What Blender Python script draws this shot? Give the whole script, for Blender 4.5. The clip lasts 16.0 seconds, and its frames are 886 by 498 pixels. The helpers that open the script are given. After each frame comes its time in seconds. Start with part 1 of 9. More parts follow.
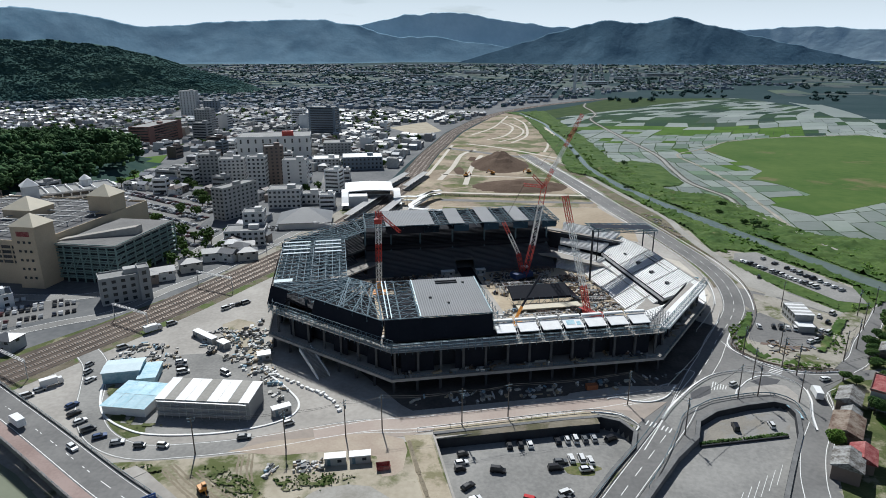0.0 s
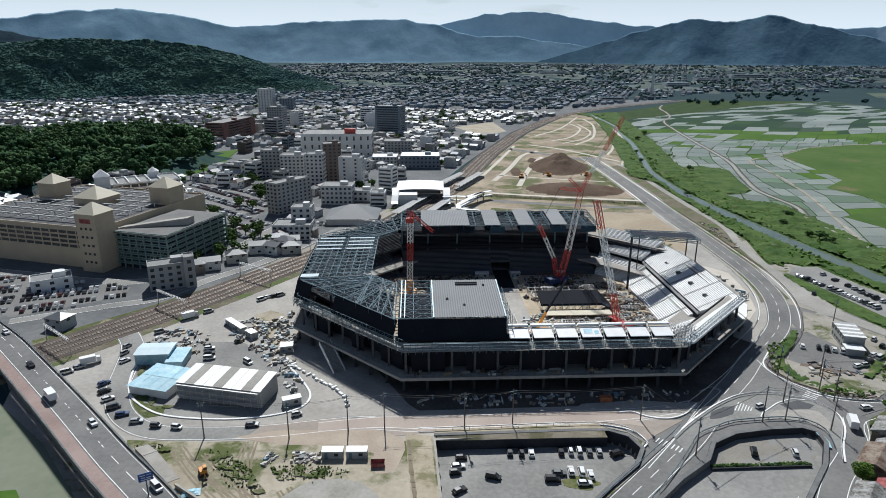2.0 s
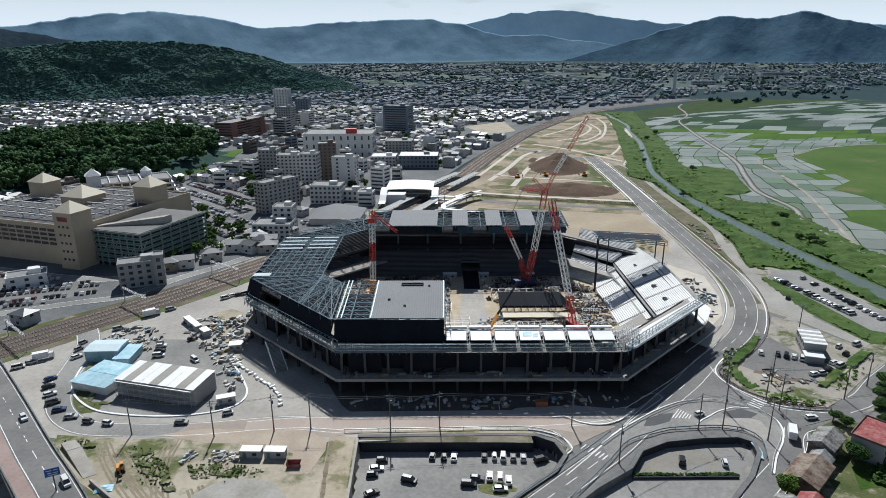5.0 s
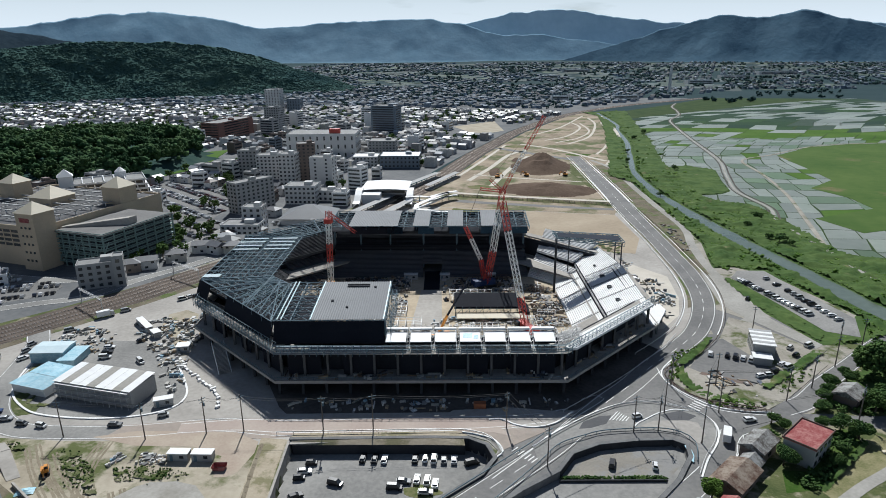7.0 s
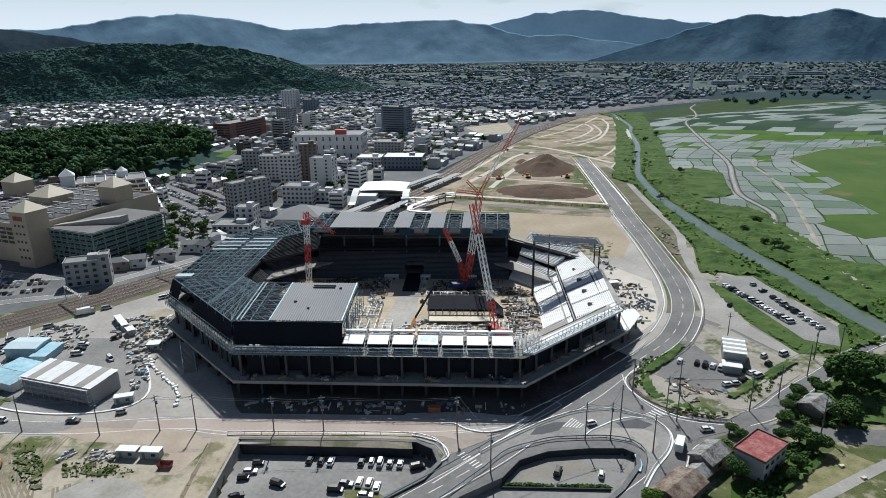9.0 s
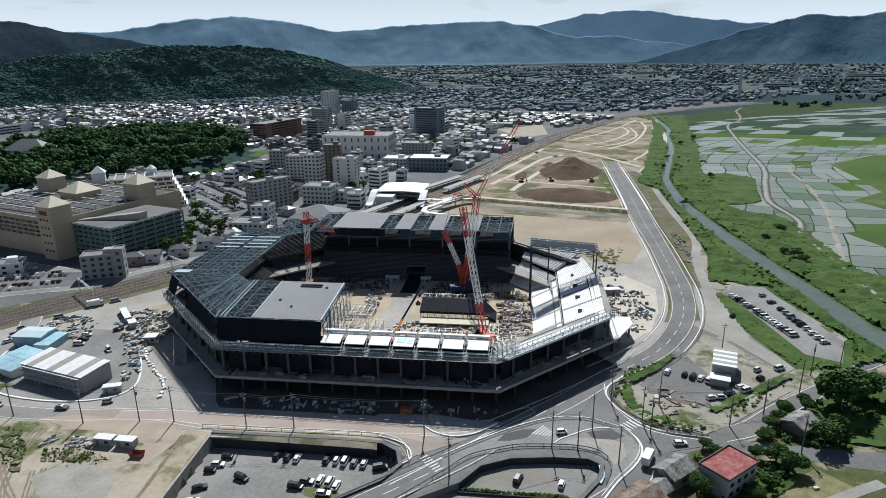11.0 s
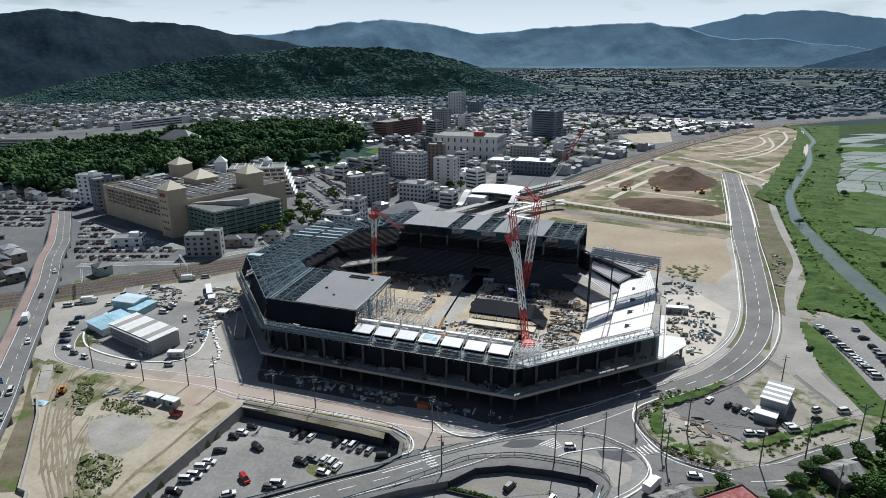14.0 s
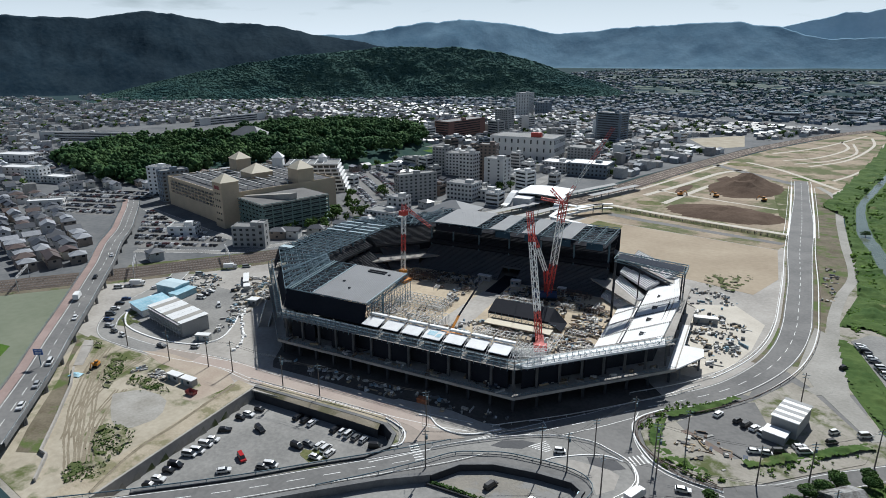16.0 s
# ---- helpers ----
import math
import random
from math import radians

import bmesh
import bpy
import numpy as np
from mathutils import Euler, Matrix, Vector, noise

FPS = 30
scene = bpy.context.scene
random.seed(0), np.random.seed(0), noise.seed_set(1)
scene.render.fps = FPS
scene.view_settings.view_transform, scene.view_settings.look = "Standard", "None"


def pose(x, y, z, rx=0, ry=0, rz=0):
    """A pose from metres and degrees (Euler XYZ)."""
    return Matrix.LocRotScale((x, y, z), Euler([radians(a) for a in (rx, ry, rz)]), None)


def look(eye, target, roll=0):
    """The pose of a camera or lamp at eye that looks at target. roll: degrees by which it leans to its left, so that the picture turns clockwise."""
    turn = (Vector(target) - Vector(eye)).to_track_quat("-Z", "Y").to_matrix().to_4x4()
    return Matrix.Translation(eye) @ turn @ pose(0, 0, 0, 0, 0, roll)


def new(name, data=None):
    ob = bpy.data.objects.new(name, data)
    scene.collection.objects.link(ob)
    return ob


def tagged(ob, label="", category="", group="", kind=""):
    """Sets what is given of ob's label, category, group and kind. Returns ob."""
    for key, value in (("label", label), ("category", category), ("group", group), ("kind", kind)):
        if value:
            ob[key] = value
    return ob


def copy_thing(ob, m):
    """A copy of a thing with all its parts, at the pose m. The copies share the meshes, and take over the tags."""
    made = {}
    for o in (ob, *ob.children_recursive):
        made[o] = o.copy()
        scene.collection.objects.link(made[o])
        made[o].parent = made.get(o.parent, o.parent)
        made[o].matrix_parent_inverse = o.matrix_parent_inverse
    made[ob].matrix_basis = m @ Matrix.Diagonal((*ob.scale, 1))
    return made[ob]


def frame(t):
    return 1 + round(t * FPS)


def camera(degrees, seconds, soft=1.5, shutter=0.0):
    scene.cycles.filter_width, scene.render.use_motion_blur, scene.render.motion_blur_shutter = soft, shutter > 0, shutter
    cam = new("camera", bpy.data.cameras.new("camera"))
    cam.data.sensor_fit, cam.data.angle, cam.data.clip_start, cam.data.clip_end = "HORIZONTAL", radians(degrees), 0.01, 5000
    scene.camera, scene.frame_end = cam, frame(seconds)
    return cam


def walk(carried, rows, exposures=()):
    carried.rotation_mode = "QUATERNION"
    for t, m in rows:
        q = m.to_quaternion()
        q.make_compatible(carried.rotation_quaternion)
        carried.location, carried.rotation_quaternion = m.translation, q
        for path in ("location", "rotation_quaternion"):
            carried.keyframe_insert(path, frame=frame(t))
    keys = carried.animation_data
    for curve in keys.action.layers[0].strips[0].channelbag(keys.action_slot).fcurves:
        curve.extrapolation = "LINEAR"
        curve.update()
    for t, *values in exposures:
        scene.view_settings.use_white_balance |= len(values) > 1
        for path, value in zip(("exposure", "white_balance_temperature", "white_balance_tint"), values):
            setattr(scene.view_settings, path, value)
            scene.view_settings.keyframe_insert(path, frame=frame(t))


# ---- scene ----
cam = camera(70.8, 16.0, soft=0.9)
METRES, EYE, TILT, LEAN, TURN = 178.0, 113.0, -17.5, 0.0, 0.0
ROWS = [
    (0.0, 0.0, 0.0, 0.0, 0.0, 0.0, -0.0),
    (0.5, 0.028, 0.0012, 0.0009, 1.8, -0.03, -0.62),
    (1.0, 0.0569, 0.0032, 0.0021, 3.66, -0.08, -1.23),
    (1.5, 0.0851, 0.006, 0.0038, 5.12, -0.13, -1.71),
    (2.0, 0.1135, 0.0093, 0.0059, 6.75, -0.18, -2.23),
    (2.5, 0.1422, 0.0137, 0.0075, 7.7, -0.22, -2.49),
    (3.0, 0.1713, 0.0187, 0.0091, 8.42, -0.28, -2.68),
    (3.5, 0.2007, 0.0243, 0.0107, 8.93, -0.31, -2.78),
    (6.0, 0.349, 0.0585, 0.0196, 9.49, -0.34, -2.6),
    (6.5, 0.3789, 0.0655, 0.0217, 9.53, -0.35, -2.56),
    (7.0, 0.409, 0.0725, 0.0235, 9.71, -0.36, -2.57),
    (7.5, 0.4396, 0.0796, 0.0259, 10.16, -0.37, -2.68),
    (8.0, 0.4704, 0.0867, 0.028, 10.75, -0.38, -2.83),
    (8.5, 0.5015, 0.0941, 0.0305, 11.36, -0.39, -2.99),
    (11.0, 0.6585, 0.1321, 0.0449, 16.18, -0.58, -4.4),
    (11.5, 0.6898, 0.141, 0.047, 17.99, -0.66, -5.0),
    (12.0, 0.7211, 0.1504, 0.0504, 19.79, -0.81, -5.61),
    (12.5, 0.7517, 0.1598, 0.0533, 21.92, -1.01, -6.3),
    (13.0, 0.7824, 0.1701, 0.0569, 24.36, -1.25, -7.09),
    (13.5, 0.8129, 0.1812, 0.0604, 26.39, -1.49, -7.7),
    (14.0, 0.8428, 0.1928, 0.0638, 28.41, -1.77, -8.3),
    (14.5, 0.8722, 0.2052, 0.0677, 30.64, -2.1, -8.97),
    (15.0, 0.902, 0.2189, 0.0718, 32.25, -2.35, -9.4),
    (15.5, 0.931, 0.2335, 0.0763, 33.74, -2.61, -9.81),
    (16.0, 0.9594, 0.2487, 0.0812, 35.28, -2.87, -10.23),
]
walk(cam, [(t, pose(0, 0, EYE, TILT, LEAN, TURN) @ pose(METRES * x, METRES * y, METRES * z, 90 + pitch, roll, yaw)) for t, x, y, z, yaw, pitch, roll in ROWS], [(0.0, 0.09, 5960, 8), (16.0, 0.09, 5960, 8)])

# ---- light ----
SUN_EL, SUN_AZ = 48.0, -14.0
world = bpy.data.worlds.new("sky")
scene.world = world
world.use_nodes = True
wn, wl = world.node_tree.nodes, world.node_tree.links
wn.clear()
sky = wn.new("ShaderNodeTexSky")
sky.sky_type = "NISHITA"
sky.sun_disc = False
sky.sun_elevation, sky.sun_rotation = radians(SUN_EL), radians(SUN_AZ)
sky.air_density, sky.dust_density, sky.ozone_density = 1.0, 0.6, 2.5
wtc = wn.new("ShaderNodeTexCoord")
wmap = wn.new("ShaderNodeMapping")
wmap.inputs["Scale"].default_value = (3.0, 3.0, 16.0)
wno = wn.new("ShaderNodeTexNoise")
wno.inputs["Scale"].default_value, wno.inputs["Detail"].default_value = 2.2, 6.0
wramp = wn.new("ShaderNodeValToRGB")
wramp.color_ramp.elements[0].position, wramp.color_ramp.elements[1].position = 0.10, 0.40
wmix = wn.new("ShaderNodeMix")
wmix.data_type = "RGBA"
wmix.inputs[7].default_value = (17.2, 18.6, 19.6, 1)
wbg, wout = wn.new("ShaderNodeBackground"), wn.new("ShaderNodeOutputWorld")
wbg.inputs["Strength"].default_value = 0.044
wl.new(wtc.outputs["Generated"], wmap.inputs["Vector"])
wl.new(wmap.outputs["Vector"], wno.inputs["Vector"])
wl.new(wno.outputs["Fac"], wramp.inputs["Fac"])
wsep, wfade, wcov = wn.new("ShaderNodeSeparateXYZ"), wn.new("ShaderNodeMapRange"), wn.new("ShaderNodeMath")
wfade.inputs[1].default_value, wfade.inputs[2].default_value, wfade.inputs[3].default_value, wfade.inputs[4].default_value = 0.02, 0.2, 1.0, 0.03
wcov.operation = "MULTIPLY"
wl.new(wtc.outputs["Generated"], wsep.inputs[0])
wl.new(wsep.outputs["Z"], wfade.inputs[0])
wl.new(wramp.outputs["Color"], wcov.inputs[0])
wl.new(wfade.outputs[0], wcov.inputs[1])
wl.new(wcov.outputs[0], wmix.inputs[0])
wl.new(sky.outputs["Color"], wmix.inputs[6])
wl.new(wmix.outputs[2], wbg.inputs["Color"])
wl.new(wbg.outputs["Background"], wout.inputs["Surface"])
sun = new("sun", bpy.data.lights.new("sun", "SUN"))
sun.data.energy, sun.data.angle, sun.data.color = 5.0, radians(0.6), (1.0, 0.96, 0.89)
_e, _a = radians(SUN_EL), radians(SUN_AZ)
sun.matrix_world = look((0, 0, 400), (-math.sin(_a) * math.cos(_e), -math.cos(_a) * math.cos(_e), 400 - math.sin(_e)))


# ---- materials ----
def mat(name, c1, c2=None, scale=0.15, fine=2.5, rough=0.8, metal=0.0, bump=0.0, island=0.0, objrand=0.0, spec=0.5, lo=0.35, hi=0.65):
    """Two-scale noise between two colours, with optional variation per piece or per object."""
    m = bpy.data.materials.new(name)
    m.use_nodes = True
    n, l = m.node_tree.nodes, m.node_tree.links
    b = n["Principled BSDF"]
    b.inputs["Roughness"].default_value, b.inputs["Metallic"].default_value = rough, metal
    b.inputs["Specular IOR Level"].default_value = spec
    c2 = c2 or tuple(v * 0.75 for v in c1)
    tc = n.new("ShaderNodeTexCoord")
    a, f = n.new("ShaderNodeTexNoise"), n.new("ShaderNodeTexNoise")
    a.inputs["Scale"].default_value, a.inputs["Detail"].default_value = scale, 5
    f.inputs["Scale"].default_value, f.inputs["Detail"].default_value = fine, 3
    l.new(tc.outputs["Object"], a.inputs["Vector"])
    l.new(tc.outputs["Object"], f.inputs["Vector"])
    mx = n.new("ShaderNodeMath")
    mx.operation = "MULTIPLY_ADD"
    mx.inputs[1].default_value = 0.4
    sc = n.new("ShaderNodeMath")
    sc.operation = "MULTIPLY_ADD"
    sc.inputs[1].default_value, sc.inputs[2].default_value = 0.7, -0.05
    l.new(a.outputs["Fac"], sc.inputs[0])
    l.new(f.outputs["Fac"], mx.inputs[0])
    l.new(sc.outputs[0], mx.inputs[2])
    r = n.new("ShaderNodeValToRGB")
    r.color_ramp.elements[0].position, r.color_ramp.elements[1].position = lo, hi
    r.color_ramp.elements[0].color, r.color_ramp.elements[1].color = (*c1, 1), (*c2, 1)
    l.new(mx.outputs[0], r.inputs["Fac"])
    out = r.outputs["Color"]
    for src, amount in (("island", island), ("object", objrand)):
        if amount:
            h = n.new("ShaderNodeHueSaturation")
            if src == "island":
                g = n.new("ShaderNodeNewGeometry").outputs["Random Per Island"]
            else:
                g = n.new("ShaderNodeObjectInfo").outputs["Random"]
            v = n.new("ShaderNodeMath")
            v.operation = "MULTIPLY_ADD"
            v.inputs[1].default_value, v.inputs[2].default_value = 2 * amount, 1 - amount
            l.new(g, v.inputs[0])
            l.new(v.outputs[0], h.inputs["Value"])
            l.new(out, h.inputs["Color"])
            out = h.outputs["Color"]
    l.new(out, b.inputs["Base Color"])
    if bump:
        bp = n.new("ShaderNodeBump")
        bp.inputs["Strength"].default_value, bp.inputs["Distance"].default_value = 0.6, bump
        l.new(f.outputs["Fac"], bp.inputs["Height"])
        l.new(bp.outputs["Normal"], b.inputs["Normal"])
    return m


def palette(name, colours, rough=0.8, source="island", spec=0.5):
    """Each piece (or object) takes one of several colours."""
    m = mat(name, colours[0], rough=rough, spec=spec)
    n, l = m.node_tree.nodes, m.node_tree.links
    r = n.new("ShaderNodeValToRGB")
    r.color_ramp.interpolation = "CONSTANT"
    e = r.color_ramp.elements
    while len(e) < len(colours):
        e.new(0.5)
    for i, c in enumerate(colours):
        e[i].position, e[i].color = i / len(colours), (*c, 1)
    g = n.new("ShaderNodeNewGeometry").outputs["Random Per Island"] if source == "island" else n.new("ShaderNodeObjectInfo").outputs["Random"]
    l.new(g, r.inputs["Fac"])
    ns = n.new("ShaderNodeTexNoise")
    ns.inputs["Scale"].default_value = 0.6
    l.new(n.new("ShaderNodeTexCoord").outputs["Object"], ns.inputs["Vector"])
    mm = n.new("ShaderNodeMix")
    mm.data_type, mm.blend_type = "RGBA", "MULTIPLY"
    mm.inputs[0].default_value = 0.5
    l.new(r.outputs["Color"], mm.inputs[6])
    l.new(ns.outputs["Fac"], mm.inputs[7])
    l.new(mm.outputs[2], n["Principled BSDF"].inputs["Base Color"])
    return m


# Far haze is mixed into this bluish ground colour.
M_GROUND = mat("haze_tinted_ground", (0.022, 0.046, 0.050), (0.042, 0.066, 0.072), 0.008, 0.06, 0.95, lo=0.3, hi=0.7, spec=0.05)
M_DIRT = mat("sandy_dirt", (0.43, 0.385, 0.305), (0.29, 0.25, 0.185), 0.07, 0.6, 0.95, bump=0.2, spec=0.15, lo=0.3, hi=0.7)
M_TAN = mat("tan_earth", (0.40, 0.335, 0.25), (0.29, 0.235, 0.17), 0.03, 0.35, 0.95, bump=0.2, spec=0.15, lo=0.3, hi=0.7)
M_SOIL = mat("dark_soil", (0.082, 0.056, 0.042), (0.135, 0.098, 0.073), 0.05, 0.6, 0.95, bump=0.4, spec=0.05)
M_GRAVEL = mat("pale_gravel", (0.36, 0.345, 0.315), (0.25, 0.24, 0.215), 0.06, 0.9, 0.95, bump=0.1, spec=0.15)
M_CONC = mat("site_concrete", (0.42, 0.395, 0.36), (0.26, 0.243, 0.22), 0.05, 0.6, 0.9, spec=0.2, lo=0.3, hi=0.7)
M_CONC_D = mat("stained_concrete", (0.19, 0.19, 0.188), (0.12, 0.12, 0.12), 0.2, 1.5, 0.95, spec=0.2)
M_ASPHALT = mat("asphalt", (0.125, 0.123, 0.12), (0.195, 0.19, 0.182), 0.06, 0.7, 0.85, spec=0.25)
M_LOT = mat("gravelly_asphalt", (0.175, 0.172, 0.164), (0.29, 0.282, 0.265), 0.05, 0.9, 0.9, spec=0.2)
M_ASPHALT_D = mat("dark_asphalt", (0.075, 0.076, 0.08), (0.10, 0.10, 0.104), 0.08, 1.2, 0.85, spec=0.25)
# Mud tone with the stadium's shade mixed in; also colours the ditches.
M_MUD_SHADE = mat("mud_and_shade_ground", (0.065, 0.06, 0.056), (0.125, 0.112, 0.10), 0.09, 0.8, 0.95, spec=0.1)
M_PAVER = mat("reddish_paving", (0.34, 0.275, 0.24), (0.40, 0.34, 0.295), 0.08, 1.0, 0.9, spec=0.2)
M_BALLAST = mat("rail_ballast", (0.072, 0.06, 0.052), (0.135, 0.11, 0.092), 0.09, 1.6, 0.95, bump=0.1, spec=0.1)
M_RAIL = mat("rail_steel", (0.2, 0.15, 0.12), (0.3, 0.26, 0.22), 0.5, 3, 0.45, 0.7)
M_LINE = mat("road_paint", (0.72, 0.72, 0.70), (0.6, 0.6, 0.58), 0.5, 3, 0.7)
M_GRASS = mat("grass", (0.035, 0.078, 0.012), (0.08, 0.115, 0.03), 0.05, 0.7, 0.95, bump=0.3, spec=0.08)
M_GRASS_DRY = mat("dry_grass", (0.075, 0.10, 0.03), (0.20, 0.18, 0.10), 0.09, 0.9, 0.95, bump=0.3, spec=0.08)
M_FIELD = mat("rice_green", (0.05, 0.108, 0.016), (0.085, 0.145, 0.03), 0.02, 0.3, 0.95, spec=0.08)
M_WATER = mat("paddy_water", (0.25, 0.262, 0.225), (0.17, 0.195, 0.15), 0.012, 0.15, 0.3, spec=0.28, island=0.25, objrand=0.22)
M_SPROUT = mat("sprouting_paddy", (0.13, 0.175, 0.105), (0.085, 0.135, 0.06), 0.015, 0.3, 0.35, spec=0.25, island=0.2, objrand=0.25)
M_RIVER = mat("river_water", (0.13, 0.155, 0.12), (0.09, 0.115, 0.085), 0.05, 0.3, 0.18, spec=0.5)
M_LEAF = mat("foliage", (0.028, 0.062, 0.014), (0.07, 0.115, 0.026), 0.10, 1.3, 0.9, island=0.35, spec=0.1)
M_LEAF_L = mat("light_foliage", (0.065, 0.13, 0.02), (0.12, 0.19, 0.04), 0.12, 1.3, 0.9, island=0.3, spec=0.1)
# Hill and forest greens have haze and cloud shade tinted in.
M_HILLSIDE = mat("haze_tinted_hill", (0.031, 0.072, 0.073), (0.068, 0.118, 0.096), 0.005, 0.05, 0.95, spec=0.02, lo=0.34, hi=0.66, island=0.06)
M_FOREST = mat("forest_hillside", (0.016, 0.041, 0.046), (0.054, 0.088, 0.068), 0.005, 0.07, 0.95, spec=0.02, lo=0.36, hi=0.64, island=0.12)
# Far ranges: blue haze and cloud shade are mixed into these colours.
M_FOREST_B = mat("haze_tinted_forest", (0.012, 0.026, 0.04), (0.027, 0.045, 0.06), 0.008, 0.07, 0.95, spec=0.02, lo=0.38, hi=0.62, bump=2.5)
M_MOUNT = mat("haze_tinted_mountain", (0.16, 0.27, 0.36), (0.21, 0.325, 0.415), 0.006, 0.05, 0.95, spec=0.02, bump=2.0)
M_MOUNT_F = mat("haze_paled_mountain", (0.42, 0.55, 0.63), (0.52, 0.64, 0.71), 0.005, 0.03, 0.95, spec=0.02, bump=3.0)
M_MOUNT_D = mat("haze_shade_mountain", (0.085, 0.155, 0.215), (0.115, 0.19, 0.25), 0.006, 0.05, 0.95, spec=0.02, bump=3.0)
M_LEAF_D = mat("dark_foliage", (0.03, 0.066, 0.022), (0.085, 0.135, 0.04), 0.25, 1.2, 0.9, island=0.3, spec=0.05)
M_BARK = mat("bark", (0.10, 0.075, 0.05), None, 1.0, 6, 0.95)
M_STEEL = mat("galvanised_steel", (0.135, 0.20, 0.235), (0.075, 0.12, 0.15), 0.3, 2, 0.68, 0.1, spec=0.3)
M_STEEL_T = mat("pale_teal_steel", (0.33, 0.42, 0.45), (0.21, 0.29, 0.33), 0.3, 2, 0.5, 0.2)
M_STEEL_W = mat("pale_scaffold_steel", (0.58, 0.58, 0.57), (0.45, 0.45, 0.45), 0.3, 2, 0.5, 0.3)
M_SHEET = mat("grey_roof_sheet", (0.165, 0.172, 0.18), (0.14, 0.145, 0.153), 0.1, 1, 0.62, 0.0, spec=0.35)
M_DARKSHEET = mat("dark_blue_roof_sheet", (0.035, 0.043, 0.06), (0.05, 0.06, 0.08), 0.1, 1, 0.8, spec=0.1)
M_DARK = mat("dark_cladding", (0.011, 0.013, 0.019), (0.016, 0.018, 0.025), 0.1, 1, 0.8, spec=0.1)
M_PRECAST = mat("white_precast", (0.78, 0.775, 0.76), (0.66, 0.655, 0.64), 0.2, 1.5, 0.8)
# Dark copies of the stand concrete; roof shade is put into the colour.
M_TIER = mat("shade_dark_concrete", (0.062, 0.064, 0.07), (0.048, 0.05, 0.055), 0.15, 1.2, 0.9, spec=0.15)
M_TIER_S = mat("main_stand_shade_concrete", (0.10, 0.105, 0.115), (0.08, 0.084, 0.093), 0.15, 1.2, 0.9, spec=0.15)
M_PITCH = mat("trampled_site_earth", (0.52, 0.435, 0.32), (0.34, 0.285, 0.21), 0.08, 0.7, 0.95, spec=0.1, bump=0.1, lo=0.3, hi=0.7)
M_BLUEPANEL = mat("deep_blue_panel", (0.014, 0.038, 0.062), (0.022, 0.052, 0.08), 0.3, 2, 0.7, spec=0.2)
# Shade under decks and roof is put into this near-black.
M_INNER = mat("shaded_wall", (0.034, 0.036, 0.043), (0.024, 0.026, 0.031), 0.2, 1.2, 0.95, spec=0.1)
M_WHITE = mat("white_panel", (0.74, 0.74, 0.73), (0.64, 0.64, 0.63), 0.3, 2, 0.55)
M_BLUE = mat("pale_blue_sheet", (0.20, 0.40, 0.49), (0.42, 0.58, 0.64), 0.3, 1.2, 0.55, objrand=0.18, lo=0.35, hi=0.7)
M_RED = mat("red_crane_paint", (0.50, 0.045, 0.03), (0.4, 0.05, 0.035), 0.5, 3, 0.5)
M_CRANE_W = mat("white_crane_paint", (0.72, 0.72, 0.70), (0.6, 0.6, 0.58), 0.5, 3, 0.5)
M_ORANGE = mat("orange_machine_paint", (0.62, 0.25, 0.03), None, 0.5, 3, 0.5)
M_NAVY = mat("blue_machine_paint", (0.03, 0.06, 0.16), None, 0.5, 3, 0.5)
M_BLACK = mat("black_rubber", (0.02, 0.02, 0.02), None, 0.5, 3, 0.7)
M_GLASS = mat("dark_window_glass", (0.025, 0.03, 0.035), (0.035, 0.04, 0.045), 0.3, 1, 0.12)
M_BEIGE = mat("beige_tile_wall", (0.52, 0.42, 0.30), (0.44, 0.36, 0.26), 0.1, 1.2, 0.85, spec=0.2)
M_CREAM = mat("cream_roof", (0.55, 0.49, 0.37), (0.5, 0.45, 0.35), 0.2, 1.2, 0.7)
M_TEAL = mat("green_steel_frame", (0.16, 0.24, 0.22), (0.2, 0.28, 0.26), 0.3, 1.5, 0.6)
M_ROOFTOP = mat("flat_roof_deck", (0.24, 0.24, 0.235), (0.155, 0.155, 0.15), 0.08, 0.8, 0.75, spec=0.3)
M_GREYWALL = mat("grey_render_wall", (0.36, 0.36, 0.35), (0.3, 0.3, 0.295), 0.1, 1.2, 0.85)
# Dark tone includes deck shade where it colours the stadium columns.
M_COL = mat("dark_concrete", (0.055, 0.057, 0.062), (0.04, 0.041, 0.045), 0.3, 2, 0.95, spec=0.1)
M_SKYSHEET = mat("pale_blue_grey_sheet", (0.50, 0.60, 0.63), (0.42, 0.53, 0.57), 0.2, 1.5, 0.6)
M_WOOD = mat("timber_pole", (0.16, 0.14, 0.12), None, 0.5, 3, 0.9)
M_REDROOF = mat("red_metal_roof", (0.22, 0.045, 0.045), (0.40, 0.20, 0.18), 0.5, 2.2, 0.7, spec=0.2, lo=0.42, hi=0.75)
M_WORNROOF = mat("weathered_tin_roof", (0.30, 0.30, 0.29), (0.085, 0.075, 0.065), 0.35, 1.8, 0.7, spec=0.2, lo=0.4, hi=0.6)
M_RUSTROOF = mat("rust_stained_roof", (0.25, 0.21, 0.17), (0.10, 0.06, 0.045), 0.3, 1.6, 0.85, spec=0.1, lo=0.38, hi=0.62)
M_STRAW = mat("dry_yellow_grass", (0.26, 0.235, 0.135), (0.13, 0.135, 0.06), 0.25, 1.6, 0.95, bump=0.2, spec=0.05)
M_CORTEN = mat("rust_orange_steel", (0.36, 0.12, 0.045), (0.24, 0.085, 0.04), 0.6, 3, 0.7)
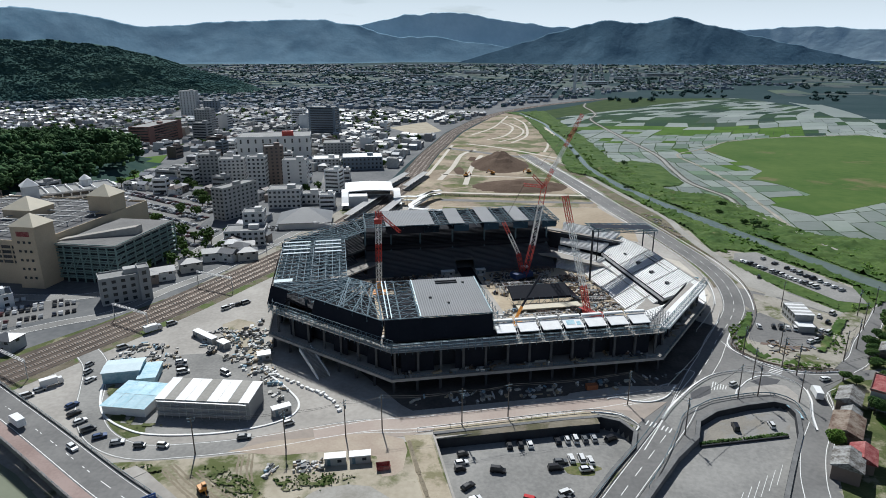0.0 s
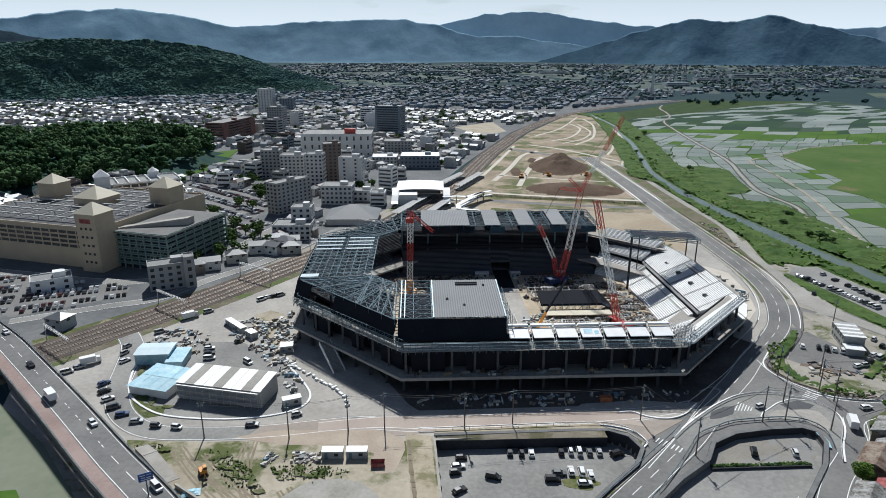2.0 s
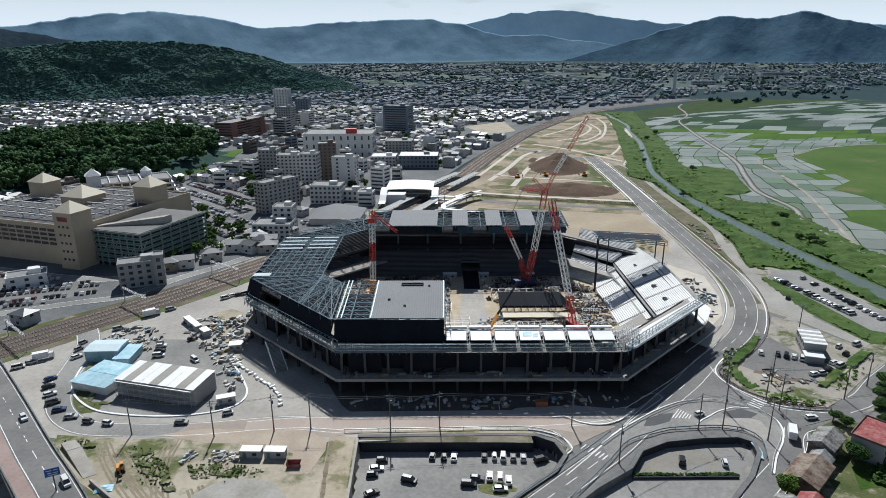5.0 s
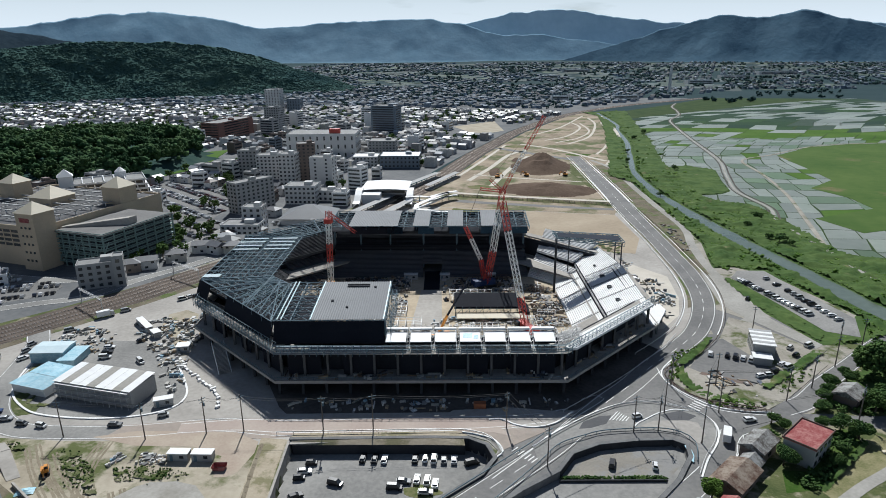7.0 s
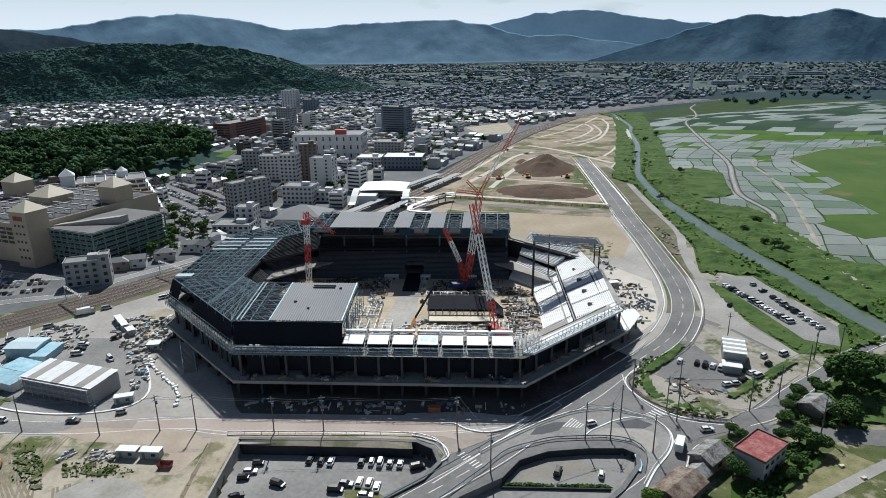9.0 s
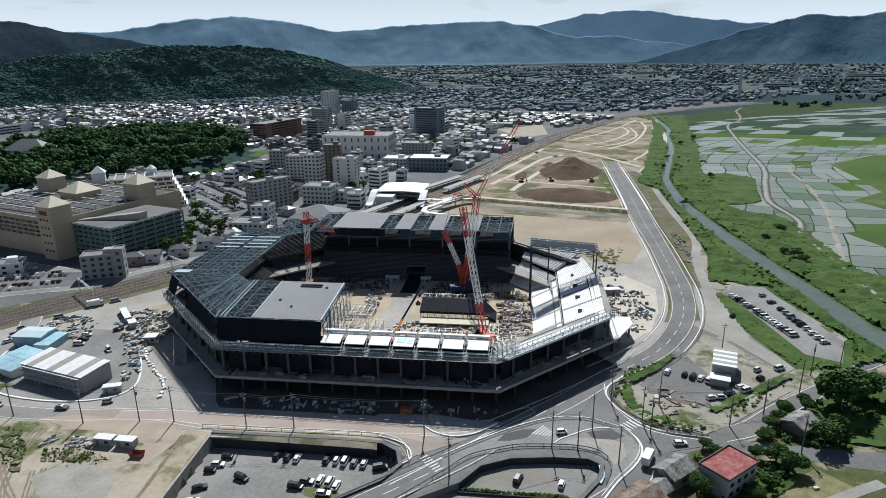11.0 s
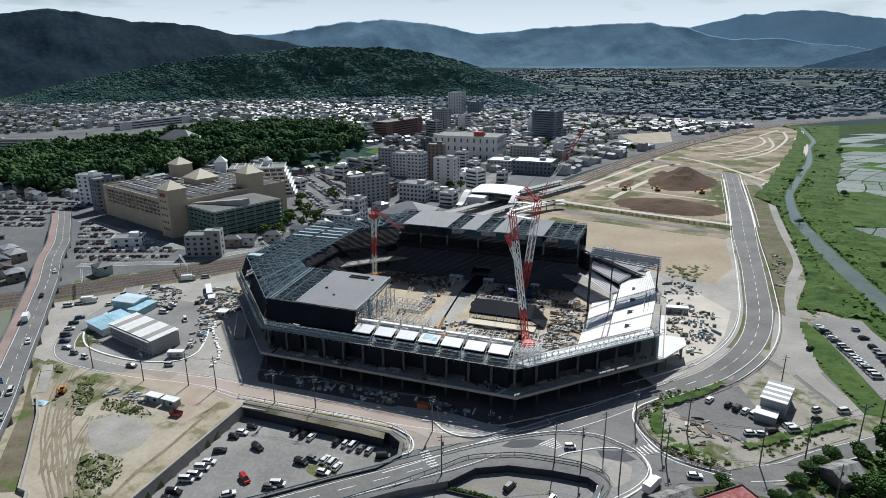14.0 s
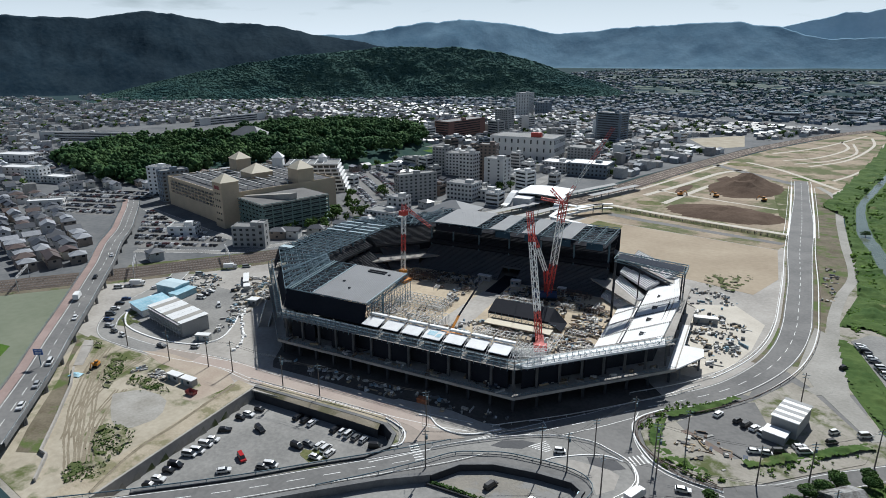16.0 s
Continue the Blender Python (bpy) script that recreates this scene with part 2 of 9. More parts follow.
M_RUST = mat("rust_brown", (0.15, 0.095, 0.07), (0.11, 0.085, 0.07), 0.4, 2, 0.8)
# Palettes carry a cool haze tint; some pale roofs stand for sun glints.
M_HOUSE_W = palette("house_walls", [(0.60, 0.63, 0.66), (0.44, 0.45, 0.46), (0.70, 0.72, 0.74), (0.36, 0.39, 0.42), (0.52, 0.49, 0.44), (0.28, 0.28, 0.29)], 0.85)
M_HOUSE_R = palette("house_roofs", [(0.065, 0.07, 0.08), (0.095, 0.10, 0.112), (0.13, 0.138, 0.15), (0.08, 0.07, 0.07), (0.20, 0.21, 0.23), (0.10, 0.065, 0.06), (0.42, 0.44, 0.46), (0.085, 0.1, 0.125), (0.30, 0.32, 0.34), (0.52, 0.55, 0.58), (0.055, 0.06, 0.07), (0.64, 0.66, 0.68)], 0.52)
# Far copies of the house palettes with blue haze put into the colours.
M_FAR_R = palette("haze_tinted_roofs", [(0.04, 0.06, 0.085), (0.055, 0.075, 0.10), (0.075, 0.095, 0.12), (0.05, 0.062, 0.075), (0.09, 0.115, 0.14), (0.06, 0.062, 0.07), (0.17, 0.22, 0.28), (0.045, 0.07, 0.105), (0.34, 0.40, 0.47)], 0.75, spec=0.25)
M_FAR_W = palette("haze_tinted_walls", [(0.24, 0.31, 0.40), (0.15, 0.20, 0.265), (0.44, 0.51, 0.58), (0.11, 0.15, 0.20), (0.30, 0.36, 0.43)], 0.9)
M_BLOCK_W = palette("block_walls", [(0.6, 0.59, 0.57), (0.68, 0.67, 0.65), (0.5, 0.47, 0.43), (0.56, 0.55, 0.56), (0.4, 0.38, 0.36)], 0.85)
M_JUNK = palette("mixed_materials", [(0.68, 0.66, 0.62), (0.10, 0.10, 0.10), (0.44, 0.33, 0.20), (0.20, 0.135, 0.085), (0.09, 0.11, 0.15), (0.36, 0.35, 0.33), (0.58, 0.49, 0.34), (0.13, 0.085, 0.06), (0.5, 0.48, 0.44), (0.05, 0.05, 0.05), (0.28, 0.22, 0.15)], 0.8)
M_JUNK_P = palette("pale_site_materials", [(0.70, 0.70, 0.68), (0.40, 0.39, 0.37), (0.60, 0.56, 0.48), (0.22, 0.22, 0.22), (0.74, 0.73, 0.71), (0.26, 0.40, 0.50), (0.52, 0.50, 0.46), (0.46, 0.36, 0.24), (0.12, 0.12, 0.12)], 0.75)
M_RUT = mat("churned_earth", (0.27, 0.235, 0.175), (0.19, 0.16, 0.115), 0.2, 1.5, 0.95, bump=0.2, spec=0.08)
# These far foliage and field colours are tinted bluish for haze.
M_LEAF_F = mat("haze_tinted_foliage", (0.03, 0.062, 0.062), (0.055, 0.095, 0.085), 0.05, 0.4, 0.95, island=0.3, spec=0.05)
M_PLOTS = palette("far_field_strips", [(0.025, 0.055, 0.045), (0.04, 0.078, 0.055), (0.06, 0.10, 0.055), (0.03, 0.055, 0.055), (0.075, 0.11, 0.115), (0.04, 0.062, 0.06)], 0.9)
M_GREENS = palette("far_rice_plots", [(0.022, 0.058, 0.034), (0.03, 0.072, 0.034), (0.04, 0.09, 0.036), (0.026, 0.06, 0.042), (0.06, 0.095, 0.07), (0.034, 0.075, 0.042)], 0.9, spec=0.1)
M_BUND = mat("dark_bund_grass", (0.03, 0.055, 0.022), (0.06, 0.085, 0.035), 0.05, 0.5, 0.95, spec=0.05)
M_CARS = palette("parked_car_paint", [(0.7, 0.7, 0.7), (0.03, 0.03, 0.035), (0.35, 0.36, 0.37), (0.02, 0.02, 0.025), (0.05, 0.06, 0.09), (0.74, 0.74, 0.73), (0.02, 0.02, 0.02), (0.30, 0.31, 0.32), (0.10, 0.03, 0.03), (0.7, 0.7, 0.7), (0.06, 0.065, 0.07)], 0.3)


def weedy(name, c1, c2, green, scale, start):
    m = mat(name, c1, c2, scale, scale * 9, 0.95, bump=0.2, spec=0.12, lo=0.3, hi=0.7)
    n, l = m.node_tree.nodes, m.node_tree.links
    ns, rp, mx = n.new("ShaderNodeTexNoise"), n.new("ShaderNodeValToRGB"), n.new("ShaderNodeMix")
    ns.inputs["Scale"].default_value, ns.inputs["Detail"].default_value, ns.inputs["Roughness"].default_value = scale * 0.7, 8, 0.65
    rp.color_ramp.elements[0].position, rp.color_ramp.elements[1].position = start, start + 0.09
    mx.data_type = "RGBA"
    mx.inputs[7].default_value = (*green, 1)
    b = n["Principled BSDF"]
    old = b.inputs["Base Color"].links[0].from_socket
    l.new(n.new("ShaderNodeTexCoord").outputs["Object"], ns.inputs["Vector"])
    l.new(ns.outputs["Fac"], rp.inputs["Fac"])
    l.new(rp.outputs["Color"], mx.inputs[0])
    l.new(old, mx.inputs[6])
    l.new(mx.outputs[2], b.inputs["Base Color"])
    return m


M_YARD = weedy("weedy_yard", (0.43, 0.385, 0.305), (0.28, 0.245, 0.185), (0.10, 0.115, 0.045), 0.06, 0.5)
M_EARTH = weedy("dry_earth_bank", (0.42, 0.365, 0.28), (0.30, 0.255, 0.185), (0.20, 0.185, 0.11), 0.12, 0.5)
M_EARTH_G = weedy("worn_gravel_lot", (0.27, 0.25, 0.215), (0.20, 0.187, 0.165), (0.24, 0.235, 0.225), 0.14, 0.5)
M_GRAVEL_W = weedy("weedy_gravel", (0.36, 0.335, 0.29), (0.24, 0.22, 0.185), (0.095, 0.11, 0.045), 0.09, 0.52)
M_DEV = weedy("weedy_bare_land", (0.40, 0.335, 0.25), (0.185, 0.145, 0.105), (0.115, 0.125, 0.06), 0.035, 0.49)
M_FORE = weedy("pinkish_worn_concrete", (0.37, 0.315, 0.27), (0.27, 0.235, 0.205), (0.40, 0.385, 0.35), 0.07, 0.5)
M_WEEDS = weedy("rank_weeds", (0.05, 0.07, 0.024), (0.12, 0.13, 0.055), (0.26, 0.235, 0.165), 0.16, 0.52)
M_SILT = mat("silty_paddy_water", (0.19, 0.205, 0.15), (0.145, 0.165, 0.115), 0.03, 0.3, 0.7, spec=0.1)
M_REDWAY = mat("brown_red_paving", (0.25, 0.185, 0.165), (0.33, 0.255, 0.23), 0.1, 1.2, 0.9, spec=0.1)
M_PALE = mat("pale_compacted_track", (0.56, 0.52, 0.45), (0.46, 0.42, 0.36), 0.1, 1, 0.95, spec=0.1)
M_BANK = weedy("levee_cover", (0.034, 0.072, 0.018), (0.088, 0.132, 0.038), (0.17, 0.165, 0.08), 0.06, 0.62)
M_PLANTS = mat("bank_leaves", (0.07, 0.14, 0.025), (0.15, 0.23, 0.055), 0.06, 0.5, 0.9, island=0.2, spec=0.04)
M_VERGE = weedy("brown_weedy_verge", (0.10, 0.085, 0.058), (0.20, 0.175, 0.13), (0.09, 0.12, 0.04), 0.12, 0.5)


# ---- mesh helpers ----
class Build:
    def __init__(self):
        self.v, self.f, self.m, self.k = [], [], [], 0

    def add(self, verts, faces):
        o = len(self.v)
        self.v += [tuple(p) for p in verts]
        self.f += [tuple(o + i for i in f) for f in faces]
        self.m += [self.k] * len(faces)
        return self

    def quad(self, a, b, c, d):
        return self.add((a, b, c, d), ((0, 1, 2, 3),))

    def box(self, x, y, z, sx, sy, sz, rz=0.0):
        """A box with its base centred at x, y, z, turned by rz degrees."""
        c, s = math.cos(radians(rz)), math.sin(radians(rz))
        p = [(x + c * a * sx / 2 - s * b * sy / 2, y + s * a * sx / 2 + c * b * sy / 2, z + h * sz) for h in (0, 1) for a, b in ((-1, -1), (1, -1), (1, 1), (-1, 1))]
        return self.add(p, ((3, 2, 1, 0), (4, 5, 6, 7), (0, 1, 5, 4), (1, 2, 6, 5), (2, 3, 7, 6), (3, 0, 4, 7)))

    def prism(self, poly, z0, z1):
        n = len(poly)
        if sum(poly[i][0] * poly[(i + 1) % n][1] - poly[(i + 1) % n][0] * poly[i][1] for i in range(n)) < 0:
            poly = poly[::-1]
        p = [(x, y, z0) for x, y in poly] + [(x, y, z1) for x, y in poly]
        return self.add(p, [tuple(range(n))[::-1], tuple(range(n, 2 * n))] + [(i, (i + 1) % n, n + (i + 1) % n, n + i) for i in range(n)])

    def beam(self, p, q, w, h=None):
        """A square bar from p to q."""
        p, q, h = Vector(p), Vector(q), h or w
        d = q - p
        if d.length < 1e-4:
            return self
        d.normalize()
        s = d.cross(Vector((0, 0, 1)))
        s = s.normalized() if s.length > 1e-3 else Vector((1, 0, 0))
        u = s.cross(d)
        s, u = s * w / 2, u * h / 2
        pts = [e + a * s + b * u for e in (p, q) for a, b in ((-1, -1), (1, -1), (1, 1), (-1, 1))]
        return self.add(pts, ((0, 1, 2, 3), (7, 6, 5, 4), (4, 5, 1, 0), (5, 6, 2, 1), (6, 7, 3, 2), (7, 4, 0, 3)))

    def tube(self, p, q, r0, r1=None, n=8):
        p, q, r1 = Vector(p), Vector(q), r0 if r1 is None else r1
        d = (q - p).normalized()
        s = d.cross(Vector((0, 0, 1)))
        s = s.normalized() if s.length > 1e-3 else Vector((1, 0, 0))
        u = s.cross(d)
        ring = [(math.cos(2 * math.pi * i / n), math.sin(2 * math.pi * i / n)) for i in range(n)]
        pts = [p + (a * s + b * u) * r0 for a, b in ring] + [q + (a * s + b * u) * r1 for a, b in ring]
        return self.add(pts, [tuple(range(n)), tuple(range(n, 2 * n))[::-1]] + [(i, n + i, n + (i + 1) % n, (i + 1) % n) for i in range(n)])

    def sweep(self, pts, w, h=None):
        """One continuous square bar through a row of points."""
        pts, h = [Vector(p) for p in pts], h or w
        o, n = len(self.v), len(pts)
        for i, p in enumerate(pts):
            d = (pts[min(i + 1, n - 1)] - pts[max(i - 1, 0)]).normalized()
            s = d.cross(Vector((0, 0, 1))).normalized() * w / 2
            u = Vector((0, 0, h / 2))
            self.v += [tuple(p + a * s + b * u) for a, b in ((-1, -1), (1, -1), (1, 1), (-1, 1))]
        f = [(o + 4 * i + k, o + 4 * i + (k + 1) % 4, o + 4 * i + 4 + (k + 1) % 4, o + 4 * i + 4 + k) for i in range(n - 1) for k in range(4)]
        f += [(o + 3, o + 2, o + 1, o), (o + 4 * n - 4, o + 4 * n - 3, o + 4 * n - 2, o + 4 * n - 1)]
        self.f += f
        self.m += [self.k] * len(f)
        return self

    def lattice(self, p, q, w, bay, chord=0.12, web=0.07):
        """A four-chord lattice mast or boom."""
        p, q = Vector(p), Vector(q)
        d = q - p
        n = max(2, round(d.length / bay))
        d = d.normalized()
        s = d.cross(Vector((0, 0, 1)))
        s = s.normalized() if s.length > 1e-3 else Vector((1, 0, 0))
        u = s.cross(d)
        c = [(a * s + b * u) * w / 2 for a, b in ((-1, -1), (1, -1), (1, 1), (-1, 1))]
        for k in c:
            self.beam(p + k, q + k, chord)
        for i in range(n):
            a, b = p.lerp(q, i / n), p.lerp(q, (i + 1) / n)
            for j in range(4):
                g, h = (c[j], c[(j + 1) % 4]) if i % 2 else (c[(j + 1) % 4], c[j])
                self.beam(a + g, b + h, web)
        return self

    def house(self, x, y, z, sx, sy, h, rise, rz, hip=False, eave=0.5, walls=True, wk=0, rk=1):
        c, s = math.cos(radians(rz)), math.sin(radians(rz))
        t = lambda a, b, k: (x + c * a - s * b, y + s * a + c * b, z + k)
        a, b = sx / 2, sy / 2
        self.k = wk
        if walls:
            self.add([t(-a, -b, 0), t(a, -b, 0), t(a, b, 0), t(-a, b, 0), t(-a, -b, h), t(a, -b, h), t(a, b, h), t(-a, b, h)] + ([] if hip else [t(-a, 0, h + rise * .9), t(a, 0, h + rise * .9)]),
                     [(0, 1, 5, 4), (2, 3, 7, 6)] + ([(1, 2, 6, 5), (3, 0, 4, 7)] if hip else [(1, 2, 6, 9, 5), (3, 0, 4, 8, 7)]))
        self.k = rk
        A, B, r = a + eave, b + eave, max(0.1, a - b) if hip else a + eave
        k = h - eave * rise / b
        self.add([t(-A, -B, k), t(A, -B, k), t(A, B, k), t(-A, B, k), t(-r, 0, h + rise), t(r, 0, h + rise)] + [t(-A, -B, k - .25), t(A, -B, k - .25), t(A, B, k - .25), t(-A, B, k - .25)],
                 [(0, 1, 5, 4), (2, 3, 4, 5), (1, 2, 5), (3, 0, 4), (6, 7, 1, 0), (7, 8, 2, 1), (8, 9, 3, 2), (9, 6, 0, 3), (9, 8, 7, 6)])
        self.k = 0
        return self

    def mesh(self, name, mats):
        me = bpy.data.meshes.new(name)
        me.from_pydata(self.v, [], self.f)
        for m in mats if isinstance(mats, (list, tuple)) else [mats]:
            me.materials.append(m)
        if any(self.m):
            me.polygons.foreach_set("material_index", self.m)
        me.update()
        return me


def part(name, b, material, parent=None, label="", kind=""):
    """One mesh object, under a thing or a part."""
    ob = new(name, b if isinstance(b, bpy.types.Mesh) else b.mesh(name, material))
    ob.parent = parent
    return tagged(ob, label, kind=kind)


def rounded(ob):
    """Even shading across the small clumps of a leafy mass."""
    for p in ob.data.polygons:
        p.use_smooth = True
    return ob


def thing(name, x, y, z=0.0, rz=0.0, label="", category="", group="", kind=""):
    ob = new(name)
    ob.matrix_basis = pose(x, y, z, 0, 0, rz)
    return tagged(ob, label, category, group, kind)


def curve(pts, step=4.0):
    """A smooth line through plan points."""
    out = []
    p = [Vector(a) for a in pts]
    p = [2 * p[0] - p[1]] + p + [2 * p[-1] - p[-2]]
    for i in range(1, len(p) - 2):
        n = max(1, int((p[i + 1] - p[i]).length / step))
        for j in range(n):
            t = j / n
            a, b, c, d = p[i - 1], p[i], p[i + 1], p[i + 2]
            out.append(0.5 * (2 * b + (c - a) * t + (2 * a - 5 * b + 4 * c - d) * t * t + (3 * b - a - 3 * c + d) * t ** 3))
    return out + [p[-2]]


def offset(line, d):
    """The line shifted to its left by d, a number or one per point."""
    out = []
    for i, p in enumerate(line):
        t = (line[min(i + 1, len(line) - 1)] - line[max(i - 1, 0)]).normalized()
        k = d[i] if isinstance(d, (list, tuple)) else d
        out.append(Vector((p.x - t.y * k, p.y + t.x * k)))
    return out


def strip(b, one, two, z, lift=None):
    """A band between two lines of equal count; z a number or one per point."""
    zz = z if isinstance(z, (list, tuple)) else [z] * len(one)
    n = len(one)
    return b.add([(p.x, p.y, k) for p, k in zip(one, zz)] + [(p.x, p.y, k) for p, k in zip(two, zz)], [(i, i + 1, n + i + 1, n + i) for i in range(n - 1)])


def band(b, line, d, w, z):
    return strip(b, offset(line, d - w / 2), offset(line, d + w / 2), z)


def dashes(b, line, d, w, z, on, off):
    """Short marks along a line."""
    o = offset(line, d)
    acc = 0.0
    zz = z if isinstance(z, (list, tuple)) else [z] * len(o)
    for i in range(len(o) - 1):
        L = (o[i + 1] - o[i]).length
        s = 0.0
        while s < L:
            ph = (acc + s) % (on + off)
            if ph < on:
                e = min(L, s + on - ph)
                p, q = o[i].lerp(o[i + 1], s / L), o[i].lerp(o[i + 1], e / L)
                t = (q - p)
                if t.length > 0.2:
                    k = Vector((-t.y, t.x)).normalized() * w / 2
                    b.add([(*(p - k), zz[i]), (*(q - k), zz[i]), (*(q + k), zz[i]), (*(p + k), zz[i])], ((0, 1, 2, 3),))
                s = e + 1e-3
            else:
                s += on + off - ph
        acc += L
    return b


def inside(x, y, poly):
    r, n = False, len(poly)
    for i in range(n):
        (a, b), (c, d) = poly[i], poly[i - 1]
        if (b > y) != (d > y) and x < (c - a) * (y - b) / (d - b) + a:
            r = not r
    return r


def lawn(name, poly, z, material, label, category="ground", kind="structure"):
    """A flat patch of ground a few centimetres thick."""
    return tagged(part(name, Build().prism(poly, z - 0.3, z), material), label, category, kind=kind)


# ---- ground ----
LOT1 = [(-3, 167), (40, 175), (51, 176.5), (57, 174), (60, 168), (57, 160), (48, 149), (34, 130), (17, 110.5), (10, 103)]
LOT2 = [(78, 165), (82, 174), (90, 180), (102, 184), (112, 186), (116, 184), (116, 178), (111, 167), (100, 151), (86, 130), (60, 105), (30, 100), (42, 122), (56, 140), (68, 155)]
SUNK, SUNK_E = -3.8, -1.8


def gz(x, y):
    """The plain climbs gently towards the mountains."""
    d = math.hypot(x - 80, y - 20)
    return 56.0 * (max(0.0, d - 1750) / 2600) ** 1.25


def spaced(a, b, fine, lo, hi):
    """Grid lines: one metre apart in the middle, wider towards the horizon."""
    xs = list(np.arange(a, b + 0.1, fine))
    s, x = fine, b
    while x < hi:
        s = min(s * 1.35, 300)
        x += s
        xs.append(min(x, hi))
    s, x = fine, a
    while x > lo:
        s = min(s * 1.35, 300)
        x -= s
        xs.insert(0, max(x, lo))
    return xs


gx, gy = spaced(-8, 122, 1.0, -4900, 4900), spaced(96, 192, 1.0, -1500, 4950)
gb = Build()
for y in gy:
    for x in gx:
        low = -8 < x < 122 and 96 < y < 192 and (inside(x, y, LOT1) or inside(x, y, LOT2))
        gb.v.append((x, y, (SUNK if inside(x, y, LOT1) else SUNK_E) if low else -0.02 + gz(x, y)))
nx = len(gx)
gb.f = [(j * nx + i, j * nx + i + 1, (j + 1) * nx + i + 1, (j + 1) * nx + i) for j in range(len(gy) - 1) for i in range(nx - 1)]
PAVED = [(0, 60), (52, 146), (62, 172), (57, 178), (-14, 166), (-60, 158), (-60, 168), (60, 200), (120, 260), (170, 300), (182, 262), (175, 235), (150, 204), (128, 178), (112, 150), (92, 108), (60, 70)]
gb.m = [1 if -70 < gb.v[f[0]][0] < 190 and 60 < gb.v[f[0]][1] < 300 and inside((gb.v[f[0]][0] + gb.v[f[2]][0]) / 2, (gb.v[f[0]][1] + gb.v[f[2]][1]) / 2, PAVED) else 2 if -170 < gb.v[f[0]][0] < 215 and 90 < gb.v[f[0]][1] < 480 else 0 for f in gb.f]
tagged(part("ground", gb, [M_GROUND, M_ASPHALT, M_GRAVEL_W]), "mixed green and grey valley floor reaching the hills", "ground", kind="structure")

lawn("site_ground", [(-165, 195), (-140, 150), (-75, 152), (-10, 163), (60, 180), (88, 196), (120, 243), (140, 290), (140, 350), (132, 400), (120, 470), (60, 480), (-30, 470), (-85, 400), (-120, 262)], 0.02, M_CONC, "dusty grey compacted construction site ground")
lawn("dirt_yard", [(-96, 153), (-72, 155), (-20, 164), (-10, 163), (-3, 167.4), (9, 104), (0, 92), (-45, 92), (-70, 118)], 0.05, M_YARD, "sandy bare dirt yard with tyre tracks")
lawn("tan_lot", [(-14, 398), (-10, 468), (118, 462), (128, 404), (122, 372), (60, 380)], 0.06, M_TAN, "levelled tan earth lot behind the stadium")
lawn("dev_ground", [(-40, 512), (-10, 500), (120, 486), (112, 560), (100, 664), (128, 670), (156, 960), (150, 1180), (118, 1255), (76, 1110), (30, 935), (12, 830), (-4, 730), (-13, 650), (-25, 545)], 0.04, M_DEV, "bare tan development land with tracks")


# ---- mountains ----
def ridge(name, eye, d, pts, depth, material, label, rough=0.055, seed=0, na=400, spur=380):
    """A range of hills: crest heights by bearing (degrees, slope in thousandths from the eye's height)."""
    az, sl = [p[0] for p in pts], [p[1] for p in pts]
    b, tall = Build(), 113 + d * max(sl) / 1000
    rows = [-1.0 + k / 24 for k in range(24)] + [-0.02, 0.0, 0.03, 0.08, 0.2, 0.4]
    for i in range(na):
        a = az[0] + (az[-1] - az[0]) * i / (na - 1)
        crest = max(2.0, 113 + d * sum(wt * float(np.interp(a + da, az, sl)) for da, wt in ((-0.6, .15), (-0.3, .22), (0, .26), (0.3, .22), (0.6, .15))) / 1000)
        jag = d * 0.0022 * noise.fractal(Vector((a * 0.55, seed, 2)), 1.0, 2.0, 4) * min(1, crest / 150)
        dep = depth * max(0.12, crest / tall) if d > 3000 else depth
        for r in rows:
            dist = d + r * (dep if r < 0 else depth)
            x, y = eye[0] + dist * math.sin(radians(a)), eye[1] + dist * math.cos(radians(a))
            prof = (1 + r) ** 1.15 if r < 0 else 1 - r * 1.5
            fold = noise.fractal(Vector((x / spur + seed, y / spur, seed)), 0.8, 2.1, 6)
            small = noise.fractal(Vector((x / 90, y / 90, seed)), 0.9, 2.0, 4)
            w = 4 * (prof - prof * prof) + 0.02
            b.v.append((x, y, crest * max(0.0, prof + rough * fold * w) + (small * crest * 0.02 + jag) * max(0.0, prof) ** 6 - 0.6))
            b.v[-1] = (x, y, max(b.v[-1][2], gz(x, y) - 3))
    m = len(rows)
    b.f = [(i * m + j, (i + 1) * m + j, (i + 1) * m + j + 1, i * m + j + 1) for i in range(na - 1) for j in range(m - 1)]
    b.m = [0] * len(b.f)
    ob = part(name, b, material)
    for p in ob.data.polygons:
        p.use_smooth = True
    return tagged(ob, label, "mountain", kind="structure")


# Range colours stand in for haze, palest at the farthest crest.
ridge("far_mountain", (80, 20), 4800, [(-22, -23), (-16, 20), (-11, 36), (-8, 40), (-4.1, 55), (0.8, 58), (5.6, 43), (9.5, 36), (14, 28), (18, 26), (22, 28), (26.2, 33), (28.5, 34), (33.8, 28), (40, 32), (52, 30), (70, 35)], 330, M_MOUNT_F, "far mountain range tinted pale blue for haze", seed=3)
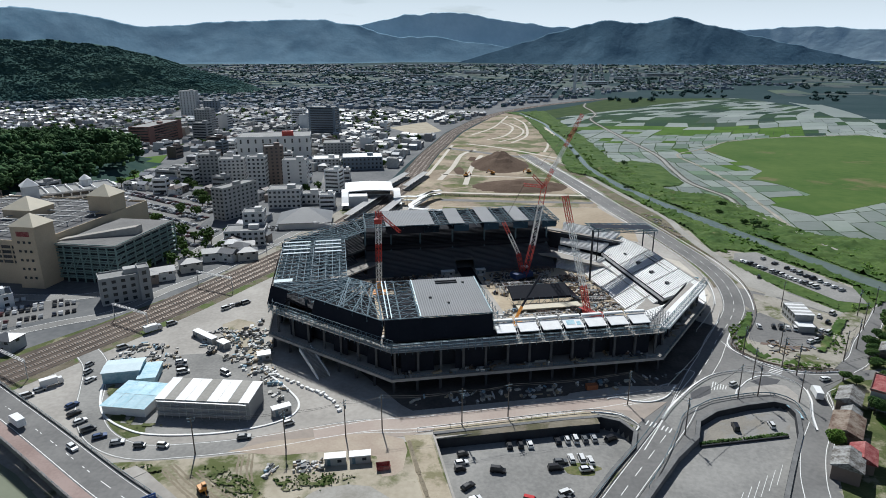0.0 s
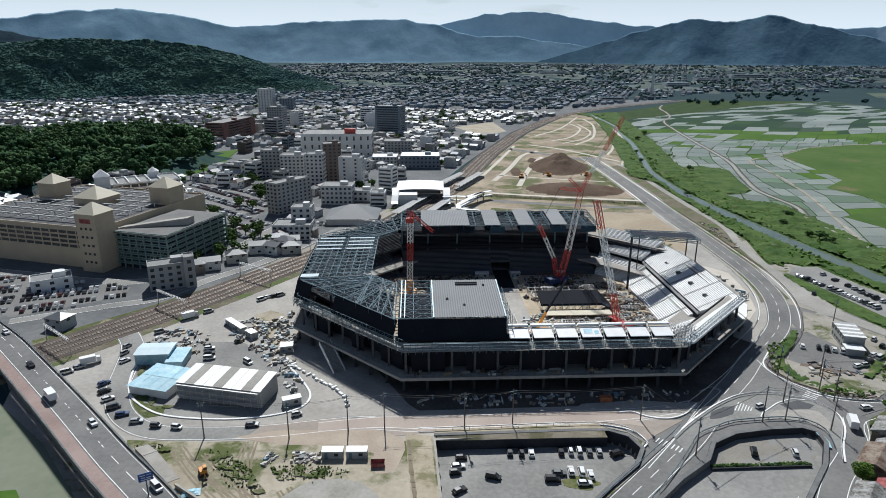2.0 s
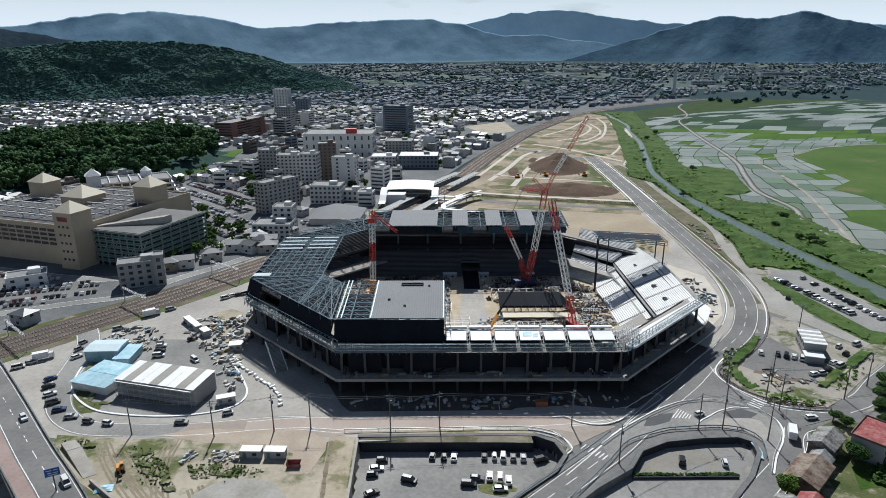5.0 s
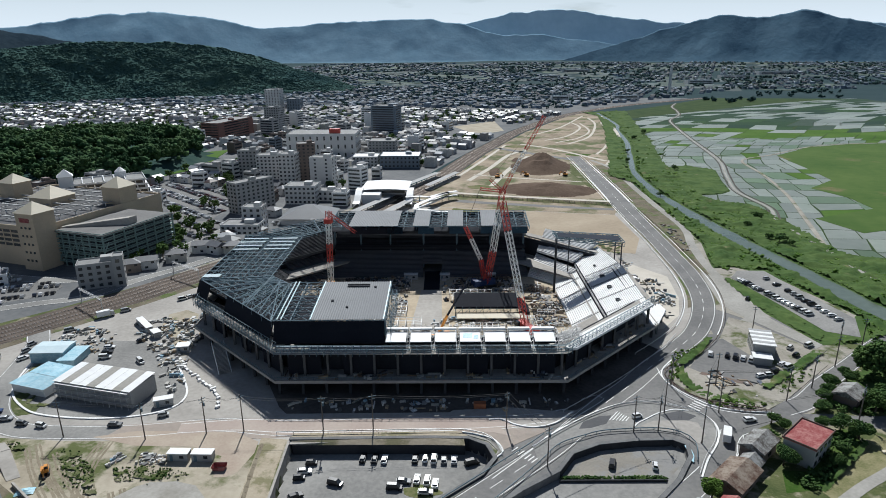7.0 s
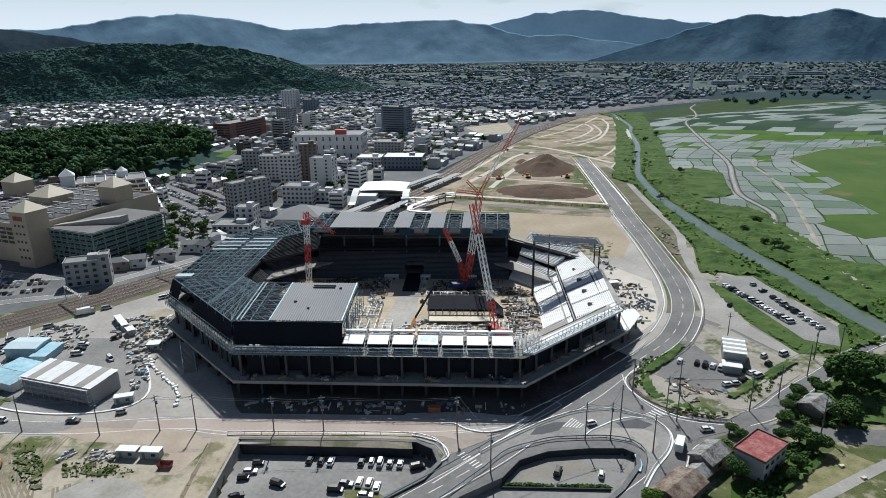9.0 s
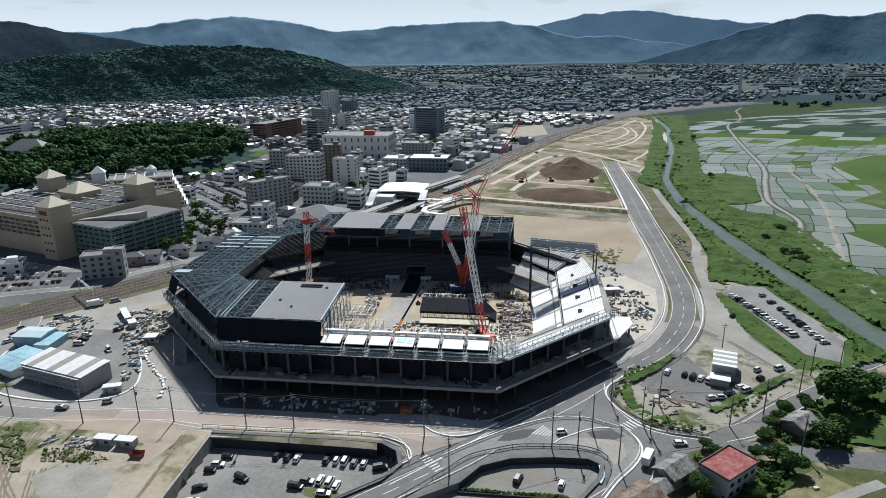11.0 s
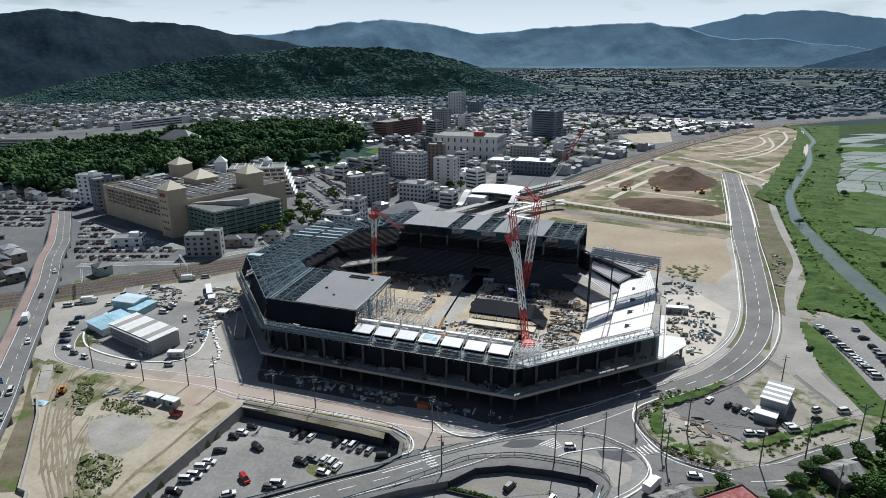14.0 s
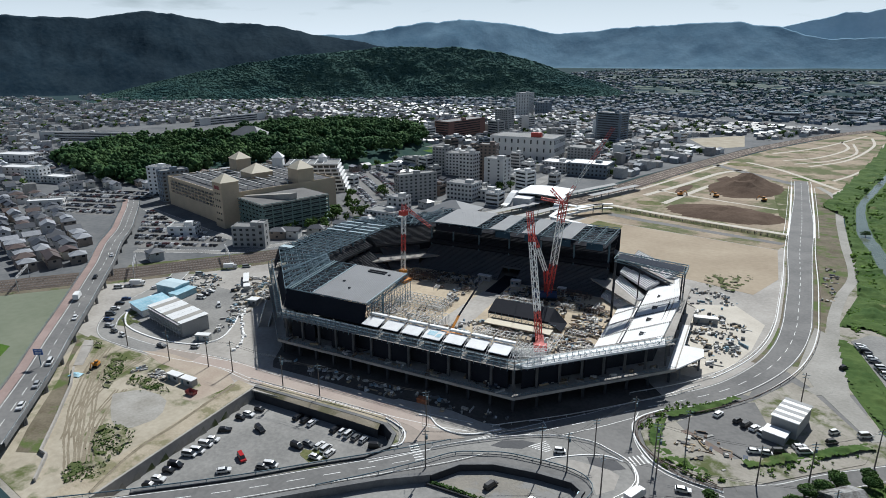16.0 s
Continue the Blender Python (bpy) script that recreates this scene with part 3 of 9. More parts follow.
ridge("mountain_range", (80, 20), 4420, [(-75, -26), (-62, 20), (-52, 24), (-47, 33), (-43.6, 33), (-37.7, 49), (-33.7, 56), (-29.4, 48), (-25.7, 34), (-22.4, 38), (-19.2, 43), (-16.8, 44), (-13, 46.5), (-10.8, 46.5), (-8.4, 38), (-5, 22), (-2, 24), (0.5, 17), (4, 10), (12, -26)], 520, M_MOUNT, "forested mountain range tinted blue for haze", seed=1)
ridge("twin_peaks", (80, 20), 4150, [(-4, -29), (0, -16), (4, 5), (9.5, 33), (12.8, 47), (15.5, 39), (18.2, 50), (20.8, 39), (23.4, 27), (27, 12), (31, -5), (38, -29)], 380, M_MOUNT_D, "twin-peaked forested mountain tinted dark blue for haze and cloud shade", seed=5)
ridge("dark_mountain", (171, 47), 2640, [(-96, 40), (-82, 48), (-70, 51), (-65, 52), (-60, 63), (-57, 54), (-55.5, 50), (-51.5, 47), (-47.4, 33), (-43, 22), (-40, 10), (-36, -12), (-30, -39)], 420, M_FOREST_B, "forested mountain behind the town, darkened for haze and cloud shade", seed=2, rough=0.12, spur=420)
ridge("wooded_hill", (171, 47), 2080, [(-66, -55), (-61, -34), (-57, -18), (-53, -6), (-49.5, 3), (-46, 8), (-43.5, 12), (-41.5, 15.5), (-40.7, 17), (-38, 15), (-35.8, 16), (-33, 11), (-30.8, 5), (-28, -8), (-25.9, -22), (-23.4, -33), (-20, -55)], 260, M_HILLSIDE, "low wooded hill beside the town, tinted bluish for haze", seed=7, rough=0.3, spur=240)


def forest(hill, n, lo, hi, material, label, seed):
    """Tree tops over a hillside, as one mass of clumps."""
    r, b, me = random.Random(seed), Build(), hill.data
    polys = [p for p in me.polygons if p.center.y > 0 and p.center.z > 3]
    shape = ((1, 0, 0), (-1, 0, 0), (0, 1, 0), (0, -1, 0), (0, 0, 1), (0, 0, -1))
    faces = ((0, 2, 4), (2, 1, 4), (1, 3, 4), (3, 0, 4), (2, 0, 5), (1, 2, 5), (3, 1, 5), (0, 3, 5))
    areas = np.cumsum([p.area for p in polys])
    for _ in range(n):
        p = polys[int(np.searchsorted(areas, r.random() * areas[-1]))]
        v = [me.vertices[i].co for i in p.vertices]
        c = v[0].lerp(v[1], r.random()).lerp(v[3].lerp(v[2], r.random()), r.random())
        s, a = r.uniform(lo, hi), r.uniform(0, 1.6)
        b.add([(c.x + s * (x * math.cos(a) - y * math.sin(a)) * r.uniform(.7, 1.2), c.y + s * (x * math.sin(a) + y * math.cos(a)) * r.uniform(.7, 1.2), c.z + s * z * r.uniform(.28, .45)) for x, y, z in shape], faces)
    return tagged(rounded(part("hill_trees", b, material)), label, "trees", kind="stuff")


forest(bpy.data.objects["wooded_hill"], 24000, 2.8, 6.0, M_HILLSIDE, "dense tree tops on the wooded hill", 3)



# ---- roads ----
def road(name, pts, width, z, label, material=M_ASPHALT, centre="dash", edge=True, lines=True):
    """A paved band with its painted lines as parts."""
    line = curve(pts, 3.0)
    n = len(line)
    w = [float(np.interp(i / (n - 1), np.linspace(0, 1, len(width)), width)) for i in range(n)] if isinstance(width, (list, tuple)) else [width] * n
    zz = [float(np.interp(i / (n - 1), np.linspace(0, 1, len(z)), z)) for i in range(n)] if isinstance(z, (list, tuple)) else [z] * n
    one, two = offset(line, [-k / 2 for k in w]), offset(line, [k / 2 for k in w])
    b = Build()
    strip(b, one, two, zz)
    strip(b, [p for p in two], [p for p in one], [k - 0.25 for k in zz])
    for s in (one, two):
        b.add([(p.x, p.y, k) for p, k in zip(s, zz)] + [(p.x, p.y, k - 0.25) for p, k in zip(s, zz)], [(i, i + 1, n + i + 1, n + i) for i in range(n - 1)])
    ob = tagged(part(name, b, material), label, "road", kind="structure")
    up = [k + 0.02 for k in zz]
    if edge:
        for sgn in (-1, 1):
            o = offset(line, [sgn * (k / 2 - 0.5) for k in w])
            part("edge_line", band(Build(), o, 0, 0.22, up), M_LINE, ob)
    if centre == "dash":
        part("lane_marking", dashes(Build(), line, 0, 0.22, up, 5, 5), M_LINE, ob, kind="stuff")
    return ob, line, w, zz


def kerb(line, d, z=0.0, h=0.18, w=0.35, parent=None):
    a, b2 = offset(line, d - w / 2), offset(line, d + w / 2)
    b, n = Build(), len(a)
    pts = [(p.x, p.y, z) for p in a] + [(p.x, p.y, z + h) for p in a] + [(p.x, p.y, z + h) for p in b2] + [(p.x, p.y, z) for p in b2]
    b.add(pts, [(k * n + i, k * n + i + 1, (k + 1) * n + i + 1, (k + 1) * n + i) for k in range(3) for i in range(n - 1)])
    return part("kerb", b, M_PRECAST, parent)


RING = [(95, 722), (101, 682), (119, 552), (129, 470), (137.5, 410), (143, 365), (145.6, 340), (146, 315), (143, 292), (135.2, 268), (124.5, 250), (113, 234), (104, 219), (95, 206), (86, 192), (76, 176), (65, 161.5), (52.5, 145.5), (40, 129.5), (23, 110), (10, 96), (-6, 80), (-22, 64)]
ring, ring_line, _, _ = road("ring_road", RING, [12, 12, 12, 12, 13.5, 15, 15.4, 15.2, 14.4, 13, 12, 12, 12, 11, 10, 9, 9, 9, 8.5, 8, 8, 8, 8], 0.10, "grey asphalt road curving round the stadium")
kerb(ring_line[:150], -8.2, 0.02, 0.2, 0.4, ring)
kerb(ring_line[:150], 8.2, 0.02, 0.2, 0.4, ring)
lawn("junction", [(84, 196), (104, 222), (114, 240), (122, 243), (116.5, 232), (115, 224), (118, 215), (126, 209), (143, 207), (149, 208), (157, 218), (164, 220), (158, 209), (142, 200), (135, 196), (129, 182), (127, 186), (127, 192), (125, 201), (114, 207), (99, 205), (87, 193)], 0.085, M_ASPHALT, "worn asphalt of the road junction", "road")
road("side_road", [(150, 209), (160, 216), (171, 230), (186, 247), (204, 268), (222, 284), (240, 296)], [8, 8, 7, 6, 5.5, 5, 5], 0.09, "narrow asphalt side road past trees", centre="")
road("south_road", [(131, 193), (127.5, 184), (120, 172), (111, 160), (103, 146), (97, 132), (88, 116), (76, 98), (66, 84)], 7.4, 0.08, "asphalt road going down past old houses", centre="")
lawn("gravel_island", [(119.5, 231), (118.5, 222), (122.5, 215.5), (128, 211), (137, 208.5), (146, 208.5), (154, 216), (177, 244), (179, 256), (172, 264), (160, 280), (152, 285), (143, 262), (132, 246)], 0.16, M_GRAVEL_W, "pale gravel island with weeds and parked cars")
lawn("river_bank_lot", [(166, 338), (172, 350), (186, 352), (190, 338), (206, 292), (200, 272), (188, 276), (178, 306)], 0.12, M_LOT, "grey gravel parking strip on the river bank")
lawn("service_path", [(152, 345), (158, 340), (168, 300), (170, 286), (182, 262), (178, 258), (160, 284), (152, 300)], 0.07, M_GRAVEL, "pale gravel service path")
road("levee_path", [(112, 700), (131, 650), (142, 560), (150, 500), (159.5, 435), (157.5, 395), (157.5, 365), (159, 345), (163, 317), (166, 297), (160, 283), (152, 276)], 5, 0.085, "pale gravel path on the levee", M_GRAVEL, "", False)
lawn("lower_lot", [(x, y) for x, y in LOT1], SUNK + 0.05, M_LOT, "grey gravel-strewn asphalt sunken car park", "car park")
lawn("east_lot", [(x, y) for x, y in LOT2], SUNK_E + 0.05, M_LOT, "grey asphalt sunken car park with faded lines", "car park")


def retaining(name, pts, z0, z1, w, label, material=M_CONC_D):
    line = [Vector(p) for p in pts]
    a, c = offset(line, -w / 2), offset(line, w / 2)
    b, n = Build(), len(a)
    b.add([(p.x, p.y, z0) for p in a] + [(p.x, p.y, z1) for p in a] + [(p.x, p.y, z1) for p in c] + [(p.x, p.y, z0) for p in c],
          [(k * n + i, k * n + i + 1, ((k + 1) % 4) * n + i + 1, ((k + 1) % 4) * n + i) for k in range(4) for i in range(n - 1)] + [(0, n, 2 * n, 3 * n), (n - 1, 4 * n - 1, 3 * n - 1, 2 * n - 1)])
    return tagged(part(name, b, material), label, "wall", kind="structure")


retaining("retaining_wall_north", LOT1[:7] + LOT1[7:9], SUNK - 0.2, 0.5, 1.5, "dark grey concrete retaining wall", M_COL)
retaining("retaining_wall_west", [LOT1[0], LOT1[-1]], SUNK - 0.2, 0.35, 0.7, "pale grey concrete retaining wall", M_CONC)
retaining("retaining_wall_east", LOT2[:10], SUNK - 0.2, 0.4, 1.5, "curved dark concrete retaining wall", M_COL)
retaining("ramp_wall", LOT2[11:] + LOT2[:1], SUNK - 0.2, 0.7, 1.4, "concrete parapet wall of the road ramp")

# bridge on the west side
BRIDGE = [(-30, 93), (-66, 121), (-90, 138), (-120, 160), (-155, 185), (-175, 199), (-205, 218), (-240, 243), (-275, 264), (-305, 282), (-345, 305)]
BZ = [5.2, 5.4, 5.6, 6.0, 6.4, 6.4, 6.0, 4.6, 2.6, 0.6, 0.1]
bridge, bline, _, bz = road("bridge_road", BRIDGE, 9.0, BZ, "grey asphalt deck of a long road bridge", M_ASPHALT)
nb = len(bline)
side = Build()
strip(side, offset(bline, 4.5), offset(bline, 8.0), [z + 0.12 for z in bz])
part("footway", side, M_REDWAY, bridge, "reddish paved footway")
for d in (-4.8, 8.2):
    p = Build()
    a, c = offset(bline, d - 0.15), offset(bline, d + 0.15)
    p.add([(v.x, v.y, z - 1.2) for v, z in zip(a, bz)] + [(v.x, v.y, z + 0.5) for v, z in zip(a, bz)] + [(v.x, v.y, z + 0.5) for v, z in zip(c, bz)] + [(v.x, v.y, z - 1.2) for v, z in zip(c, bz)],
          [(k * nb + i, k * nb + i + 1, ((k + 1) % 4) * nb + i + 1, ((k + 1) % 4) * nb + i) for k in range(4) for i in range(nb - 1)])
    part("parapet", p, M_CONC_D, bridge)
    rail = Build()
    o = offset(bline, d)
    for i in range(0, nb - 1):
        rail.beam((o[i].x, o[i].y, bz[i] + 1.15), (o[i + 1].x, o[i + 1].y, bz[i + 1] + 1.15), 0.09)
        rail.beam((o[i].x, o[i].y, bz[i] + 0.5), (o[i].x, o[i].y, bz[i] + 1.15), 0.07)
    part("railing", rail, M_STEEL, bridge)
for i in range(6, nb - 30, 7):
    if bz[i] > 2.5:
        t = (bline[i + 1] - bline[i]).normalized()
        q = Build()
        for d in (-3.6, 1.7, 7.0):
            q.tube((bline[i].x - t.y * d, bline[i].y + t.x * d, 0), (bline[i].x - t.y * d, bline[i].y + t.x * d, bz[i] - 1.5), 0.7, n=10)
        q.beam((bline[i].x + t.y * 4.6, bline[i].y - t.x * 4.6, bz[i] - 1.0), (bline[i].x - t.y * 8, bline[i].y + t.x * 8, bz[i] - 1.0), 1.4, 1.0)
        part("pier", q, M_CONC_D, bridge)
road("loop_road", [(-150, 232), (-133, 214), (-124, 196), (-117, 180), (-106, 166), (-92, 158.5), (-76, 159), (-55, 163), (-28, 171), (-6, 172.5), (30, 180), (62, 187), (82, 196)], [9, 9, 9, 8.5, 8, 7.5, 7.5, 8, 8.5, 7.5, 7, 7, 6], 0.06, "grey haul road looping round the site office", M_LOT, "", True)

# ---- railway ----
RAIL = [(-250, 60), (-215, 108), (-186, 152), (-160, 192), (-141, 224), (-120, 262), (-104, 296), (-82, 345), (-62, 400), (-47, 460), (-28, 540), (-16, 650), (-7, 730), (9, 830), (26, 935), (72, 1110), (132, 1260), (240, 1430), (430, 1640)]
rl = curve(RAIL, 6.0)
rb = Build()
strip(rb, offset(rl, -2), offset(rl, 19), 0.12)
railway = tagged(part("railway", rb, M_BALLAST), "brown ballast railway with several tracks", "railway", kind="structure")
for d in (1.5, 6.0, 10.5, 15.0):
    for s in (-0.55, 0.55):
        part("rail", band(Build(), rl, d + s, 0.28, 0.3), M_RAIL, railway)
sl = Build()
for i in range(0, 60):
    for d in (1.5, 6.0, 10.5, 15.0):
        for k in range(4):
            p, q = rl[i], rl[i + 1]
            t = (q - p).normalized()
            c = p.lerp(q, k / 4)
            sl.beam((c.x - t.y * (d - 1), c.y + t.x * (d - 1), 0.2), (c.x - t.y * (d + 1), c.y + t.x * (d + 1), 0.2), 0.35, 0.12)
part("sleepers", sl, M_CONC_D, railway, kind="stuff")
lawn("track_verge", [(p.x, p.y) for p in offset(rl[:50], -2.2)] + [(p.x, p.y) for p in offset(rl[:50], -7)][::-1], 0.05, M_VERGE, "weedy verge beside the tracks")

# ---- river and fields ----
river_line = curve([(150, 1240), (168, 1050), (163, 970), (164, 850), (158, 760), (154, 700), (150, 631), (157, 545), (166, 500), (177, 452), (193, 393), (208, 345), (216, 314), (226, 285), (240, 240), (256, 200), (276, 150)], 10)
nr = len(river_line)
LEVEE = [(118, 1250), (146, 1180), (143, 967), (129, 695), (124, 612), (143, 580), (152, 500), (160, 440), (164, 400), (160, 352), (172, 356), (188, 344), (208, 296), (186, 262), (205, 270), (245, 298), (300, 260), (300, 100), (420, 60), (420, 330), (240, 388), (233, 450), (225, 500), (192, 530), (186, 680), (197, 860), (206, 1290)]
lawn("levee_grass", LEVEE, 0.03, M_BANK, "rough green grass along the river")
LOT_P = [(164, 340), (172, 353), (188, 354), (192, 338), (209, 292), (202, 268), (184, 274), (176, 306)]
rx_at = lambda y: float(np.interp(-y, [-p.y for p in river_line], [p.x for p in river_line]))


def growth(name, x0, x1, y0, y1, step, tall, poly, material, label, keep=lambda x, y: True, ragged=False):
    """A rough sheet of weeds and shrubs over a piece of ground."""
    b, idx, nx2 = Build(), {}, int((x1 - x0) / step)
    for j in range(int((y1 - y0) / step)):
        for i in range(nx2):
            x, y = x0 + (i + 0.4 * noise.noise(Vector((i * .7, j * .7, 1)))) * step, y0 + (j + 0.4 * noise.noise(Vector((i * .7, j * .7, 5)))) * step
            if inside(x, y, poly) and keep(x, y) and (not ragged or noise.noise(Vector((x / 3.1, y / 3.1, 8))) + 0.6 * noise.noise(Vector((x / 1.1, y / 1.1, 8))) > -0.12):
                n1, n2, n3 = noise.noise(Vector((x / 11, y / 11, 1))), noise.noise(Vector((x / 3.4, y / 3.4, 2))), noise.noise(Vector((x / 1.3, y / 1.3, 3)))
                idx[i, j] = len(b.v)
                b.v.append((x, y, 0.1 + tall * (max(0, n1 + 0.15) * 1.1 + max(0, n2) * 1.0 + max(0, n3) * 0.55)))
    b.f = [(idx[i, j], idx[i + 1, j], idx[i + 1, j + 1], idx[i, j + 1]) for i, j in idx if (i + 1, j) in idx and (i + 1, j + 1) in idx and (i, j + 1) in idx]
    b.m = [0] * len(b.f)
    ob = part(name, b, material)
    for p in ob.data.polygons:
        p.use_smooth = True
    return tagged(ob, label, "weeds", kind="stuff")


off_river = lambda x, y: abs(x - rx_at(y)) > float(np.interp(y, [200, 350, 450, 545, 631, 800, 1200], [8, 6.4, 6.0, 5.0, 3.8, 4.2, 3.6])) and not inside(x, y, LOT_P)
growth("bank_growth", 118, 300, 200, 640, 1.5, 2.0, LEVEE, M_BANK, "dense rough weeds and shrubs on the river banks", off_river)
growth("bank_growth", 118, 240, 636, 1290, 2.6, 1.7, LEVEE, M_BANK, "dense rough weeds along the upper river", off_river)
rvb = Build()
wid = [float(np.interp(p.y, [200, 350, 450, 545, 631, 800, 1200], [6.6, 5.2, 4.8, 3.8, 2.7, 3.0, 2.4])) * (1 + 0.3 * noise.noise(Vector((p.x / 9, p.y / 9, 4)))) for p in river_line]
strip(rvb, offset(river_line, [-w for w in wid]), offset(river_line, wid), 0.08)
tagged(part("river", rvb, M_RIVER), "narrow grey-green river with grassy banks", "river", kind="structure")
fr = curve([(740, 1150), (789, 1298), (831, 1451), (884, 1644), (1009, 1902), (1062, 2060)], 30)
frb = strip(Build(), offset(fr, -26), offset(fr, 26), 0.3)
tagged(part("far_river", frb, M_WATER), "pale far river across the plain", "river", kind="structure")
PADDY = [(238, 345), (234, 430), (226, 470), (222, 497), (199, 497), (190, 534), (186, 680), (195, 860), (203, 1103), (206, 1290), (300, 1430), (430, 1640), (640, 1900), (960, 1950), (850, 1640), (760, 1300), (720, 1150), (900, 1000), (900, 800), (600, 480), (420, 300), (300, 250), (250, 300)]
GREEN = [(315, 755), (372, 826), (429, 859), (497, 878), (600, 900), (640, 800), (420, 520), (304, 455), (270, 437), (254, 472), (306, 508), (304, 543), (288, 578), (319, 617), (319, 680)]
MEADOW = [(186, 668), (207, 678), (229, 655), (222, 600), (219, 557), (210, 545), (191, 537), (186, 600)]
fields = tagged(part("paddy_fields", Build().prism(PADDY, -0.2, 0.05), M_BUND), "flooded rice paddies with green earth banks", "field", kind="structure")
lawn("green_field", GREEN, 0.22, weedy("rough_green_field", (0.045, 0.092, 0.018), (0.088, 0.134, 0.034), (0.16, 0.135, 0.07), 0.012, 0.58), "bright green dry field among the paddies", "field")
lawn("bank_meadow", MEADOW, 0.21, M_BANK, "overgrown green meadow between river and paddies", "field")
growth("meadow_growth", 180, 235, 530, 685, 1.6, 1.0, MEADOW, M_BANK, "rough weeds on the meadow by the paddies")
rnd = random.Random(5)
plots = []


def split(x0, y0, x1, y1, depth):
    w, h = x1 - x0, y1 - y0
    big = max(w * 1.35, h)
    near = 34 if y1 < 70 else 62
    if depth > 14 or (big < near * 1.35 and rnd.random() < 0.7) or big < near * 0.85:
        plots.append((x0, y0, x1, y1))
        return
    f = rnd.uniform(0.4, 0.6)
    if w * 1.35 * rnd.uniform(0.8, 1.3) > h:
        split(x0, y0, x0 + f * w, y1, depth + 1), split(x0 + f * w, y0, x1, y1, depth + 1)
    else:
        split(x0, y0, x1, y0 + f * h, depth + 1), split(x0, y0 + f * h, x1, y1, depth + 1)


for gx0 in range(-420, 1000, 80):
    for gy0 in range(-800, 1200, 100):
        split(gx0, gy0, gx0 + 80, gy0 + 100, 3)
ca, sa = math.cos(radians(-4)), math.sin(radians(-4))
wet, dry = Build(), Build()
near_plots = []
for x0, y0, x1, y1 in plots:
    q = []
    for x, y in ((x0 + .5, y0 + .5), (x1 - .5, y0 + .5), (x1 - .5, y1 - .5), (x0 + .5, y1 - .5)):
        wx = x + 9 * math.sin(y / 67) + 0.0005 * (y + 300) ** 2 * (1 if y > -300 else 0) + 5 * noise.noise(Vector((x / 30, y / 30, 0)))
        wy = y + 14 * math.sin(x / 61) + 0.22 * x + 6 * noise.noise(Vector((x / 30, y / 30, 9)))
        q.append((420 + ca * wx - sa * wy, 900 + sa * wx + ca * wy))
    cx, cy = sum(p[0] for p in q) / 4, sum(p[1] for p in q) / 4
    if sum(inside(*p, PADDY) for p in q) < 2 or sum(inside(*p, GREEN) for p in q) > 3:
        continue
    gv = noise.noise(Vector((cx / 140, cy / 140, 6)))
    grown = gv > (0.6 if cy < 640 else 0.36 if cy < 900 else 0.02 if cy < 1100 else -0.14) or rnd.random() < 0.06
    if cy > 1000:
        grown = rnd.random() < 0.42 + 0.6 * gv
    if cy < 1000 and len(near_plots) < 290:
        near_plots.append(1)
        part("plot", Build().prism(q, 0.0, 0.12), M_FIELD if grown else M_SPROUT if rnd.random() < 0.2 else M_WATER, fields, "green rice plot" if grown else "")
    else:
        (dry if grown else wet).prism(q, 0.0, 0.12)
part("far_wet_plots", wet, M_WATER, fields, "flooded far rice plots", "stuff")
part("far_green_plots", dry, M_GREENS, fields, "green far rice plots", "stuff")
track1 = [(236, 340), (235, 364), (232, 409), (226, 459), (232, 500), (224, 558), (233, 631), (246, 720), (249, 868), (253, 1000), (261, 1120), (290, 1210), (302, 1300), (308, 1390), (330, 1480)]
road("paddy_track", track1, 2.6, 0.3, "narrow pale farm track", M_GRAVEL, "", False)
cl = curve(track1, 8)
for d, w2 in ((-3.0, 1.6), (2.6, 1.2)):
    tagged(part("ditch", band(Build(), cl, d, w2, 0.2), M_MUD_SHADE), "dark drainage ditch beside the farm track", "ditch", kind="structure")
road("farm_track", [(233, 395), (235, 404), (248, 477), (260, 550), (267, 635), (267, 706), (282, 735), (312, 760), (372, 827), (429, 861), (500, 882), (600, 905)], 3.0, 0.31, "narrow farm track between paddies", M_GRAVEL_W, "", False)
for k in range(9):
    y = 610 + 62 * k
    road("bund_path", [(190 + (y - 600) * .02, y), (225, y + 6), (258, y + 16), (330, y + 40 + 8 * (k % 3))], 1.4, 0.27, "green bund between paddies", M_GRASS, "", False) if y > 690 else None
# strips of far farmland
ff, rf = Build(), random.Random(31)
for _ in range(1500):
    x, y = rf.uniform(-1200, 2600), rf.uniform(1750, 3750)
    if y < 1950 and x < 620 or noise.noise(Vector((x / 300, y / 300, 1))) > 0.05 and x < 1300 and y < 3000:
        continue
    a, L, w2 = radians(rf.choice((-14, 76)) + rf.uniform(-6, 6)), rf.uniform(60, 170), rf.uniform(20, 55)
    c, s2 = math.cos(a), math.sin(a)
    ff.add([(x + c * u * L / 2 - s2 * v * w2 / 2, y + s2 * u * L / 2 + c * v * w2 / 2, gz(x + c * u * L / 2 - s2 * v * w2 / 2, y + s2 * u * L / 2 + c * v * w2 / 2) + 0.5 + 0.01 * (_ % 40)) for u, v in ((-1, -1), (1, -1), (1, 1), (-1, 1))], ((0, 1, 2, 3),))
tagged(part("far_fields", ff, M_PLOTS), "strips of far farmland on the plain", "field", kind="stuff")
road("front_road", [(-40, 167), (-22, 172), (-4, 174), (30, 181), (60, 187.5), (74, 192)], [6, 7, 8, 8, 7.5, 6], 0.085, "pinkish paved service road before the stadium", M_PAVER, "", True)
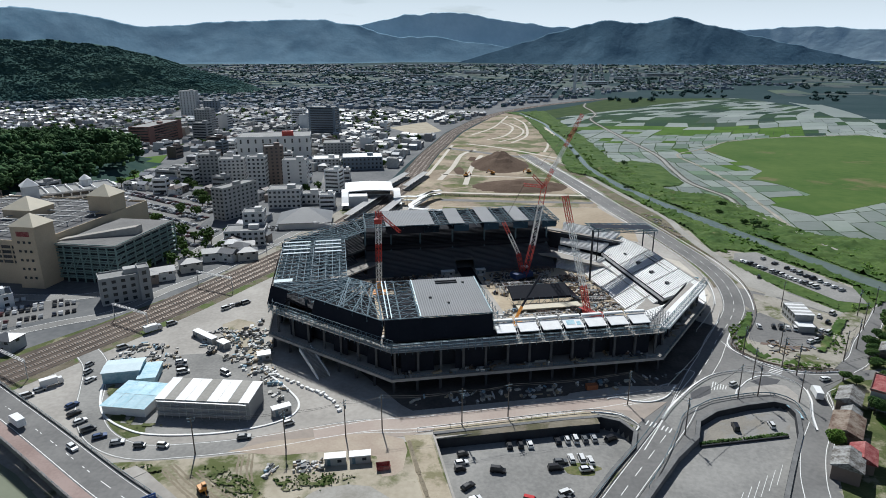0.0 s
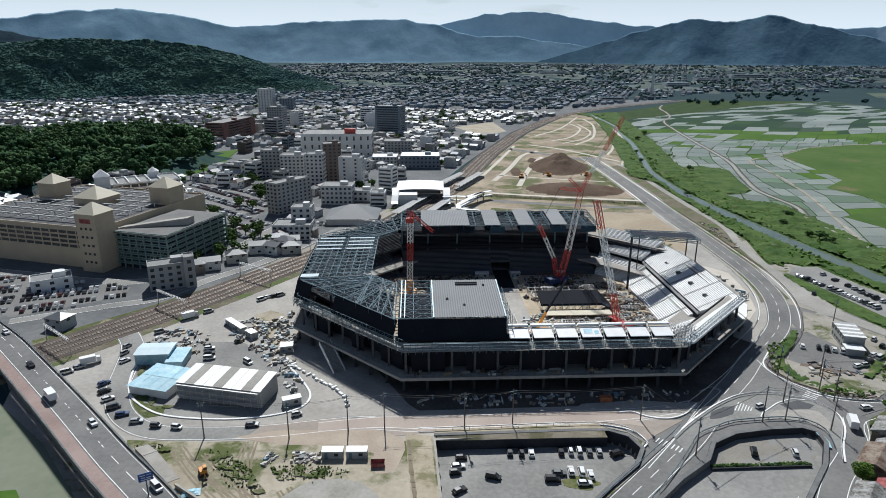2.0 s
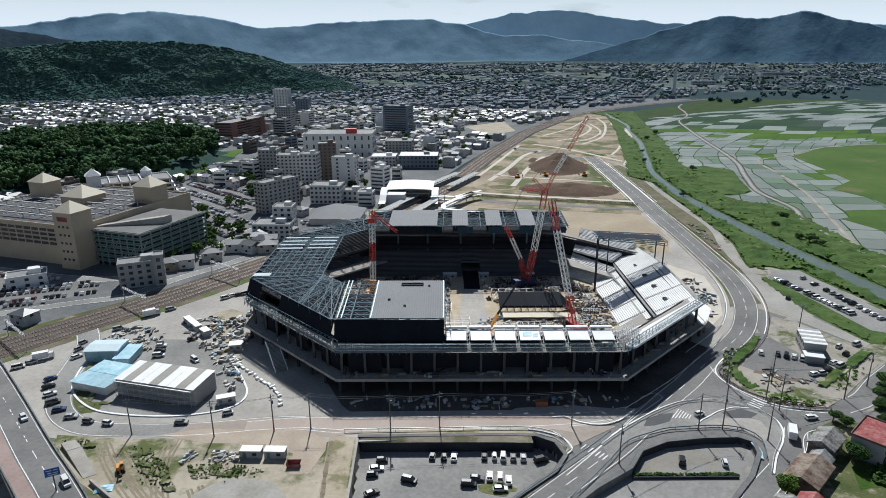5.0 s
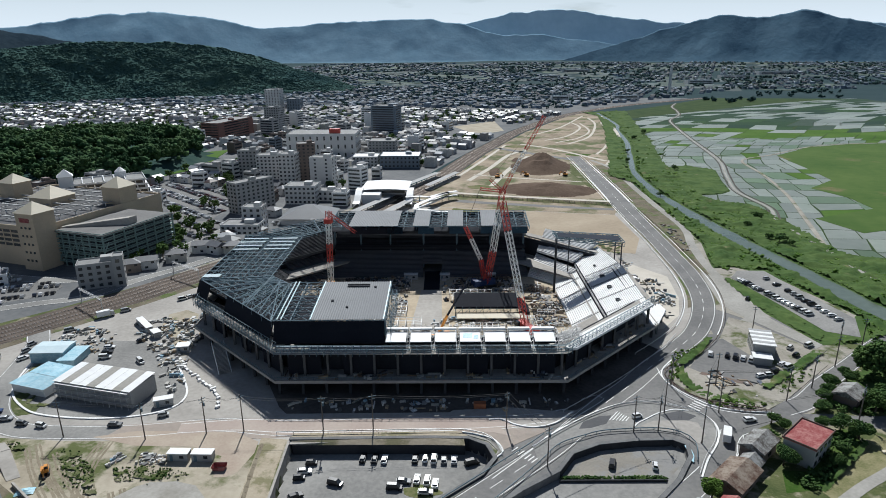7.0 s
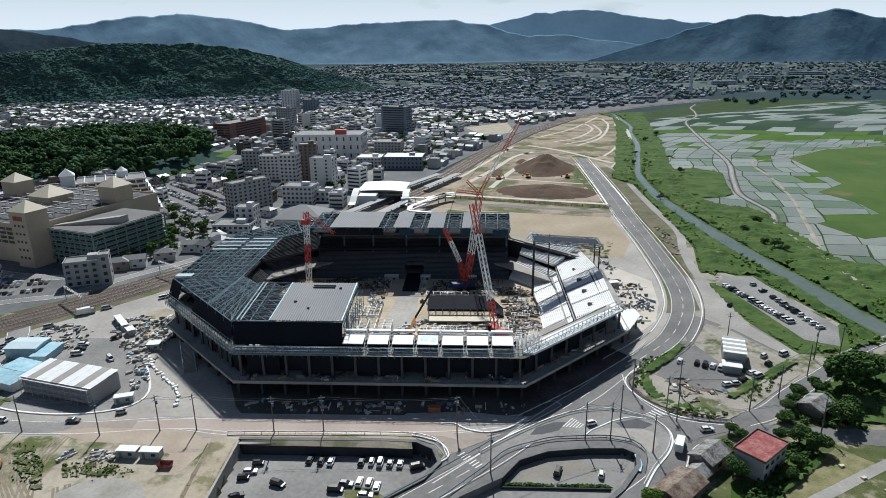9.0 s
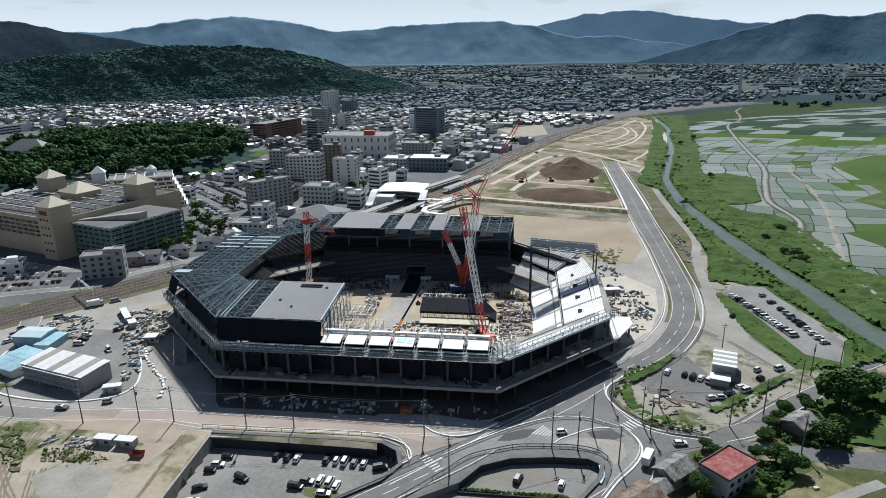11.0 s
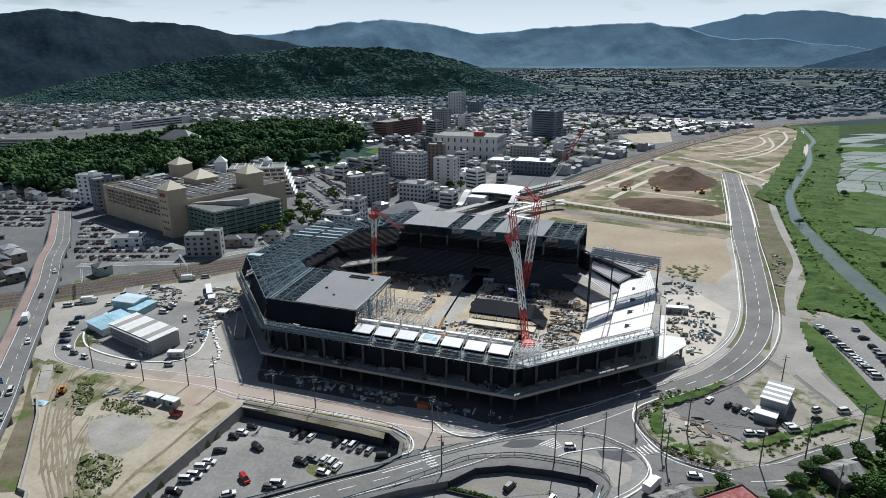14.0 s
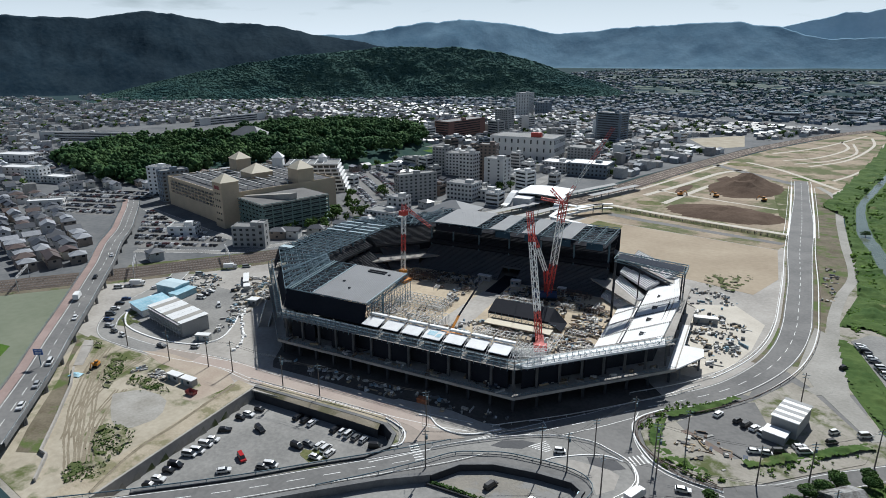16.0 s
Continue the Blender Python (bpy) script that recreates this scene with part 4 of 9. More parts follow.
# Apron lies in the stadium's shadow; that shade is in its colour too.
lawn("stadium_apron", [(-14, 184), (-10, 180.5), (40, 189.5), (84, 198), (104, 225), (117, 248), (108, 256), (70, 225), (-10, 212), (-30, 226), (-40, 240), (-46, 236), (-30, 206)], 0.045, M_MUD_SHADE, "muddy ground before the stadium, darkened for its shade")
ra, rb3 = [p for p in ring_line if 290 < p.y < 700], curve([(112, 700), (131, 650), (142, 560), (150, 500), (157, 440), (160, 400), (157, 372), (156, 345), (158, 320), (152, 300)], 8)
lawn("road_verge", [(p.x, p.y) for p in offset(ra, -6.8)] + [(p.x, p.y) for p in rb3[::-1]], 0.035, M_VERGE, "brown weedy verge beside the ring road")
lawn("bank_slope", [(160, 338), (166, 300), (182, 262), (206, 270), (206, 288), (170, 333)], 0.05, M_BANK, "green grassy slope beside the car strip")
lawn("garden_ground", [(129, 180), (136, 194), (144, 200), (160, 209), (168, 224), (188, 245), (240, 292), (300, 250), (300, 120), (150, 90), (90, 108), (104, 132), (112, 150)], 0.03, M_WEEDS, "green weedy gardens round the old houses")
growth("garden_growth", 150, 300, 205, 300, 1.7, 1.1, [(162, 212), (190, 214), (240, 222), (300, 210), (300, 250), (240, 290), (200, 256), (176, 232)], M_BANK, "rough weeds and shrubs beside the side road")
road("lane", [(150, 203.4), (162, 205.2), (175, 206), (190, 207), (215, 212), (250, 222)], [6.5, 6.5, 9, 11, 8, 6], 0.075, "narrow asphalt lane between gardens", M_ASPHALT, "", False)


# ---- stadium ----
stadium = thing("stadium", -17.6, 189.7, 0, 9.6, "half-built octagonal stadium of dark cladding and bare steel", "stadium")


def octagon(i):
    """The plan's eight corners, set in by i metres."""
    k = i * 0.4142
    return [(k, i), (100 - k, i), (145 - i, 45 + k - i * 0), (145 - i, 110 - k), (100 - k, 155 - i), (k, 155 - i), (-45 + i, 110 - k), (-45 + i, 45 + k)]


def ring_slab(name, outer, inner, z0, z1, material, label="", closed=8):
    b = Build()
    n = 8
    p = [(x, y, z) for z in (z0, z1) for poly in (outer, inner) for x, y in poly]
    f = []
    for i in range(n):
        j = (i + 1) % n
        f += [(2 * n + i, 2 * n + j, 3 * n + j, 3 * n + i), (j, i, n + i, n + j), (i, j, 2 * n + j, 2 * n + i), (n + j, n + i, 3 * n + i, 3 * n + j)]
    b.add(p, f)
    return part(name, b, material, stadium, label)


part("pitch", Build().prism([(-13, 38), (112, 38), (112, 118), (-13, 118)], 0.0, 0.25), M_PITCH, stadium, "bare sandy pitch crowded with building materials")
ring_slab("concourse_deck", octagon(0), octagon(24), 5.2, 6.0, M_CONC, "grey concrete concourse deck")
ring_slab("upper_deck", octagon(2.6), octagon(7.5), 15.2, 15.9, M_CONC, "grey concrete upper deck edge")
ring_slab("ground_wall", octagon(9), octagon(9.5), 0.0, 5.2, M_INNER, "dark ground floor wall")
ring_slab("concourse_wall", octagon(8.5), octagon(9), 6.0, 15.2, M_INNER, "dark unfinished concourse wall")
ring_slab("deck_upstand", octagon(-0.05), octagon(0.35), 5.7, 6.3, M_CONC, "pale concrete deck edge")
# Both column concretes are darkened to carry the shade under the decks.
col_g, col_u = Build().box(0, 0, 0, 0.9, 0.9, 5.2).mesh("column", M_COL), Build().box(0, 0, 6.0, 0.8, 0.8, 9.2).mesh("column", mat("shuttered_concrete", (0.115, 0.115, 0.115), (0.085, 0.085, 0.086), 0.3, 2, 0.95, spec=0.1))
o1, o2 = octagon(2.2), octagon(4.0)
for poly, me in ((o1, col_g), (o2, col_u)):
    for i in range(8):
        a, b2 = Vector(poly[i]), Vector(poly[(i + 1) % 8])
        n = round((b2 - a).length / 8.4)
        for k in range(n):
            c = a.lerp(b2, k / n)
            ob = part("column", me, None, stadium)
            ob.location = (c.x, c.y, 0)

# sloping dark cladding panels on the outside
def cladding(a, b2, n, zb, zt, lean, skip=()):
    """Panels between two plan points, leaning in by lean metres."""
    a, b2 = Vector(a), Vector(b2)
    t = (b2 - a).normalized()
    q = Vector((-t.y, t.x))
    for k in range(n):
        if k in skip:
            continue
        p0, p1 = a.lerp(b2, (k + 0.001) / n), a.lerp(b2, (k + 0.999) / n)
        b = Build()
        for d0 in (0.0, 0.15):
            b.v += [(*(p0 + q * d0), zb), (*(p1 + q * d0), zb), (*(p1 + q * (lean + d0)), zt), (*(p0 + q * (lean + d0)), zt)]
        b.f = [(0, 1, 2, 3), (7, 6, 5, 4), (0, 4, 5, 1), (3, 2, 6, 7), (0, 3, 7, 4), (1, 5, 6, 2)]
        b.m = [0] * 6
        part("cladding_panel", b, M_DARK, stadium)


cladding((-1, 6.3), (37.2, 6.3), 9, 17.6, 24.4, 2.6)
cladding((-45, 50), (-3, 7.5), 12, 17.2, 24.0, 2.6, (2, 3, 4))
cladding((-45.5, 105), (-45.5, 52), 12, 15.9, 23.8, 2.2)
# ledge steel above the upper deck
for i, (zs, ins) in enumerate(((16.9, 2.4), (17.9, 2.6))):
    o = octagon(ins)
    for j in (7, 0, 1):
        part("guard_rail", Build().beam((*o[j], zs), (*o[(j + 1) % 8], zs), 0.12), M_STEEL_T, stadium)
postm = Build().box(0, 0, 15.9, 0.1, 0.1, 2.1).mesh("guard_post", M_STEEL_T)
o = octagon(2.5)
for j in (7, 0, 1):
    a, b2 = Vector(o[j]), Vector(o[(j + 1) % 8])
    n = round((b2 - a).length / 2.8)
    for k in range(n):
        ob = part("guard_post", postm, None, stadium)
        ob.location = (*a.lerp(b2, k / n), 0)
part("top_wall", Build().prism([(-2, 8.5), (98, 8.5), (98, 9.2), (-2, 9.2)], 15.9, 18.0), M_INNER, stadium)

# white panels over the near stand
for k in range(7):
    u0, u1 = 37.9 + 8.5 * k, 37.9 + 8.5 * k + 7.0
    b = Build()
    for dz in (0, -0.25):
        b.v += [(u0, 4.0, 18.9 + dz), (u1, 4.0, 18.9 + dz), (u1, 9.9, 19.9 + dz), (u0, 9.9, 19.9 + dz)]
    b.f = [(0, 1, 2, 3), (7, 6, 5, 4), (0, 4, 5, 1), (3, 2, 6, 7), (0, 3, 7, 4), (1, 5, 6, 2)]
    b.m = [0] * 6
    part("white_panel", b, M_WHITE, stadium, "white panel beside blue sheeting" if k == 3 else "white roof panel")
    part("white_panel", Build().box(u0 + 3.5, 10.9, 20.2, 7.6, 1.3, 0.7), M_WHITE, stadium)
    b = Build()
    for uu in (u1 + 0.3, u1 + 1.2):
        b.beam((uu, 3.5, 16.6), (uu, 10.5, 20.6), 0.22)
    for s in range(5):
        v = 4 + 1.4 * s
        b.beam((u1 + 0.3, v, 16.9 + (v - 3.5) * .57), (u1 + 1.2, v + 0.7, 17.3 + (v - 3.5) * .57), 0.12)
    part("truss_frame", b, M_STEEL_W, stadium)
    if k == 3:
        part("tarpaulin", Build().add([(u0 + 1, 6, 19.3), (u0 + 4, 6, 19.3), (u0 + 4.4, 8.8, 19.8), (u0 + 1.2, 8.6, 19.77)], ((0, 1, 2, 3),)).add([(u0 + 4.6, 5.4, 19.2), (u0 + 6.3, 5.6, 19.24), (u0 + 6.4, 7.8, 19.62), (u0 + 4.8, 7.6, 19.58)], ((0, 1, 2, 3),)), M_BLUE, stadium, "blue protective sheet")


# roof steel
def rafter(p, q, depth, n):
    """A triangulated lattice rafter from p to q."""
    b = Build()
    p, q, d = Vector(p), Vector(q), Vector((0, 0, depth))
    b.beam(p, q, 0.32), b.beam(p - d, q - d * 0.6, 0.28)
    for i in range(n):
        a, c = p.lerp(q, i / n), p.lerp(q, (i + 1) / n)
        da, dc = d * (1 - 0.4 * i / n), d * (1 - 0.4 * (i + 1) / n)
        b.beam(a - da, c, 0.16) if i % 2 else b.beam(a, c - dc, 0.16)
        b.beam(a, a - da, 0.14)
    return b


def roof_bay(o0, o1, i0, i1, zo, zi, nr, npur, sheets=(), sheet_label="", cross=True, first=0, blue=()):
    """Roof steel between an outer and an inner edge: rafters, purlins, bracing and sheets."""
    o0, o1, i0, i1 = (Vector(p) for p in (o0, o1, i0, i1))
    P = lambda s, t: Vector((*o0.lerp(o1, s).lerp(i0.lerp(i1, s), t), zo + (zi - zo) * t))
    for k in range(first, nr + 1):
        part("roof_truss", rafter(P(k / nr, 0), P(k / nr, 1), 1.9, 8), M_STEEL, stadium)
    for k in range(npur + 1):
        t = k / npur
        part("purlin", Build().beam(P(0, t) + Vector((0, 0, .2)), P(1, t) + Vector((0, 0, .2)), 0.26 if k in (0, npur) else 0.2), M_STEEL, stadium)
    if cross:
        for k in range(nr):
            for j in range(0, npur, 2):
                s0, s1, t0, t1 = k / nr, (k + 1) / nr, j / npur, min(1, (j + 2) / npur)
                part("roof_brace", Build().beam(P(s0, t0), P(s1, t1), 0.15), M_STEEL, stadium)
                part("roof_brace", Build().beam(P(s1, t0), P(s0, t1), 0.15), M_STEEL, stadium)
    for s0, s1, t0, t1, m, lab in sheets:
        b, n = Build(), max(6, int((o1 - o0).length * abs(s1 - s0) / 0.42))
        top = Vector((0, 0, 0.42))
        for i in range(n + 1):
            s = s0 + (s1 - s0) * i / n
            up = Vector((0, 0, 0.12 if i % 2 else 0.0))
            b.v += [tuple(P(s, t0) + top + up), tuple(P(s, t1) + top + up)]
        b.f = [(2 * i, 2 * i + 2, 2 * i + 3, 2 * i + 1) for i in range(n)]
        b.m = [0] * n
        part("roof_sheet", b, m, stadium, lab)


GS = "flat grey corrugated roof sheet"
roof_bay((-2, 9), (37.3, 9), (-2, 39.5), (37.3, 39.5), 24.5, 27.0, 6, 10, ((0.345, 1.0, 0.0, 1.0, M_SHEET, GS),))
roof_bay((-42, 51), (-2, 9), (-13, 50.5), (-2, 39.5), 24.2, 26.0, 8, 8)
roof_bay((-42, 109), (-42, 51), (-13, 107), (-13, 50.5), 24.8, 25.6, 12, 10, tuple((s, s + 0.03, t, t + 0.42, M_SKYSHEET, "pale bluish roof sheet strip") for s in (0.02, 0.12, 0.22, 0.32) for t in (0.02, 0.52)) + ((0.93, 0.99, 0.0, 0.25, M_SKYSHEET, "pale bluish roof sheet strip"),), cross=True)
roof_bay((-2, 149), (-42, 109), (-2, 118.5), (-13, 107), 26.0, 26.0, 7, 8)
roof_bay((102, 148), (-2, 148), (101, 118.5), (-2, 118.5), 28.4, 27.6, 16, 9, ((0.16, 0.24, 0, 1, M_SHEET, GS), (0.33, 0.41, 0, 1, M_SHEET, GS), (0.5, 0.58, 0, 1, M_SHEET, GS), (0.655, 0.9, 0, 1, M_SHEET, GS)))
roof_bay((141, 87), (141, 100), (110.5, 95), (110.5, 106), 28.4, 28.4, 4, 8, ((0.05, 0.7, 0.04, 0.96, M_DARKSHEET, "dark blue-grey roof sheet"),))
for u, v in ((111, 96), (140, 88), (140, 99), (119.7, 109)):
    part("roof_column", Build().tube((u, v, 0), (u, v, 27.5), 0.55 if u == 111 else 0.3, n=10), M_COL, stadium)
for u in (-2, 12, 28, 46, 64, 82, 100):
    part("roof_column", Build().tube((u, 135, 0), (u, 135, 26.5), 0.5, n=8), M_STEEL, stadium)
for k in range(6):
    part("roof_column", Build().tube((-30, 52 + 11 * k, 0), (-30, 52 + 11 * k, 23.5), 0.5, n=8), M_STEEL, stadium)
for u in (0, 12, 24, 36):
    part("roof_column", Build().tube((u, 22, 0), (u, 22, 24.2), 0.5, n=8), M_STEEL, stadium)


# bold diagonal members over the west corner, vents and ducts on the near roof
rdg = random.Random(3)
for k in range(11):
    s0, s1 = rdg.random(), rdg.random()
    a, c = Vector((-42, 51)).lerp(Vector((-2, 9)), s0), Vector((-13, 50.5)).lerp(Vector((-2, 39.5)), s1)
    part("roof_girder", Build().beam((*a, 24.5), (*c, 26.3), 0.26), M_STEEL, stadium)
for u in (0, 1.4, 11.6, 37):
    part("roof_girder", Build().beam((u, 9, 25.0), (u, 39.5, 27.5), 0.36), M_STEEL_T, stadium)
for u, v, w, d in ((25, 36.5, 8.5, 0.7), (25, 35.0, 8.5, 0.7), (31.5, 34.5, 0.9, 0.9), (17, 23, 0.9, 0.9), (23, 18, 0.8, 0.8)):
    part("roof_vent", Build().box(u, v, 24.95 + 2.5 * (v - 9) / 30.5, w, d, 0.45), M_COL, stadium)
# stands
def tier(p0, p1, q0, q1, z0, z1, rows, material, label):
    """A raked stand of stepped rows from its front edge p to its back edge q."""
    p0, p1, q0, q1 = (Vector(p) for p in (p0, p1, q0, q1))
    b = Build()
    for k in range(rows):
        t0, t1, z, zn = k / rows, (k + 1) / rows, z0 + (z1 - z0) * k / rows, z0 + (z1 - z0) * (k + 1) / rows
        a, c, d, e = p0.lerp(q0, t0), p1.lerp(q1, t0), p1.lerp(q1, t1), p0.lerp(q0, t1)
        b.quad((*a, z), (*c, z), (*d, z), (*e, z)).quad((*e, z), (*d, z), (*d, zn), (*e, zn))
    a, c, d, e = p0, p1, q1, q0
    b.quad((*a, z0 - 1.3), (*c, z0 - 1.3), (*c, z0), (*a, z0))
    b.quad((*c, z0 - 1.3), (*d, z1 - 1.2), (*d, z1), (*c, z0)).quad((*e, z1 - 1.2), (*a, z0 - 1.3), (*a, z0), (*e, z1))
    b.quad((*e, z1 - 1.2), (*d, z1 - 1.2), (*c, z0 - 1.3), (*a, z0 - 1.3)).quad((*d, z1 - 1.2), (*e, z1 - 1.2), (*e, z1), (*d, z1))
    return part("stand_tier", b, material, stadium, label)


DT, WT = "concrete stand terrace with roof shade in its dark colour", "white precast concrete stand terrace"
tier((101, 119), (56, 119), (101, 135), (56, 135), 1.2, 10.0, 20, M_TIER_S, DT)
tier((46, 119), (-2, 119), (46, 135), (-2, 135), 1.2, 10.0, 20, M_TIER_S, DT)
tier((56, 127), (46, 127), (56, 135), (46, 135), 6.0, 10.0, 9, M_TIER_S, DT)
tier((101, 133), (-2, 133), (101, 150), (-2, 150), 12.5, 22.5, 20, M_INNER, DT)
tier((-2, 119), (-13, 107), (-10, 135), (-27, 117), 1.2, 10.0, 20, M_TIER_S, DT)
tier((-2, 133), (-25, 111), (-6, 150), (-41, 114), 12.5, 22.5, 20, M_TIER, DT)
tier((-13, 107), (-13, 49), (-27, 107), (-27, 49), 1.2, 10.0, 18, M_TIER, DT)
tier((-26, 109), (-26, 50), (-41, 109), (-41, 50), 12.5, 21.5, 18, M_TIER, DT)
tier((112, 49), (112, 107), (124, 49), (124, 107), 1.2, 7.6, 15, M_PRECAST, WT)
tier((123.5, 45), (123.5, 86), (139, 41), (140.5, 86), 9.8, 17.0, 22, M_PRECAST, WT)
tier((123.5, 86.05), (123.5, 112), (140.5, 86.05), (136, 117), 9.8, 17.2, 22, M_PRECAST, WT)
tier((112, 107), (101, 119), (124, 107), (107, 133), 1.2, 8.5, 15, M_PRECAST, WT)
tier((123, 112), (107, 131), (136, 117), (113, 143), 11.0, 19.5, 18, M_PRECAST, WT)
# Same near stand: white where open, shade-darkened copy under the roof.
tier((98, 38), (37, 38), (98, 12), (37, 12), 1.2, 17.5, 30, M_PRECAST, WT)
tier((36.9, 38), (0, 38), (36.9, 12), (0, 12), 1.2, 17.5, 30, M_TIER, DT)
# Added sheet: keeps sun off the stand and darkens gaps between trusses.
part("roof_soffit", Build().prism([(-2, 120.5), (101, 120.5), (102, 147), (-2, 147)], 24.6, 24.8), M_DARK, stadium, "added dark sheet blocking sun over the main stand")
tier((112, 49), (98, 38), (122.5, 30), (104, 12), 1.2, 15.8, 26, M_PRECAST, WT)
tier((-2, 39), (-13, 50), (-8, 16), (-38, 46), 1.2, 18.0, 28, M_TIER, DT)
part("tier_wall", Build().prism([(123.6, 45), (124.0, 45), (124.0, 112), (123.6, 112)], 5.5, 10.2), M_INNER, stadium)
part("back_wall", Build().prism([(-2, 151), (102, 151), (102, 151.6), (-2, 151.6)], 6, 27), M_DARK, stadium, "dark back wall of the main stand")
part("back_wall", Build().prism([(-2, 151), (-43, 110), (-43.5, 110.5), (-2.5, 151.6)], 6, 24), M_DARK, stadium)
part("box_wall", Build().prism([(-2, 134.6), (101, 134.6), (101, 135.2), (-2, 135.2)], 10, 13.6), M_DARK, stadium)
for u in (28, 44, 60, 76, 92):
    part("roof_baffle", Build().prism([(u, 119.4), (u + 8, 119.4), (u + 8, 119.8), (u, 119.8)], 23.6, 27.0), M_BLUEPANEL, stadium, "deep blue hanging panel")
part("roof_baffle", Build().prism([(9, 119.4), (36, 119.4), (36, 119.8), (9, 119.8)], 23.4, 27.0), M_DARK, stadium)
# pale corner deck on the east side
part("corner_deck", Build().prism([(99, 3.4), (103, 3.0), (141, 41), (140, 46), (121, 28.5), (105, 13)], 16.0, 16.7), M_PRECAST, stadium, "white concrete corner deck")
part("corner_deck", Build().prism([(142.2, 44), (145.5, 46), (153, 60), (152.5, 67), (145.4, 67), (145.4, 88), (142.2, 88)], 5.6, 6.15), M_PRECAST, stadium, "white concrete lower deck")
for u, v in ((146, 49), (151.6, 60), (151.4, 66), (146, 66), (144.6, 76), (144.6, 86)):
    part("deck_column", Build().box(u, v, 0, 0.7, 0.7, 5.6), M_CONC_D, stadium)
part("tunnel_ramp", Build().prism([(47, 100), (55, 100), (55, 127), (47, 127)], 0.0, 0.5), M_DARK, stadium, "dark mat leading into the tunnel")
# broad site stair down from the deck on the south-west face
sa0, sa1 = Vector((-30.2, 30.2, 6.0)), Vector((-23.2, 16.6, 0.3))
side_w = (sa1 - sa0).cross(Vector((0, 0, 1))).normalized() * 2.1
for k in range(26):
    c = sa0.lerp(sa1, (k + 0.5) / 26)
    part("stair_step", Build().beam(c - side_w, c + side_w, 0.62, 0.1), M_CONC, stadium)
for sg in (-1, 1):
    part("stringer", Build().beam(sa0 + side_w * sg * 1.06, sa1 + side_w * sg * 1.06, 0.2, 1.5), M_PRECAST, stadium, "pale stair side plate")
    part("handrail", Build().beam(sa0 + side_w * sg * 1.06 + Vector((0, 0, 1.3)), sa1 + side_w * sg * 1.06 + Vector((0, 0, 1.3)), 0.1), M_STEEL_T, stadium)

# scaffold walkways outside the cladding and rails along the deck edge
for j in (6, 7, 0, 1):
    oi, oo = octagon(2.3), octagon(0.7)
    es = Build()
    a, b2, a2, c2 = Vector(oi[j]), Vector(oi[(j + 1) % 8]), Vector(oo[j]), Vector(oo[(j + 1) % 8])
    n = round((b2 - a).length / 2.4)
    ztop = 19.6 if j in (6, 7) else 18.4
    for k in range(n + 1):
        p, q = a.lerp(b2, k / n), a2.lerp(c2, k / n)
        es.beam((*p, 15.9), (*p, ztop), 0.13).beam((*q, 15.0), (*q, ztop - 0.5), 0.13)
        es.beam((*p, 15.6), (*q, 15.6), 0.13).beam((*p, 17.6), (*q, 17.6), 0.11)
        if k < n:
            p2, q2 = a.lerp(b2, (k + 1) / n), a2.lerp(c2, (k + 1) / n)
            for z in (16.7, 17.6):
                es.beam((*q, z), (*q2, z), 0.1)
            if k % 2 == 0:
                es.beam((*q, 15.7), (*q2, 17.6), 0.1)
            if j in (6, 7):
                es.beam((*p, 17.6), (*p2, ztop), 0.1)
    es.beam((*a, ztop), (*b2, ztop), 0.12)
    part("edge_scaffold", es, M_STEEL, stadium, "pale steel scaffold along the upper ledge")
    wk = Build()
    wk.beam((*a.lerp(a2, .5), 15.75), (*b2.lerp(c2, .5), 15.75), 1.3, 0.1)
    part("scaffold_walkway", wk, M_CONC, stadium, "pale plank walkway on the scaffold")
    dr, od = Build(), octagon(0.15)
    a3, c3 = Vector(od[j]), Vector(od[(j + 1) % 8])
    n = round((c3 - a3).length / 2.2)
    for k in range(n + 1):
        p = a3.lerp(c3, k / n)
        dr.beam((*p, 6.3), (*p, 7.5), 0.08)
    for z in (6.9, 7.5):
        dr.beam((*a3, z), (*c3, z), 0.08)
    part("deck_rail", dr, M_STEEL, stadium, "thin steel rail along the deck edge")
# scaffold under the open end of the near roof
sb = Build()
for j in range(8):
    v = 9 + 4.2 * j
    zt = 25.6 - 0.12 * j
    for u in (37.7, 39.3):
        sb.beam((u, v, 16.0), (u, v, zt), 0.14)
        if j < 7:
            for z in (18, 20.2, 22.4, 24.6):
                sb.beam((u, v, z), (u, v + 4.2, z), 0.11)
            sb.beam((u, v, 16.2 + 4.2 * (j % 2)), (u, v + 4.2, 20.4 + 4.2 * (j % 2)), 0.1)
    for z in (18, 20.2, 22.4, 24.6):
        sb.beam((37.7, v, z), (39.3, v, z), 0.1)
part("end_scaffold", sb, M_STEEL, stadium, "steel scaffold frame under the open roof end", kind="stuff")
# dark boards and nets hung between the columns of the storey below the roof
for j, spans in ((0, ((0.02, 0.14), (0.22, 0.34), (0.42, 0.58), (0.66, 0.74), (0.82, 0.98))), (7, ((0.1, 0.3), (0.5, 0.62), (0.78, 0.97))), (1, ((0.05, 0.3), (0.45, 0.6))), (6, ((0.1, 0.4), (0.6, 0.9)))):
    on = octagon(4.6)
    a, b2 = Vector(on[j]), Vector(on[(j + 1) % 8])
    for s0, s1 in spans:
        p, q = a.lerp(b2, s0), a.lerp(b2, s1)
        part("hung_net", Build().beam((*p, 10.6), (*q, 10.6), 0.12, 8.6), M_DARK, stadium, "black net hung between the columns")

